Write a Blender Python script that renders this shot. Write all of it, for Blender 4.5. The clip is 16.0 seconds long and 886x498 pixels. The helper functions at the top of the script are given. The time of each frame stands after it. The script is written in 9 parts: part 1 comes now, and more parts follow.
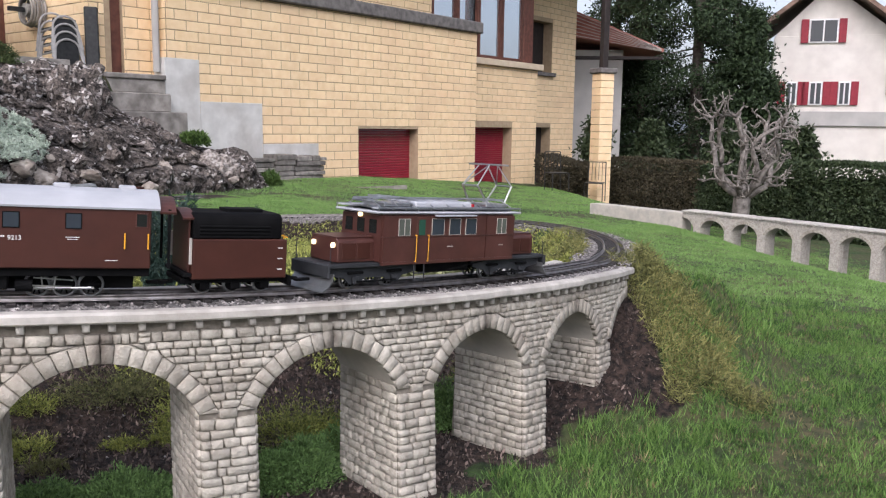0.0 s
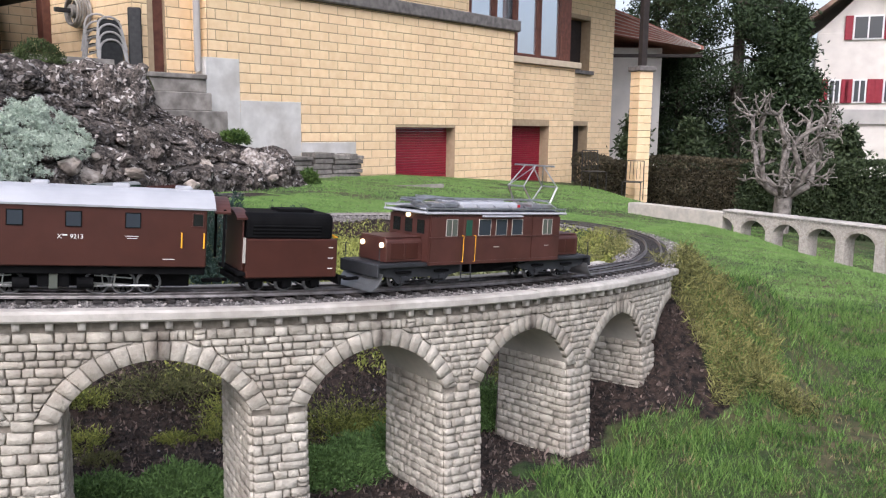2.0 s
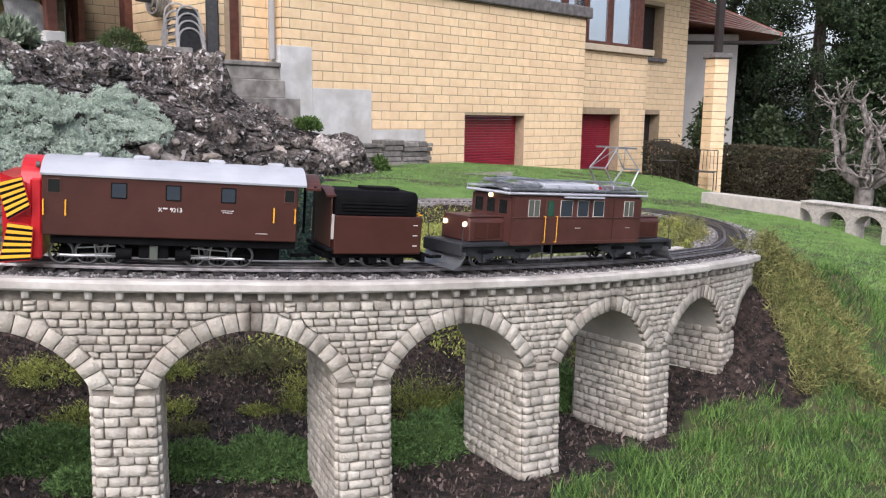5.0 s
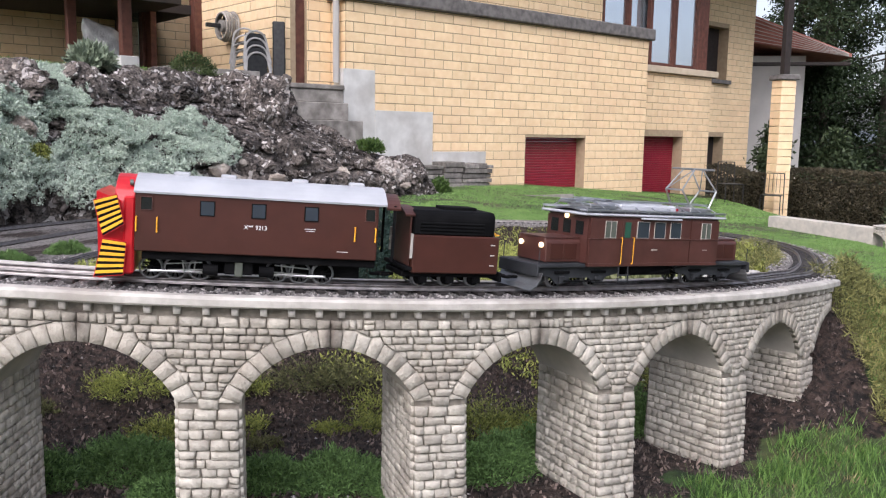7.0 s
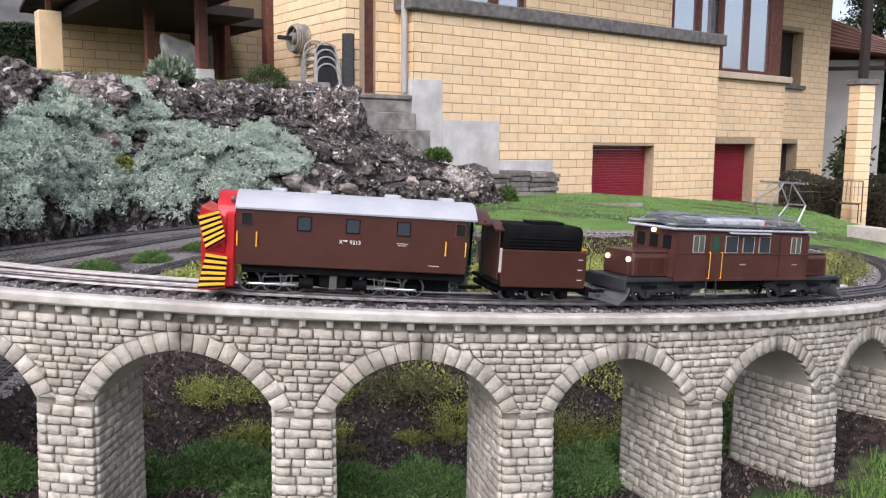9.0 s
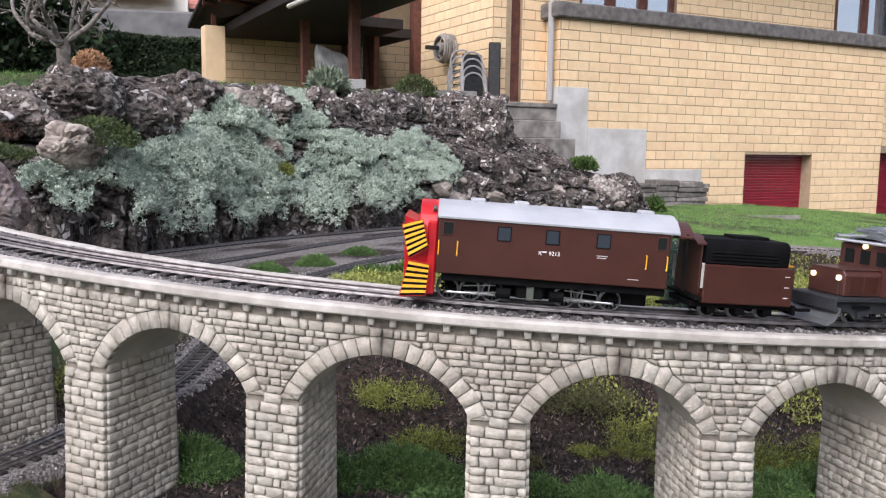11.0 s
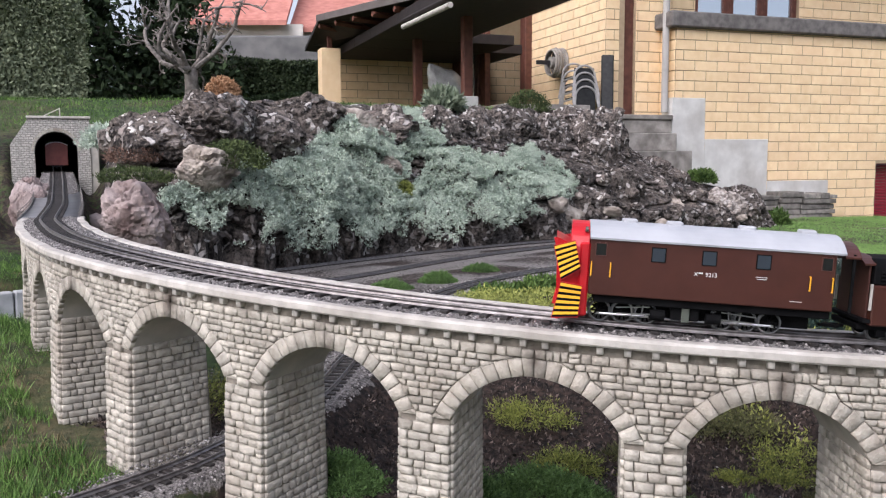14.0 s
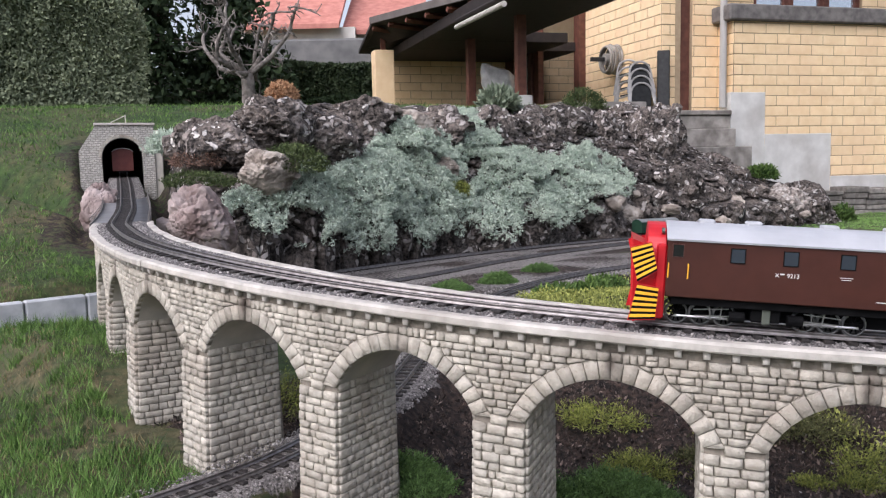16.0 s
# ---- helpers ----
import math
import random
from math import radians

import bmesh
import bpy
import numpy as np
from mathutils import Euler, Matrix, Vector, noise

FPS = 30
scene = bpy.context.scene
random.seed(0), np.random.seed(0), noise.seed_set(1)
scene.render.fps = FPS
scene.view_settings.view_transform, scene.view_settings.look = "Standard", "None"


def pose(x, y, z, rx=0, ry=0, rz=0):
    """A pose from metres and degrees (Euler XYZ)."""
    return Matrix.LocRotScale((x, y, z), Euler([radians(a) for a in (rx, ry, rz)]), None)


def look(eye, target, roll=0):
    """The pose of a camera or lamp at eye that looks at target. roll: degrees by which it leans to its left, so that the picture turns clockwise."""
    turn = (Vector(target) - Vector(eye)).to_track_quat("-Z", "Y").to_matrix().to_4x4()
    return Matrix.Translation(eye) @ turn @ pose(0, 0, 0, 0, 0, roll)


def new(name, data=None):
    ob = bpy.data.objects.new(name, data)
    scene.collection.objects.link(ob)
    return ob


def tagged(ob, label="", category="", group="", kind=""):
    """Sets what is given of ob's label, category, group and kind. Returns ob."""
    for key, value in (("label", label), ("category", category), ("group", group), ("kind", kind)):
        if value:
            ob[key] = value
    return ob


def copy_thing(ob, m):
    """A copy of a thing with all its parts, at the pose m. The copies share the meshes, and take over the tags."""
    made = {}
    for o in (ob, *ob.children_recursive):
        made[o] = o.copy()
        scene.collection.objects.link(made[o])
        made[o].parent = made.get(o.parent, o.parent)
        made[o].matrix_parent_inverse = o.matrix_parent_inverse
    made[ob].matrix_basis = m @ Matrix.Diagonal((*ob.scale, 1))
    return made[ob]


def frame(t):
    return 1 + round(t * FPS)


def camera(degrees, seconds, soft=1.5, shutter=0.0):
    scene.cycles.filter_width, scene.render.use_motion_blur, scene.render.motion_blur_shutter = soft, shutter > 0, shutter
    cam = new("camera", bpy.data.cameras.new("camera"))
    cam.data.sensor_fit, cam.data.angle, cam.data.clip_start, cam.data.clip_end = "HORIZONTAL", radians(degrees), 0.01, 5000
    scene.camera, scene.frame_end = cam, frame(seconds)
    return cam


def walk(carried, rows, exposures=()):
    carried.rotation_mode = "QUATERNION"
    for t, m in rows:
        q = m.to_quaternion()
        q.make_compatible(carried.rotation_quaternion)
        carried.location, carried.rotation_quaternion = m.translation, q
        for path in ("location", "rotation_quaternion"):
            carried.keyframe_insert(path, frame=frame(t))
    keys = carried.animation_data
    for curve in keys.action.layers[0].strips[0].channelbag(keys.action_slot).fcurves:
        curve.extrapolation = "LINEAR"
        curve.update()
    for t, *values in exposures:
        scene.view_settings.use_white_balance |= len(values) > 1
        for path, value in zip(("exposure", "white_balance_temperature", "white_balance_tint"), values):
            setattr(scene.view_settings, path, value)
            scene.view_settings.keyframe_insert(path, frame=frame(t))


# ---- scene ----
cam = camera(55.23, 16.0, soft=1.2)
# seconds, eye x y z, yaw to the left, pitch, roll
ROWS = [
    (0, 0.0000, -0.0000, 1.0000, 0.03, -8.19, 0.78),
    (0.5, -0.0073, -0.0035, 1.0068, 1.00, -8.10, 0.38),
    (1, -0.0095, -0.0020, 1.0093, 1.57, -8.00, 0.27),
    (1.5, -0.0152, -0.0064, 1.0073, 1.96, -8.12, 0.40),
    (2, -0.0212, -0.0129, 1.0052, 2.42, -8.34, 0.78),
    (2.5, -0.0285, -0.0193, 1.0042, 3.06, -8.50, 0.77),
    (3, -0.0316, -0.0187, 1.0009, 3.80, -8.81, 0.66),
    (3.5, -0.0385, -0.0218, 0.9935, 4.78, -9.43, 0.54),
    (4, -0.0409, -0.0262, 0.9913, 5.49, -9.57, 0.66),
    (6.5, -0.0726, -0.0436, 0.9896, 9.82, -7.96, 1.03),
    (7, -0.0796, -0.0463, 0.9881, 10.85, -7.75, 0.98),
    (7.5, -0.0786, -0.0507, 0.9896, 11.23, -7.71, 0.99),
    (8, -0.0841, -0.0576, 0.9915, 11.96, -7.51, 1.08),
    (8.5, -0.0959, -0.0615, 0.9935, 13.23, -7.38, 0.85),
    (9, -0.1153, -0.0731, 1.0003, 15.21, -7.27, 0.62),
    (9.5, -0.1485, -0.0903, 1.0040, 18.18, -6.98, 0.94),
    (10, -0.1777, -0.0949, 1.0031, 20.82, -6.96, 0.92),
    (12.5, -0.2335, -0.1197, 1.0080, 27.78, -6.45, 0.40),
    (13, -0.2427, -0.1253, 1.0119, 28.97, -6.33, 0.07),
    (13.5, -0.2519, -0.1317, 1.0147, 30.19, -6.03, -0.14),
    (14, -0.2687, -0.1391, 1.0146, 31.69, -5.89, -0.28),
    (14.5, -0.2764, -0.1422, 1.0150, 32.79, -6.04, -0.62),
    (15, -0.2840, -0.1473, 1.0169, 33.83, -6.11, -0.75),
    (15.5, -0.2874, -0.1496, 1.0170, 34.43, -6.04, -0.75),
    (16, -0.2965, -0.1577, 1.0207, 35.26, -5.88, -1.15),
]


def eye_pose(x, y, z, yaw, pitch, roll):
    a, b = radians(yaw), radians(pitch)
    ahead = Vector((-math.sin(a) * math.cos(b), math.cos(a) * math.cos(b), math.sin(b)))
    return look((x, y, z), Vector((x, y, z)) + ahead, roll)


walk(cam, [(r[0], eye_pose(*r[1:])) for r in ROWS], [(0.0, 0.58, 6100, 17), (2.0, 0.71, 6100, 17), (8.0, 0.73, 6100, 17), (10.0, 0.70, 6100, 17), (13.5, 0.67, 6100, 17), (16.0, 0.61, 6100, 17)])

# ---- light ----
world = bpy.data.worlds.new("overcast_sky")
scene.world = world
world.use_nodes = True
wn = world.node_tree.nodes
sky = wn.new("ShaderNodeTexSky")
sky.sky_type = "NISHITA"
sky.sun_disc = False
sky.sun_elevation, sky.sun_rotation = radians(42), radians(200)
sky.air_density, sky.dust_density, sky.ozone_density = 1.0, 4.0, 0.6
hsv = wn.new("ShaderNodeHueSaturation")
hsv.inputs["Saturation"].default_value = 0.45
world.node_tree.links.new(sky.outputs["Color"], hsv.inputs["Color"])
world.node_tree.links.new(hsv.outputs["Color"], wn["Background"].inputs["Color"])
wn["Background"].inputs["Strength"].default_value = 0.15

sun = new("sun", bpy.data.lights.new("sun", "SUN"))
sun.data.energy, sun.data.angle, sun.data.color = 1.15, radians(35), (1.0, 0.97, 0.94)
sun.matrix_world = look((2.2, -6.6, 6.2), (0, 0, 0))

# ---- materials ----


def node_mat(name, rough=0.7, metal=0.0, spec=0.4):
    m = bpy.data.materials.new(name)
    m.use_nodes = True
    n, l = m.node_tree.nodes, m.node_tree.links
    b = n["Principled BSDF"]
    b.inputs["Roughness"].default_value, b.inputs["Metallic"].default_value = rough, metal
    b.inputs["Specular IOR Level"].default_value = spec
    return m, n, l, b


def rgba(c):
    return (*c, 1.0)


def surface(name, low, high, scale=40.0, rough=0.75, metal=0.0, bump=0.3, bump_dist=0.002, stain=None, stain_scale=4.0,
            stain_amount=0.5, vary=0.0, spec=0.4, fine=4.0, island=0.0):
    """Two colours mixed by grain, a stain at a larger scale, a shift of value from object to object, and fine relief."""
    m, n, l, b = node_mat(name, rough, metal, spec)
    tc = n.new("ShaderNodeNewGeometry")
    g = n.new("ShaderNodeTexNoise")
    g.inputs["Scale"].default_value, g.inputs["Detail"].default_value = scale, 6.0
    l.new(tc.outputs["Position"], g.inputs["Vector"])
    ramp = n.new("ShaderNodeValToRGB")
    ramp.color_ramp.elements[0].position, ramp.color_ramp.elements[1].position = 0.32, 0.68
    ramp.color_ramp.elements[0].color, ramp.color_ramp.elements[1].color = rgba(low), rgba(high)
    l.new(g.outputs["Fac"], ramp.inputs["Fac"])
    out = ramp.outputs["Color"]
    if stain:
        s = n.new("ShaderNodeTexNoise")
        s.inputs["Scale"].default_value, s.inputs["Detail"].default_value = stain_scale, 5.0
        l.new(tc.outputs["Position"], s.inputs["Vector"])
        r2 = n.new("ShaderNodeValToRGB")
        r2.color_ramp.elements[0].position, r2.color_ramp.elements[1].position = 0.45, 0.68
        r2.color_ramp.elements[1].color = (stain_amount,) * 3 + (1,)
        l.new(s.outputs["Fac"], r2.inputs["Fac"])
        mix = n.new("ShaderNodeMix")
        mix.data_type = "RGBA"
        l.new(r2.outputs["Color"], mix.inputs["Factor"])
        l.new(out, mix.inputs["A"])
        mix.inputs["B"].default_value = rgba(stain)
        out = mix.outputs["Result"]
    if vary or island:
        if island:
            info, key, vary = tc, "Random Per Island", island
        else:
            info, key = n.new("ShaderNodeObjectInfo"), "Random"
        mr = n.new("ShaderNodeMapRange")
        mr.inputs["To Min"].default_value, mr.inputs["To Max"].default_value = 1 - vary, 1 + vary
        l.new(info.outputs[key], mr.inputs["Value"])
        h = n.new("ShaderNodeHueSaturation")
        l.new(mr.outputs["Result"], h.inputs["Value"])
        l.new(out, h.inputs["Color"])
        out = h.outputs["Color"]
    l.new(out, b.inputs["Base Color"])
    if bump:
        f = n.new("ShaderNodeTexNoise")
        f.inputs["Scale"].default_value, f.inputs["Detail"].default_value = scale * fine, 5.0
        l.new(tc.outputs["Position"], f.inputs["Vector"])
        bp = n.new("ShaderNodeBump")
        bp.inputs["Strength"].default_value, bp.inputs["Distance"].default_value = bump, bump_dist
        l.new(f.outputs["Fac"], bp.inputs["Height"])
        l.new(bp.outputs["Normal"], b.inputs["Normal"])
    return m


def leaf_mat(name, low, high, rough=0.6, spread=0.35):
    m, n, l, b = node_mat(name, rough, 0.0, 0.25)
    geo = n.new("ShaderNodeNewGeometry")
    ramp = n.new("ShaderNodeValToRGB")
    ramp.color_ramp.elements[0].color, ramp.color_ramp.elements[1].color = rgba(low), rgba(high)
    big = n.new("ShaderNodeTexNoise")
    big.inputs["Scale"].default_value = 5.0
    l.new(geo.outputs["Position"], big.inputs["Vector"])
    mix = n.new("ShaderNodeMath")
    mix.operation = "MULTIPLY_ADD"
    mix.inputs[1].default_value = spread * 2
    l.new(geo.outputs["Random Per Island"], mix.inputs[0])
    sub = n.new("ShaderNodeMath")
    sub.operation = "SUBTRACT"
    sub.inputs[1].default_value = spread
    l.new(big.outputs["Fac"], sub.inputs[0])
    l.new(sub.outputs["Value"], mix.inputs[2])
    l.new(mix.outputs["Value"], ramp.inputs["Fac"])
    l.new(ramp.outputs["Color"], b.inputs["Base Color"])
    b.inputs["Subsurface Weight"].default_value = 0.0
    return m


M_STONE = surface("cast_stone", (0.32, 0.293, 0.247), (0.52, 0.484, 0.42), 60, 0.92, bump=0.9, bump_dist=0.0026, stain=(0.27, 0.232, 0.19), stain_scale=7, stain_amount=0.6, vary=0.16, spec=0.25)


def runoff(m, half=0.1815):
    """Brown runoff stains down the joint between two sections of the viaduct."""
    n, l = m.node_tree.nodes, m.node_tree.links
    b = n["Principled BSDF"]
    old = b.inputs["Base Color"].links[0].from_socket
    tc, sep = n.new("ShaderNodeTexCoord"), n.new("ShaderNodeSeparateXYZ")
    l.new(tc.outputs["Object"], sep.inputs["Vector"])
    ab = n.new("ShaderNodeMath")
    ab.operation = "ABSOLUTE"
    l.new(sep.outputs["Y"], ab.inputs[0])
    near = n.new("ShaderNodeMapRange")
    near.inputs["From Min"].default_value, near.inputs["From Max"].default_value = half - 0.030, half - 0.003
    l.new(ab.outputs["Value"], near.inputs["Value"])
    geo, t = n.new("ShaderNodeNewGeometry"), n.new("ShaderNodeTexNoise")
    t.inputs["Scale"].default_value, t.inputs["Detail"].default_value = 22.0, 5.0
    l.new(geo.outputs["Position"], t.inputs["Vector"])
    pick = n.new("ShaderNodeMapRange")
    pick.inputs["From Min"].default_value, pick.inputs["From Max"].default_value = 0.30, 0.62
    l.new(t.outputs["Fac"], pick.inputs["Value"])
    mul = n.new("ShaderNodeMath")
    mul.operation = "MULTIPLY"
    l.new(near.outputs["Result"], mul.inputs[0])
    l.new(pick.outputs["Result"], mul.inputs[1])
    mix = n.new("ShaderNodeMix")
    mix.data_type = "RGBA"
    l.new(mul.outputs["Value"], mix.inputs["Factor"])
    l.new(old, mix.inputs["A"])
    mix.inputs["B"].default_value = (0.060, 0.045, 0.036, 1)
    l.new(mix.outputs["Result"], b.inputs["Base Color"])


runoff(M_STONE)
M_MORTAR = surface("mortar", (0.15, 0.132, 0.108), (0.25, 0.222, 0.185), 80, 0.95, bump=0.4)
runoff(M_MORTAR)
M_SOFFIT = surface("cast_soffit", (0.42, 0.39, 0.34), (0.50, 0.46, 0.40), 25, 0.9, bump=0.25, stain=(0.28, 0.27, 0.25), stain_scale=10, stain_amount=0.5)
M_COPING = surface("coping_stone", (0.38, 0.355, 0.32), (0.55, 0.52, 0.475), 38, 0.85, bump=0.5, stain=(0.28, 0.25, 0.215), stain_scale=8, stain_amount=0.6, vary=0.05)
M_RAIL = surface("brass_rail", (0.17, 0.155, 0.15), (0.32, 0.30, 0.29), 60, 0.46, 0.9, bump=0.1)
M_TIE = surface("brown_plastic_tie", (0.013, 0.011, 0.010), (0.028, 0.023, 0.021), 60, 0.6, bump=0.2, vary=0.2)
M_BALLAST = surface("ballast", (0.075, 0.068, 0.066), (0.39, 0.365, 0.352), 90, 0.9, bump=0.8, bump_dist=0.004, island=0.7)
M_BALLAST_BED = surface("ballast_bed", (0.06, 0.055, 0.052), (0.36, 0.335, 0.325), 190, 0.95, bump=1.0, bump_dist=0.006)
M_LAWN = surface("lawn_ground", (0.035, 0.075, 0.016), (0.07, 0.14, 0.03), 14, 0.95, bump=1.0, bump_dist=0.02, stain=(0.11, 0.10, 0.045), stain_scale=2.3, stain_amount=0.6)


def ground_mat():
    """Grass, soil and gravel, blended by the masks on the ground."""
    m, n, l, b = node_mat("garden_ground", 0.95)
    geo = n.new("ShaderNodeNewGeometry")

    def grain(low, high, scale, at=(0.35, 0.65)):
        t = n.new("ShaderNodeTexNoise")
        t.inputs["Scale"].default_value, t.inputs["Detail"].default_value = scale, 8.0
        t.inputs["Roughness"].default_value = 0.65
        l.new(geo.outputs["Position"], t.inputs["Vector"])
        r = n.new("ShaderNodeValToRGB")
        r.color_ramp.elements[0].position, r.color_ramp.elements[1].position = at
        r.color_ramp.elements[0].color, r.color_ramp.elements[1].color = rgba(low), rgba(high)
        l.new(t.outputs["Fac"], r.inputs["Fac"])
        return r.outputs["Color"], t.outputs["Fac"]

    def mixed(fac, a, c):
        x = n.new("ShaderNodeMix")
        x.data_type = "RGBA"
        if hasattr(fac, "links"):
            l.new(fac, x.inputs["Factor"])
        l.new(a, x.inputs["A"])
        l.new(c, x.inputs["B"])
        return x.outputs["Result"]

    def mask(name, wobble):
        a = n.new("ShaderNodeAttribute")
        a.attribute_name = name
        add = n.new("ShaderNodeMath")
        add.operation = "ADD"
        l.new(a.outputs["Fac"], add.inputs[0])
        t = n.new("ShaderNodeTexNoise")
        t.inputs["Scale"].default_value, t.inputs["Detail"].default_value = wobble, 5.0
        l.new(geo.outputs["Position"], t.inputs["Vector"])
        l.new(t.outputs["Fac"], add.inputs[1])
        r = n.new("ShaderNodeMapRange")
        r.inputs["From Min"].default_value, r.inputs["From Max"].default_value = 0.92, 1.08
        l.new(add.outputs["Value"], r.inputs["Value"])
        return r.outputs["Result"]
    # green kept dark: the shade between grass tufts is put into the ground
    shaded_green, _ = grain((0.012, 0.026, 0.007), (0.050, 0.095, 0.022), 16)
    g2, _ = grain((0.030, 0.040, 0.014), (0.13, 0.105, 0.055), 30)
    _, big = grain((0, 0, 0), (1, 1, 1), 1.7)
    rr = n.new("ShaderNodeMapRange")
    rr.inputs["From Min"].default_value, rr.inputs["From Max"].default_value = 0.42, 0.62
    l.new(big, rr.inputs["Value"])
    grass = mixed(rr.outputs["Result"], shaded_green, g2)
    soil, sh = grain((0.005, 0.0033, 0.0026), (0.080, 0.051, 0.039), 60, (0.40, 0.74))
    stone, gh = grain((0.035, 0.032, 0.030), (0.30, 0.275, 0.26), 170, (0.36, 0.62))
    col = mixed(mask("gravel", 60), mixed(mask("soil", 26), grass, soil), stone)
    l.new(col, b.inputs["Base Color"])
    bp = n.new("ShaderNodeBump")
    bp.inputs["Strength"].default_value, bp.inputs["Distance"].default_value = 1.0, 0.012
    l.new(sh, bp.inputs["Height"])
    l.new(bp.outputs["Normal"], b.inputs["Normal"])
    return m


M_GROUND = ground_mat()
M_BRICK = surface("yellow_brick", (0.76, 0.56, 0.33), (0.83, 0.64, 0.40), 8, 0.85, bump=0.3, vary=0.045, stain=(0.72, 0.50, 0.31), stain_scale=1.5, stain_amount=0.4)
M_JOINT = surface("brick_joint", (0.34, 0.25, 0.16), (0.42, 0.32, 0.21), 12, 0.95, bump=0.2)
M_CONCRETE = surface("concrete", (0.50, 0.49, 0.465), (0.64, 0.63, 0.60), 5, 0.9, bump=0.4, stain=(0.34, 0.315, 0.28), stain_scale=2.2, stain_amount=0.55)
M_OLDCONC = surface("weathered_concrete", (0.19, 0.172, 0.155), (0.40, 0.372, 0.335), 7, 0.95, bump=0.6, stain=(0.09, 0.08, 0.07), stain_scale=3, stain_amount=0.6, vary=0.12)
M_CAP = surface("grey_stone_cap", (0.10, 0.092, 0.088), (0.19, 0.175, 0.165), 10, 0.9, bump=0.4)
M_SHUTTER = surface("red_roller_shutter", (0.22, 0.012, 0.026), (0.27, 0.02, 0.035), 6, 0.45, bump=0.05)
M_WOOD = surface("brown_timber", (0.080, 0.028, 0.018), (0.14, 0.052, 0.034), 12, 0.6, bump=0.2, vary=0.12)
# dark timber, also the painted shade of rooms, recesses and porch undersides
M_DARKWOOD_AND_SHADE = surface("dark_timber_and_shade", (0.014, 0.010, 0.009), (0.028, 0.02, 0.017), 12, 0.7, bump=0.2)
M_TILE = surface("red_roof_tile", (0.34, 0.13, 0.10), (0.48, 0.21, 0.17), 3, 0.8, bump=0.2, vary=0.15)
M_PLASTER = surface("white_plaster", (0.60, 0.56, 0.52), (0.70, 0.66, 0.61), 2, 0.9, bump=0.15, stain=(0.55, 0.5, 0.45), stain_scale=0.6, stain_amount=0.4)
# grey for grey parts, and for walls whose shade is in the colour
M_PLASTER2 = surface("grey_and_shaded_plaster", (0.36, 0.35, 0.33), (0.44, 0.42, 0.40), 2, 0.9, bump=0.15)
M_BARK = surface("pale_bark", (0.10, 0.088, 0.078), (0.31, 0.28, 0.255), 14, 0.95, bump=0.8, bump_dist=0.01, stain=(0.06, 0.05, 0.04), stain_scale=6)
M_DARKBARK = surface("dark_bark", (0.035, 0.028, 0.023), (0.09, 0.075, 0.06), 10, 0.95, bump=0.8, bump_dist=0.01)
M_GRASS = leaf_mat("grass_blades", (0.017, 0.052, 0.010), (0.175, 0.30, 0.072), 0.6, 0.50)
M_MOWN = leaf_mat("mown_grass", (0.085, 0.170, 0.040), (0.22, 0.35, 0.105), 0.6, 0.32)
M_COVER = leaf_mat("yellow_ground_cover", (0.080, 0.105, 0.024), (0.40, 0.42, 0.11), 0.6, 0.42)
M_TUFT = leaf_mat("green_tuft", (0.022, 0.052, 0.012), (0.12, 0.19, 0.045), 0.6, 0.38)
M_SILVER = leaf_mat("silver_foliage", (0.27, 0.345, 0.275), (0.66, 0.73, 0.625), 0.9, 0.36)
M_SPRUCE = leaf_mat("blue_green_needles", (0.010, 0.026, 0.021), (0.05, 0.085, 0.07), 0.6, 0.35)
M_CONIFER = leaf_mat("dark_conifer", (0.010, 0.020, 0.009), (0.042, 0.068, 0.026), 0.7, 0.35)
M_HEDGE = leaf_mat("hedge_leaves", (0.015, 0.028, 0.012), (0.058, 0.080, 0.034), 0.6, 0.35)
M_HEDGE2 = leaf_mat("greygreen_hedge", (0.12, 0.15, 0.09), (0.40, 0.44, 0.28), 0.65, 0.40)
M_HEDGE_BROWN = leaf_mat("brown_hedge", (0.022, 0.020, 0.012), (0.085, 0.07, 0.04), 0.7, 0.35)
# near-black: the shade between hedge leaves is put into this colour
M_HEDGE_SHADE = surface("hedge_shade", (0.010, 0.013, 0.007), (0.02, 0.025, 0.012), 6, 0.95, bump=0)
M_DRY = leaf_mat("dry_orange_plant", (0.20, 0.10, 0.05), (0.58, 0.36, 0.21), 0.8, 0.4)


def glass_mat(name, tint, rough=0.03):
    m, n, l, b = node_mat(name, rough, 0.0, 0.8)
    b.inputs["Base Color"].default_value = rgba(tint)
    return m


M_PANE = glass_mat("sky_tinted_pane", (0.02, 0.025, 0.03))
# part-metal, pale blue base: the sky's reflected brightness is put into the house glass
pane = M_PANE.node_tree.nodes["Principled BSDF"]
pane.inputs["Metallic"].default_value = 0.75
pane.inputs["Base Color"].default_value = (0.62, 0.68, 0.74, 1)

# ---- building helpers ----


def obj(name, verts, faces, mat, parent=None, label="", smooth=False):
    me = bpy.data.meshes.new(name)
    me.from_pydata([tuple(v) for v in verts], [], [tuple(f) for f in faces])
    me.materials.append(mat)
    if smooth:
        me.shade_smooth()
    ob = new(name, me)
    if parent:
        ob.parent = parent
    if label:
        tagged(ob, label)
    return ob


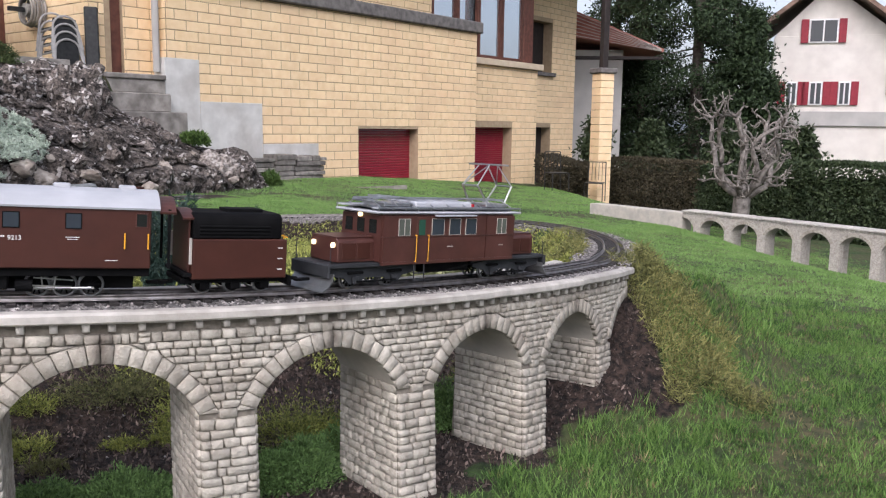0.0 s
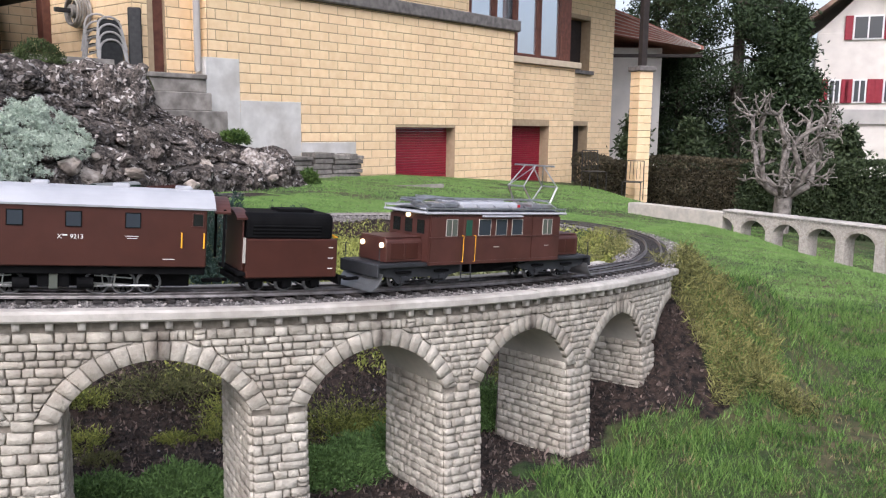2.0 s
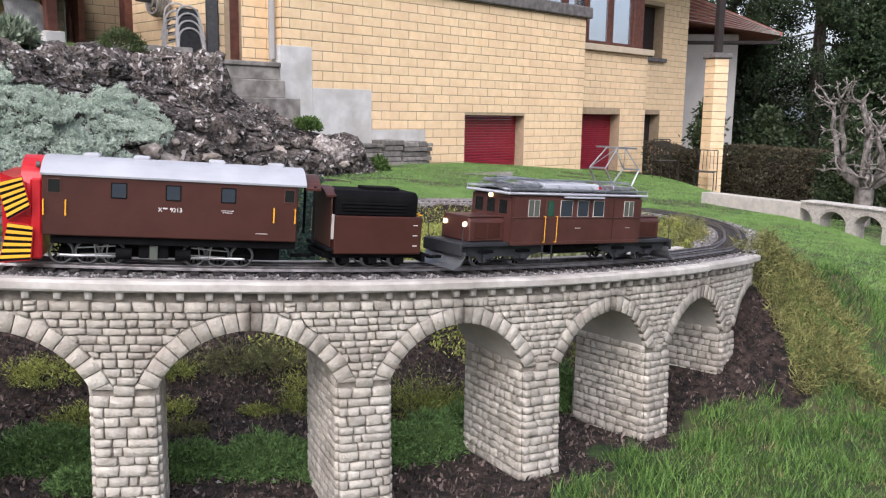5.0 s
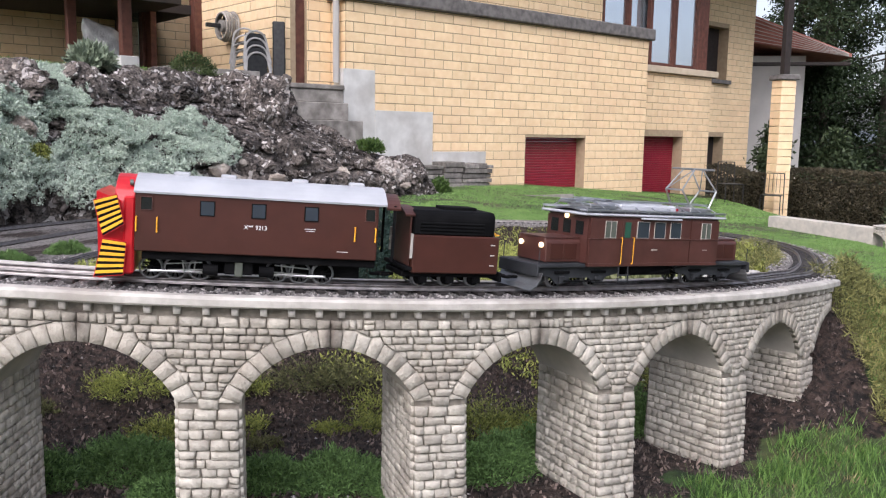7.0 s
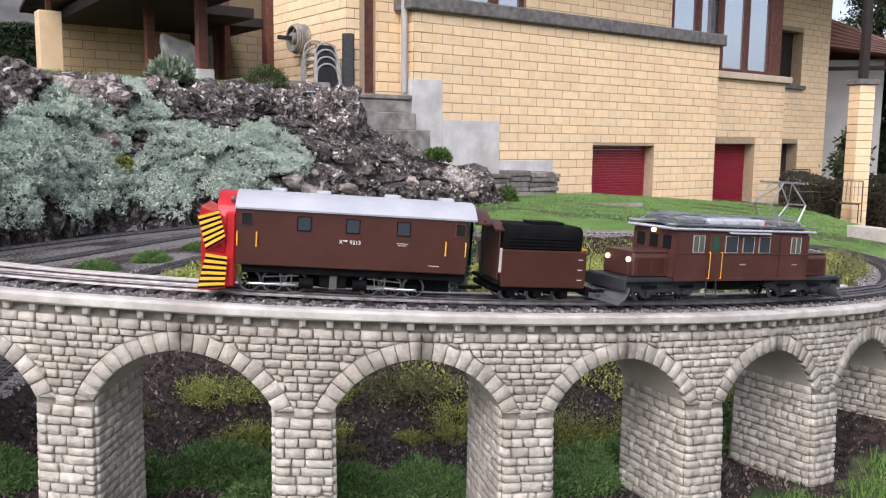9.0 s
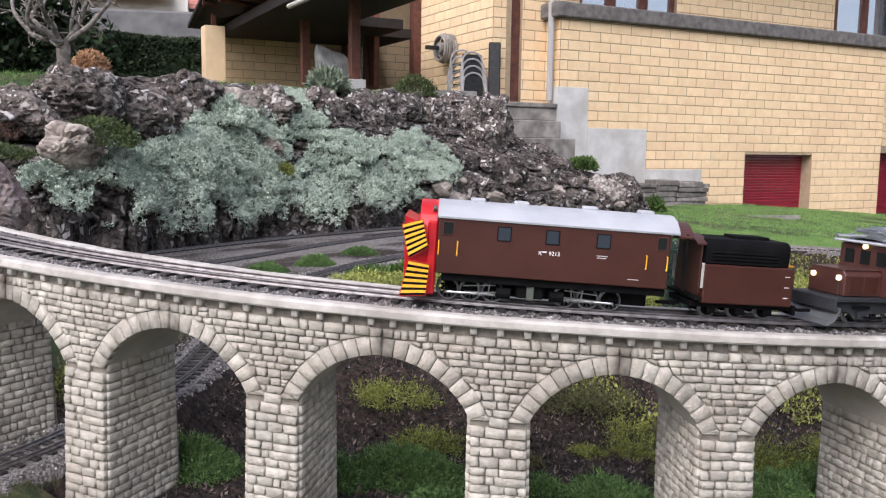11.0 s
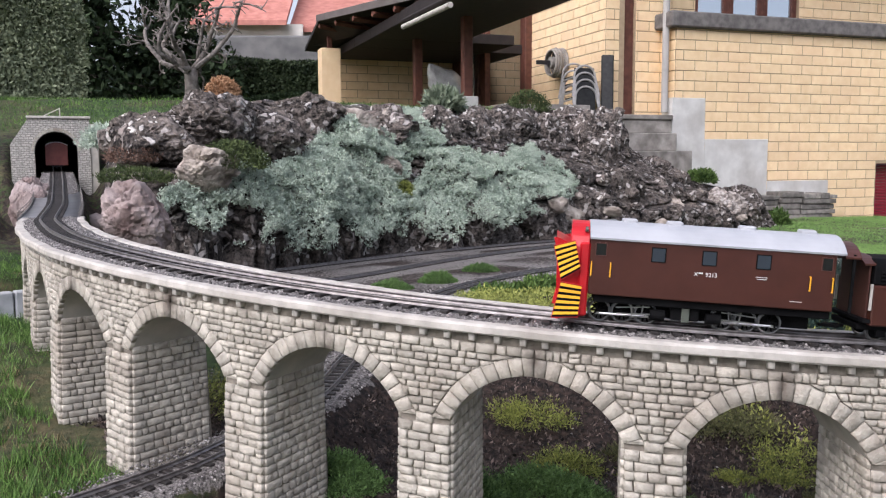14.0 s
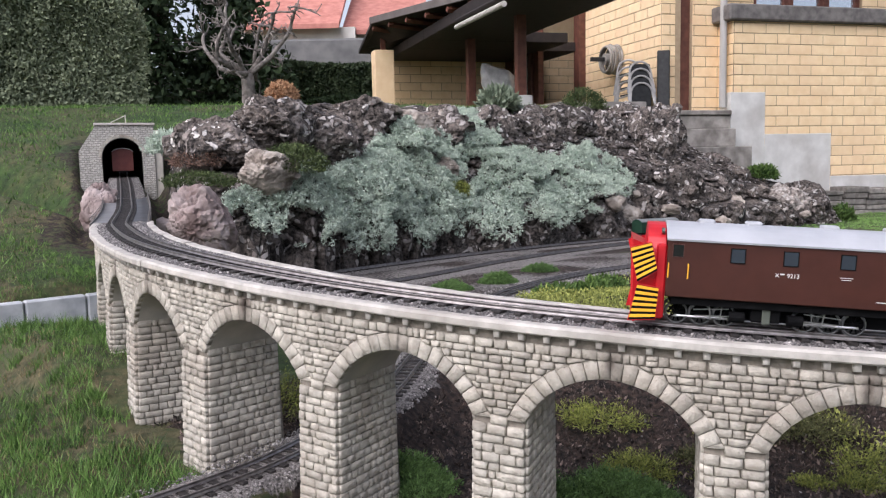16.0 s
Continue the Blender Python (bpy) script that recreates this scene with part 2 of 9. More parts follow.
def big_mesh(name, verts, quads, mat, parent=None, smooth=False, tris=False):
    """A mesh from numpy arrays."""
    verts, quads = np.asarray(verts, np.float32), np.asarray(quads, np.int32)
    k = 3 if tris else 4
    me = bpy.data.meshes.new(name)
    me.vertices.add(len(verts))
    me.vertices.foreach_set("co", verts.ravel())
    me.loops.add(quads.size)
    me.loops.foreach_set("vertex_index", quads.ravel())
    me.polygons.add(len(quads))
    me.polygons.foreach_set("loop_start", np.arange(0, quads.size, k, dtype=np.int32))
    me.materials.append(mat)
    me.update(calc_edges=True)
    if smooth:
        me.shade_smooth()
    ob = new(name, me)
    if parent:
        ob.parent = parent
    return ob


def part(name, bm, mat, parent, label="", smooth=False):
    me = bpy.data.meshes.new(name)
    bm.to_mesh(me)
    bm.free()
    me.materials.append(mat)
    if smooth:
        me.shade_smooth()
    ob = new(name, me)
    if parent:
        ob.parent = parent
    if label:
        tagged(ob, label)
    return ob


def thing(name, m, label, category, group="", kind=""):
    e = new(name)
    e.matrix_world = m
    e.empty_display_size = 0.1
    return tagged(e, label, category, group, kind)


def box_bm(x0, x1, y0, y1, z0, z1, bevel=0.0, bm=None, seg=1):
    """A bevelled box, alone or added to bm."""
    b = bmesh.new()
    bmesh.ops.create_cube(b, size=1, matrix=Matrix.Translation(((x0 + x1) / 2, (y0 + y1) / 2, (z0 + z1) / 2)) @ Matrix.Diagonal((x1 - x0, y1 - y0, z1 - z0, 1)))
    if bevel:
        bmesh.ops.bevel(b, geom=b.edges[:], offset=bevel, segments=seg, affect="EDGES")
    if bm is None:
        return b
    return merge(bm, b)


def merge(bm, b, m=None):
    if m is not None:
        bmesh.ops.transform(b, matrix=m, verts=b.verts)
    tmp = bpy.data.meshes.new("tmp")
    b.to_mesh(tmp)
    b.free()
    bm.from_mesh(tmp)
    bpy.data.meshes.remove(tmp)
    return bm


def cyl_bm(r0, r1, h, n=16, m=None, bm=None, caps=True):
    """A cone or cylinder along z from 0 to h."""
    b = bmesh.new()
    bmesh.ops.create_cone(b, cap_ends=caps, segments=n, radius1=r0, radius2=r1, depth=h, matrix=Matrix.Translation((0, 0, h / 2)))
    if m is not None:
        bmesh.ops.transform(b, matrix=m, verts=b.verts)
    if bm is None:
        return b
    return merge(bm, b)


def bar_bm(a, c, r, n=6, bm=None, r2=None):
    """A round bar from a to c."""
    a, c = Vector(a), Vector(c)
    turn = (c - a).to_track_quat("Z", "Y").to_matrix().to_4x4()
    return cyl_bm(r, r if r2 is None else r2, (c - a).length, n, Matrix.Translation(a) @ turn, bm)


def lathe_bm(profile, n=24, bm=None, m=None):
    """Turns (radius, z) pairs round z."""
    b = bmesh.new()
    rings = []
    for r, z in profile:
        rings.append([b.verts.new((r * math.cos(2 * math.pi * i / n), r * math.sin(2 * math.pi * i / n), z)) for i in range(n)])
    for lo, hi in zip(rings, rings[1:]):
        for i in range(n):
            b.faces.new((lo[i], lo[(i + 1) % n], hi[(i + 1) % n], hi[i]))
    if m is not None:
        bmesh.ops.transform(b, matrix=m, verts=b.verts)
    if bm is None:
        return b
    return merge(bm, b)


def prism_bm(poly, axis, lo, hi, bm=None, bevel=0.0):
    """A polygon pushed along an axis: poly's pairs fill the two other axes in order."""
    def at(p, w):
        return {"x": (w, p[0], p[1]), "y": (p[0], w, p[1]), "z": (p[0], p[1], w)}[axis]
    b = bmesh.new()
    bot, top = [b.verts.new(at(p, lo)) for p in poly], [b.verts.new(at(p, hi)) for p in poly]
    b.faces.new(bot[::-1])
    b.faces.new(top)
    k = len(poly)
    for i in range(k):
        b.faces.new((bot[i], bot[(i + 1) % k], top[(i + 1) % k], top[i]))
    bmesh.ops.recalc_face_normals(b, faces=b.faces[:])
    if bevel:
        bmesh.ops.bevel(b, geom=b.edges[:], offset=bevel, segments=1, affect="EDGES")
    if bm is None:
        return b
    return merge(bm, b)


def smooth01(a, b, x):
    t = np.clip((x - a) / (b - a), 0, 1)
    return t * t * (3 - 2 * t)


def vnoise(x, y, scale, seed=0.0):
    """Smooth value noise on arrays, about -1 to 1."""
    u, v = np.asarray(x) * scale + seed * 17.3, np.asarray(y) * scale - seed * 9.1
    iu, iv = np.floor(u), np.floor(v)
    fu, fv = u - iu, v - iv
    fu, fv = fu * fu * (3 - 2 * fu), fv * fv * (3 - 2 * fv)

    def h(a, b):
        s = np.sin(a * 127.1 + b * 311.7 + seed * 74.7) * 43758.5453
        return (s - np.floor(s)) * 2 - 1
    return (h(iu, iv) * (1 - fu) + h(iu + 1, iv) * fu) * (1 - fv) + (h(iu, iv + 1) * (1 - fu) + h(iu + 1, iv + 1) * fu) * fv


def spline(points, step=0.03):
    """A smooth curve through points, as an array with even steps."""
    p = np.array(points, float)
    p = np.vstack([2 * p[0] - p[1], p, 2 * p[-1] - p[-2]])
    out = []
    for i in range(1, len(p) - 2):
        n = max(2, int(np.linalg.norm(p[i + 1] - p[i]) / step))
        t = np.linspace(0, 1, n, endpoint=False)[:, None]
        a, b, c, d = p[i - 1], p[i], p[i + 1], p[i + 2]
        out.append(0.5 * (2 * b + (c - a) * t + (2 * a - 5 * b + 4 * c - d) * t**2 + (3 * b - a - 3 * c + d) * t**3))
    out.append(p[-2][None])
    return np.vstack(out)


# ---- the plan ----
CX, CY = -1.4686, 3.1228          # centre of the viaduct's curve
STEP_A, STEP_Z = 9.517, -0.02103  # degrees and drop from joint to joint
A0, Z0 = 268.18, 0.7816           # angle and underside of the coping at joint 0
R_OUT, R_IN, R_TRACK = 2.193, 1.985, 2.095


def arc_z(angle):
    """Underside of the coping: a steady grade that levels out towards the tunnel."""
    k = (angle - A0) / STEP_A
    return Z0 + STEP_Z * max(k, -1)


def on_arc(r, angle, dz=0.0):
    a = radians(angle)
    return (CX + r * math.cos(a), CY + r * math.sin(a), arc_z(angle) + dz)


RAIL_BASE = 0.0138   # top of the ballast above the coping's underside
# towards the tunnel the curve tightens and then runs out straight
END_CURVE = [(220.0, 2.252), (225.0, 2.212), (230.5, 2.174), (236.0, 2.152), (243.0, 2.146), (250.0, 2.157), (257.0, 2.184)]
arc_pts = [on_arc(r - 0.098, a, RAIL_BASE) for a, r in END_CURVE] + [on_arc(R_TRACK, a, RAIL_BASE) for a in np.arange(262.0, 336, 4.0)]
LINE_UP = spline([(-5.74, 3.545, 0.962), (-5.41, 3.322, 0.958), (-5.076, 3.097, 0.953), (-4.5, 2.71, 0.915), (-4.03, 2.39, 0.872), (-3.55, 2.06, 0.838)] + arc_pts
                 + [(0.55, 2.75, 0.605), (0.60, 3.2, 0.585), (0.52, 3.75, 0.56), (0.30, 4.2, 0.535), (-0.2, 4.55, 0.515), (-0.75, 4.58, 0.505), (-1.2, 4.42, 0.50),
                    (-1.65, 4.10, 0.495), (-1.95, 3.65, 0.487), (-2.07, 3.15, 0.48), (-2.08, 2.7, 0.468), (-1.99, 2.25, 0.45), (-1.80, 1.82, 0.432), (-1.64, 1.45, 0.42),
                    (-1.565, 1.05, 0.412), (-1.585, 0.78, 0.405), (-1.66, 0.4, 0.395)])
YARD_A = spline([(-3.6, 3.2, 0.40), (-3.45, 4.14, 0.40), (-3.27, 5.0, 0.395), (-2.98, 5.9, 0.39), (-2.62, 6.8, 0.375), (-2.2, 7.7, 0.35)])
YARD_B = spline([(-3.05, 2.9, 0.41), (-3.0, 3.46, 0.405), (-2.98, 4.3, 0.40), (-2.88, 5.1, 0.395), (-2.66, 5.95, 0.39), (-2.35, 6.75, 0.375)])


def near_line(x, y, line):
    """Distance from each point to a line, and the line's height there."""
    best, h = np.full(np.shape(x), 1e9), np.zeros(np.shape(x))
    for px, py, pz in line[::2]:
        d = (x - px) ** 2 + (y - py) ** 2
        m = d < best
        best, h = np.where(m, d, best), np.where(m, pz, h)
    return np.sqrt(best), h


LOOP = LINE_UP[np.argmin(np.hypot(LINE_UP[:, 0] - 0.47, LINE_UP[:, 1] - 2.32)):]
APPROACH = LINE_UP[: np.argmin(np.hypot(LINE_UP[:, 0] + 4.03, LINE_UP[:, 1] - 2.39)) + 1]


def bank_edge(y):
    """Where bare soil gives way to dry grass on the bank past the viaduct."""
    return 0.50 + 0.25 * np.clip(2.2 - y, -0.4, 0.6)


def ground_z(x, y):
    x, y = np.asarray(x, float), np.asarray(y, float)
    xm = np.maximum(x, -1.5)
    lawn = 0.45 - 0.075 * xm - 0.03 * y + 0.012 * vnoise(x, y, 1.3, 1)
    lawn = np.maximum(lawn, -2.2 + 0 * x)
    near = 0.325 + 0.10 * smooth01(-0.8, -2.4, x) - 0.04 * smooth01(-2.9, -3.3, x) + 0.008 * vnoise(x, y, 4, 2)
    z = np.where(y < 5, near + (lawn - near) * smooth01(2.2, 4.6, y), lawn)
    z = z - 0.42 * smooth01(2.2, 4.2, x) * smooth01(3.5, 8, y)
    # the bowl inside the loop
    r = np.hypot(x - CX, y - CY)
    hump = 0.50 - 0.16 * smooth01(1.15, 1.62, r) * (y < 3.0) - 0.09 * smooth01(2.6, 3.9, y)
    inside = (r < 1.95) | (((x + 0.75) ** 2 / 1.3**2 + (y - 3.3) ** 2 / 1.28**2) < 1)
    hump = hump - 0.02 + 0.015 * vnoise(x, y, 5, 3)
    w = smooth01(1.98, 1.55, r) * smooth01(-2.15, -1.75, x - 0.25 * (2.6 - y).clip(0, 2))
    z = z + (hump - z) * np.where(inside, w, 0)
    # banks under the loop, the approach and the yard
    for line, flat, slope, drop in ((LOOP, 0.075, 0.80, -0.0015), (APPROACH, 0.085, 2.2, -0.0015)):
        d, h = near_line(x, y, line)
        bank = h - drop - np.maximum(d - flat, 0) * slope - 0.01 * vnoise(x, y, 9, 4) * (d > flat)
        keep = (r < 1.97) | (r > 2.2) | (x > 0.40) if line is LOOP else np.ones_like(r, bool)
        z = np.where(keep, np.maximum(z, bank), z)
        z = np.where((d < flat) & (z < h + 0.35), h - drop, z)
    # soil heaped round the last piers
    deg = np.degrees(np.arctan2(y - CY, x - CX)) % 360
    heap = 0.33 + 0.0157 * (deg - 323) - 0.9 * np.maximum(r - 2.25, 0) - 1.2 * np.maximum(1.95 - r, 0)
    z = np.where((deg > 322) & (deg < 345) & (r < 2.6) & (r > 1.7), np.maximum(z, np.minimum(heap, 0.56)), z)
    heap = 0.425 + 0.0105 * (253.6 - deg) - 0.65 * np.maximum(r - 2.24, 0) - 0.8 * np.maximum(1.95 - r, 0)
    z = np.where((deg < 254.5) & (deg > 232) & (r < 2.6) & (r > 1.7) & (x > -3.0), np.maximum(z, np.minimum(heap, 0.53)), z)
    # the raised left side: slope, rock garden's back and terrace
    q = -0.8 * x + 0.6 * y
    hill = 0.47 + 0.21 * (q - 3.55)
    hill = np.minimum(hill, 1.62 + 0.03 * (q - 9)) + 0.02 * vnoise(x, y, 1.5, 6)
    side = smooth01(2.3, 2.9, y)
    m = smooth01(-4.05, -4.45, x + 0.35 * np.maximum(y - 7.5, 0) * 0) * side + smooth01(0.0, 0.06, -3.575 + 0.26 * (y - 1.5) - x) * (1 - side) * smooth01(2.6, 2.3, y)
    da, _ = near_line(x, y, APPROACH)
    m = m * np.where(q > 3.4, smooth01(0.12, 0.3, da), 0)
    m = np.where((y > 10.3) & (x > -4.3), 0, m)
    z = np.where(m > 0, np.maximum(z, z + (hill - z) * m), z)
    for line in (YARD_A, YARD_B):
        d, h = near_line(x, y, line)
        z = np.where(z < h + 0.4, z + (h - 0.004 - z) * smooth01(0.50, 0.16, d), z)
        z = np.where(d < 0.09, h + 0.001, z)
    return z


def soil_mask(cx, cy):
    """How far bare soil and gravel take the place of grass."""
    rr = np.hypot(cx - CX, cy - CY)
    soil = smooth01(2.30, 2.19, rr + 0.10 * vnoise(cx, cy, 7, 5) + 0.05 * vnoise(cx, cy, 17, 10) + 0.08 * smooth01(-1.2, -1.8, cx)) * smooth01(-2.2, -1.8, cx)
    dl, _ = near_line(cx, cy, LOOP)
    soil = np.maximum(soil, smooth01(0.42, 0.30, dl + 0.11 * vnoise(cx, cy, 6, 6) + 0.05 * vnoise(cx, cy, 17, 11)) * smooth01(0.0, 0.2, cx))
    soil = soil * np.where(cx > 0.2, smooth01(0.05, -0.02, cx - bank_edge(cy) + 0.03 * vnoise(cx, cy, 13, 12)), 1.0)
    soil = soil * smooth01(4.75, 4.65, cy)
    da, _ = near_line(cx, cy, APPROACH)
    soil = np.maximum(soil, smooth01(0.62, 0.35, da + 0.2 * vnoise(cx, cy, 3, 7)) * 0.55)
    soil = np.maximum(soil, smooth01(-3.25, -3.4, cx) * smooth01(2.5, 2.8, cy) * smooth01(-4.6, -4.4, cx) * smooth01(10.5, 9, cy))
    gravel = np.maximum(smooth01(0.098, 0.075, dl + 0.015 * vnoise(cx, cy, 14, 8)), smooth01(0.12, 0.095, da))
    for line in (YARD_A, YARD_B):
        dy, _ = near_line(cx, cy, line)
        gravel = np.maximum(gravel, 0.62 * smooth01(0.17, 0.12, dy))
        soil = np.maximum(soil, smooth01(0.34, 0.24, dy + 0.08 * vnoise(cx, cy, 4, 9)))
    yard = smooth01(-2.05, -2.2, cx) * smooth01(2.2, 2.5, cy) * smooth01(5.4, 4.8, cy) * smooth01(-3.7, -3.5, cx)
    soil = np.maximum(soil, yard * 0.75)
    gravel = np.maximum(gravel, yard * (0.50 + 0.25 * vnoise(cx, cy, 5, 13)))
    return soil, gravel


def ground_mesh():
    """One sheet: fine cells in the garden, growing outwards to the horizon."""
    def axis(lo, hi, fine):
        mid = list(np.arange(lo, hi, fine))
        out, s = [hi], fine
        while out[-1] < 900:
            s *= 1.18
            out.append(out[-1] + s)
        neg, s = [lo], fine
        while neg[-1] > -900:
            s *= 1.18
            neg.append(neg[-1] - s)
        return np.array(neg[:0:-1] + mid + out)
    xs, ys = axis(-5.6, 1.6, 0.035), axis(-0.2, 5.4, 0.035)
    gx, gy = np.meshgrid(xs, ys)
    gz = ground_z(gx, gy)
    far = np.hypot(gx, gy - 5)
    gz = np.where(far > 30, np.minimum(gz, -1.2 - 0.0 * far), gz)
    w = len(xs)
    v = np.stack([gx, gy, gz], -1).reshape(-1, 3)
    i = (np.arange(len(ys) - 1)[:, None] * w + np.arange(w - 1)[None]).ravel()
    quads = np.stack([i, i + 1, i + w + 1, i + w], 1)
    ob = big_mesh("ground", v, quads, M_GROUND, smooth=True)
    soil, gravel = soil_mask(v[:, 0], v[:, 1])
    for name, w in (("soil", soil), ("gravel", gravel)):
        at = ob.data.attributes.new(name, "FLOAT", "POINT")
        at.data.foreach_set("value", w.astype(np.float32))
    return tagged(ob, "green lawn and dark mulched soil of a sloping garden", "ground", kind="structure")


ground_mesh()

# ---- curved stone viaduct, section by section ----
MOD_L = radians(STEP_A) * R_OUT          # length of a section along its face
R_FACE = 2.176
SPRING, CROWN, HALF = -0.150, -0.060, 0.139
ARC_R = (HALF**2 + (CROWN - SPRING) ** 2) / (2 * (CROWN - SPRING))
ARC_Z = CROWN - ARC_R
RING = 0.027
PIER = MOD_L / 2 - HALF
PIER_FOOT = -0.46


def bend(s, r, z):
    """From length along the face, radius and height to the section's own axes (x outwards, y along)."""
    a = s / R_OUT
    return (r * math.cos(a) - R_OUT, r * math.sin(a), z + STEP_Z * s / MOD_L)


def lean(z):
    return 0.035 * max(0.0, SPRING - z)


def arch_z(d, radius=ARC_R):
    """Height of the arch at a distance d from its crown line."""
    return ARC_Z + math.sqrt(max(radius * radius - d * d, 0.0))


def block(verts_sz, r_back, r_front, mat_name, parent, mat, inset=0.0022):
    """A hewn block on the face: corners as (s, z), swelling to a rounded, uneven cushion."""
    c = np.mean(verts_sz, axis=0)
    n = len(verts_sz)
    rise = r_front - r_back

    def ring(share, shrink, wob):
        out = []
        for s, z in verts_sz:
            d = np.array([s, z]) - c
            q = c + d * max(0.3, 1 - shrink / max(np.linalg.norm(d), 1e-4))
            out.append(bend(q[0], r_back + rise * share + lean(z) + random.uniform(-wob, wob), q[1]))
        return out
    v = [bend(s, r_back, z) for s, z in verts_sz] + ring(0.50, 0.0, 0.0) + ring(0.86, inset * 0.35, 0.0004) + ring(1.0, inset * 1.05, 0.0009)
    v.append(bend(c[0] + random.uniform(-0.002, 0.002), r_front + lean(c[1]) + random.uniform(-0.0006, 0.0008), c[1] + random.uniform(-0.001, 0.0015)))
    f = [(3 * n + i, 3 * n + (i + 1) % n, 4 * n) for i in range(n)]
    for k in range(3):
        for i in range(n):
            j = (i + 1) % n
            f.append((k * n + i, k * n + j, (k + 1) * n + j, (k + 1) * n + i))
    return obj(mat_name, v, f, mat, parent, smooth=True)


def side_block(corners, s0, sign, parent):
    """A cushioned block on a pier's side: corners as (r, z), standing proud of the side at s0."""
    c = np.mean(corners, axis=0)
    v, n = [], 4
    for out, shrink, wob in ((-0.002, 0.0, 0.0), (0.0018, 0.0, 0.0), (0.0042, 0.0008, 0.0003), (0.0054, 0.0026, 0.0008)):
        for r, z in corners:
            d = np.array([r, z]) - c
            q = c + d * max(0.3, 1 - shrink / np.linalg.norm(d))
            v.append(bend(s0 + sign * (out + random.uniform(-wob, wob)), q[0], q[1]))
    v.append(bend(s0 + sign * random.uniform(0.0050, 0.0060), c[0], c[1]))
    f = [(12 + i, 12 + (i + 1) % 4, 16) for i in range(4)]
    for k in range(3):
        for i in range(n):
            j = (i + 1) % n
            f.append((k * n + i, k * n + j, (k + 1) * n + j, (k + 1) * n + i))
    if sign < 0:
        f = [q[::-1] for q in f]
    return obj("stone", v, f, M_STONE, parent, smooth=True)


def row_stones(s0, s1, lo, hi, typical):
    """Cuts a course into lengths."""
    out, s = [], s0
    while s < s1 - 0.004:
        w = typical * random.choice((0.6, 0.8, 0.9, 1.1, 1.3, 1.7)) * random.uniform(0.9, 1.1)
        e = s + w
        if s1 - e < typical * 0.55:
            e = s1
        out.append((s, min(e, s1)))
        s = e
    return out


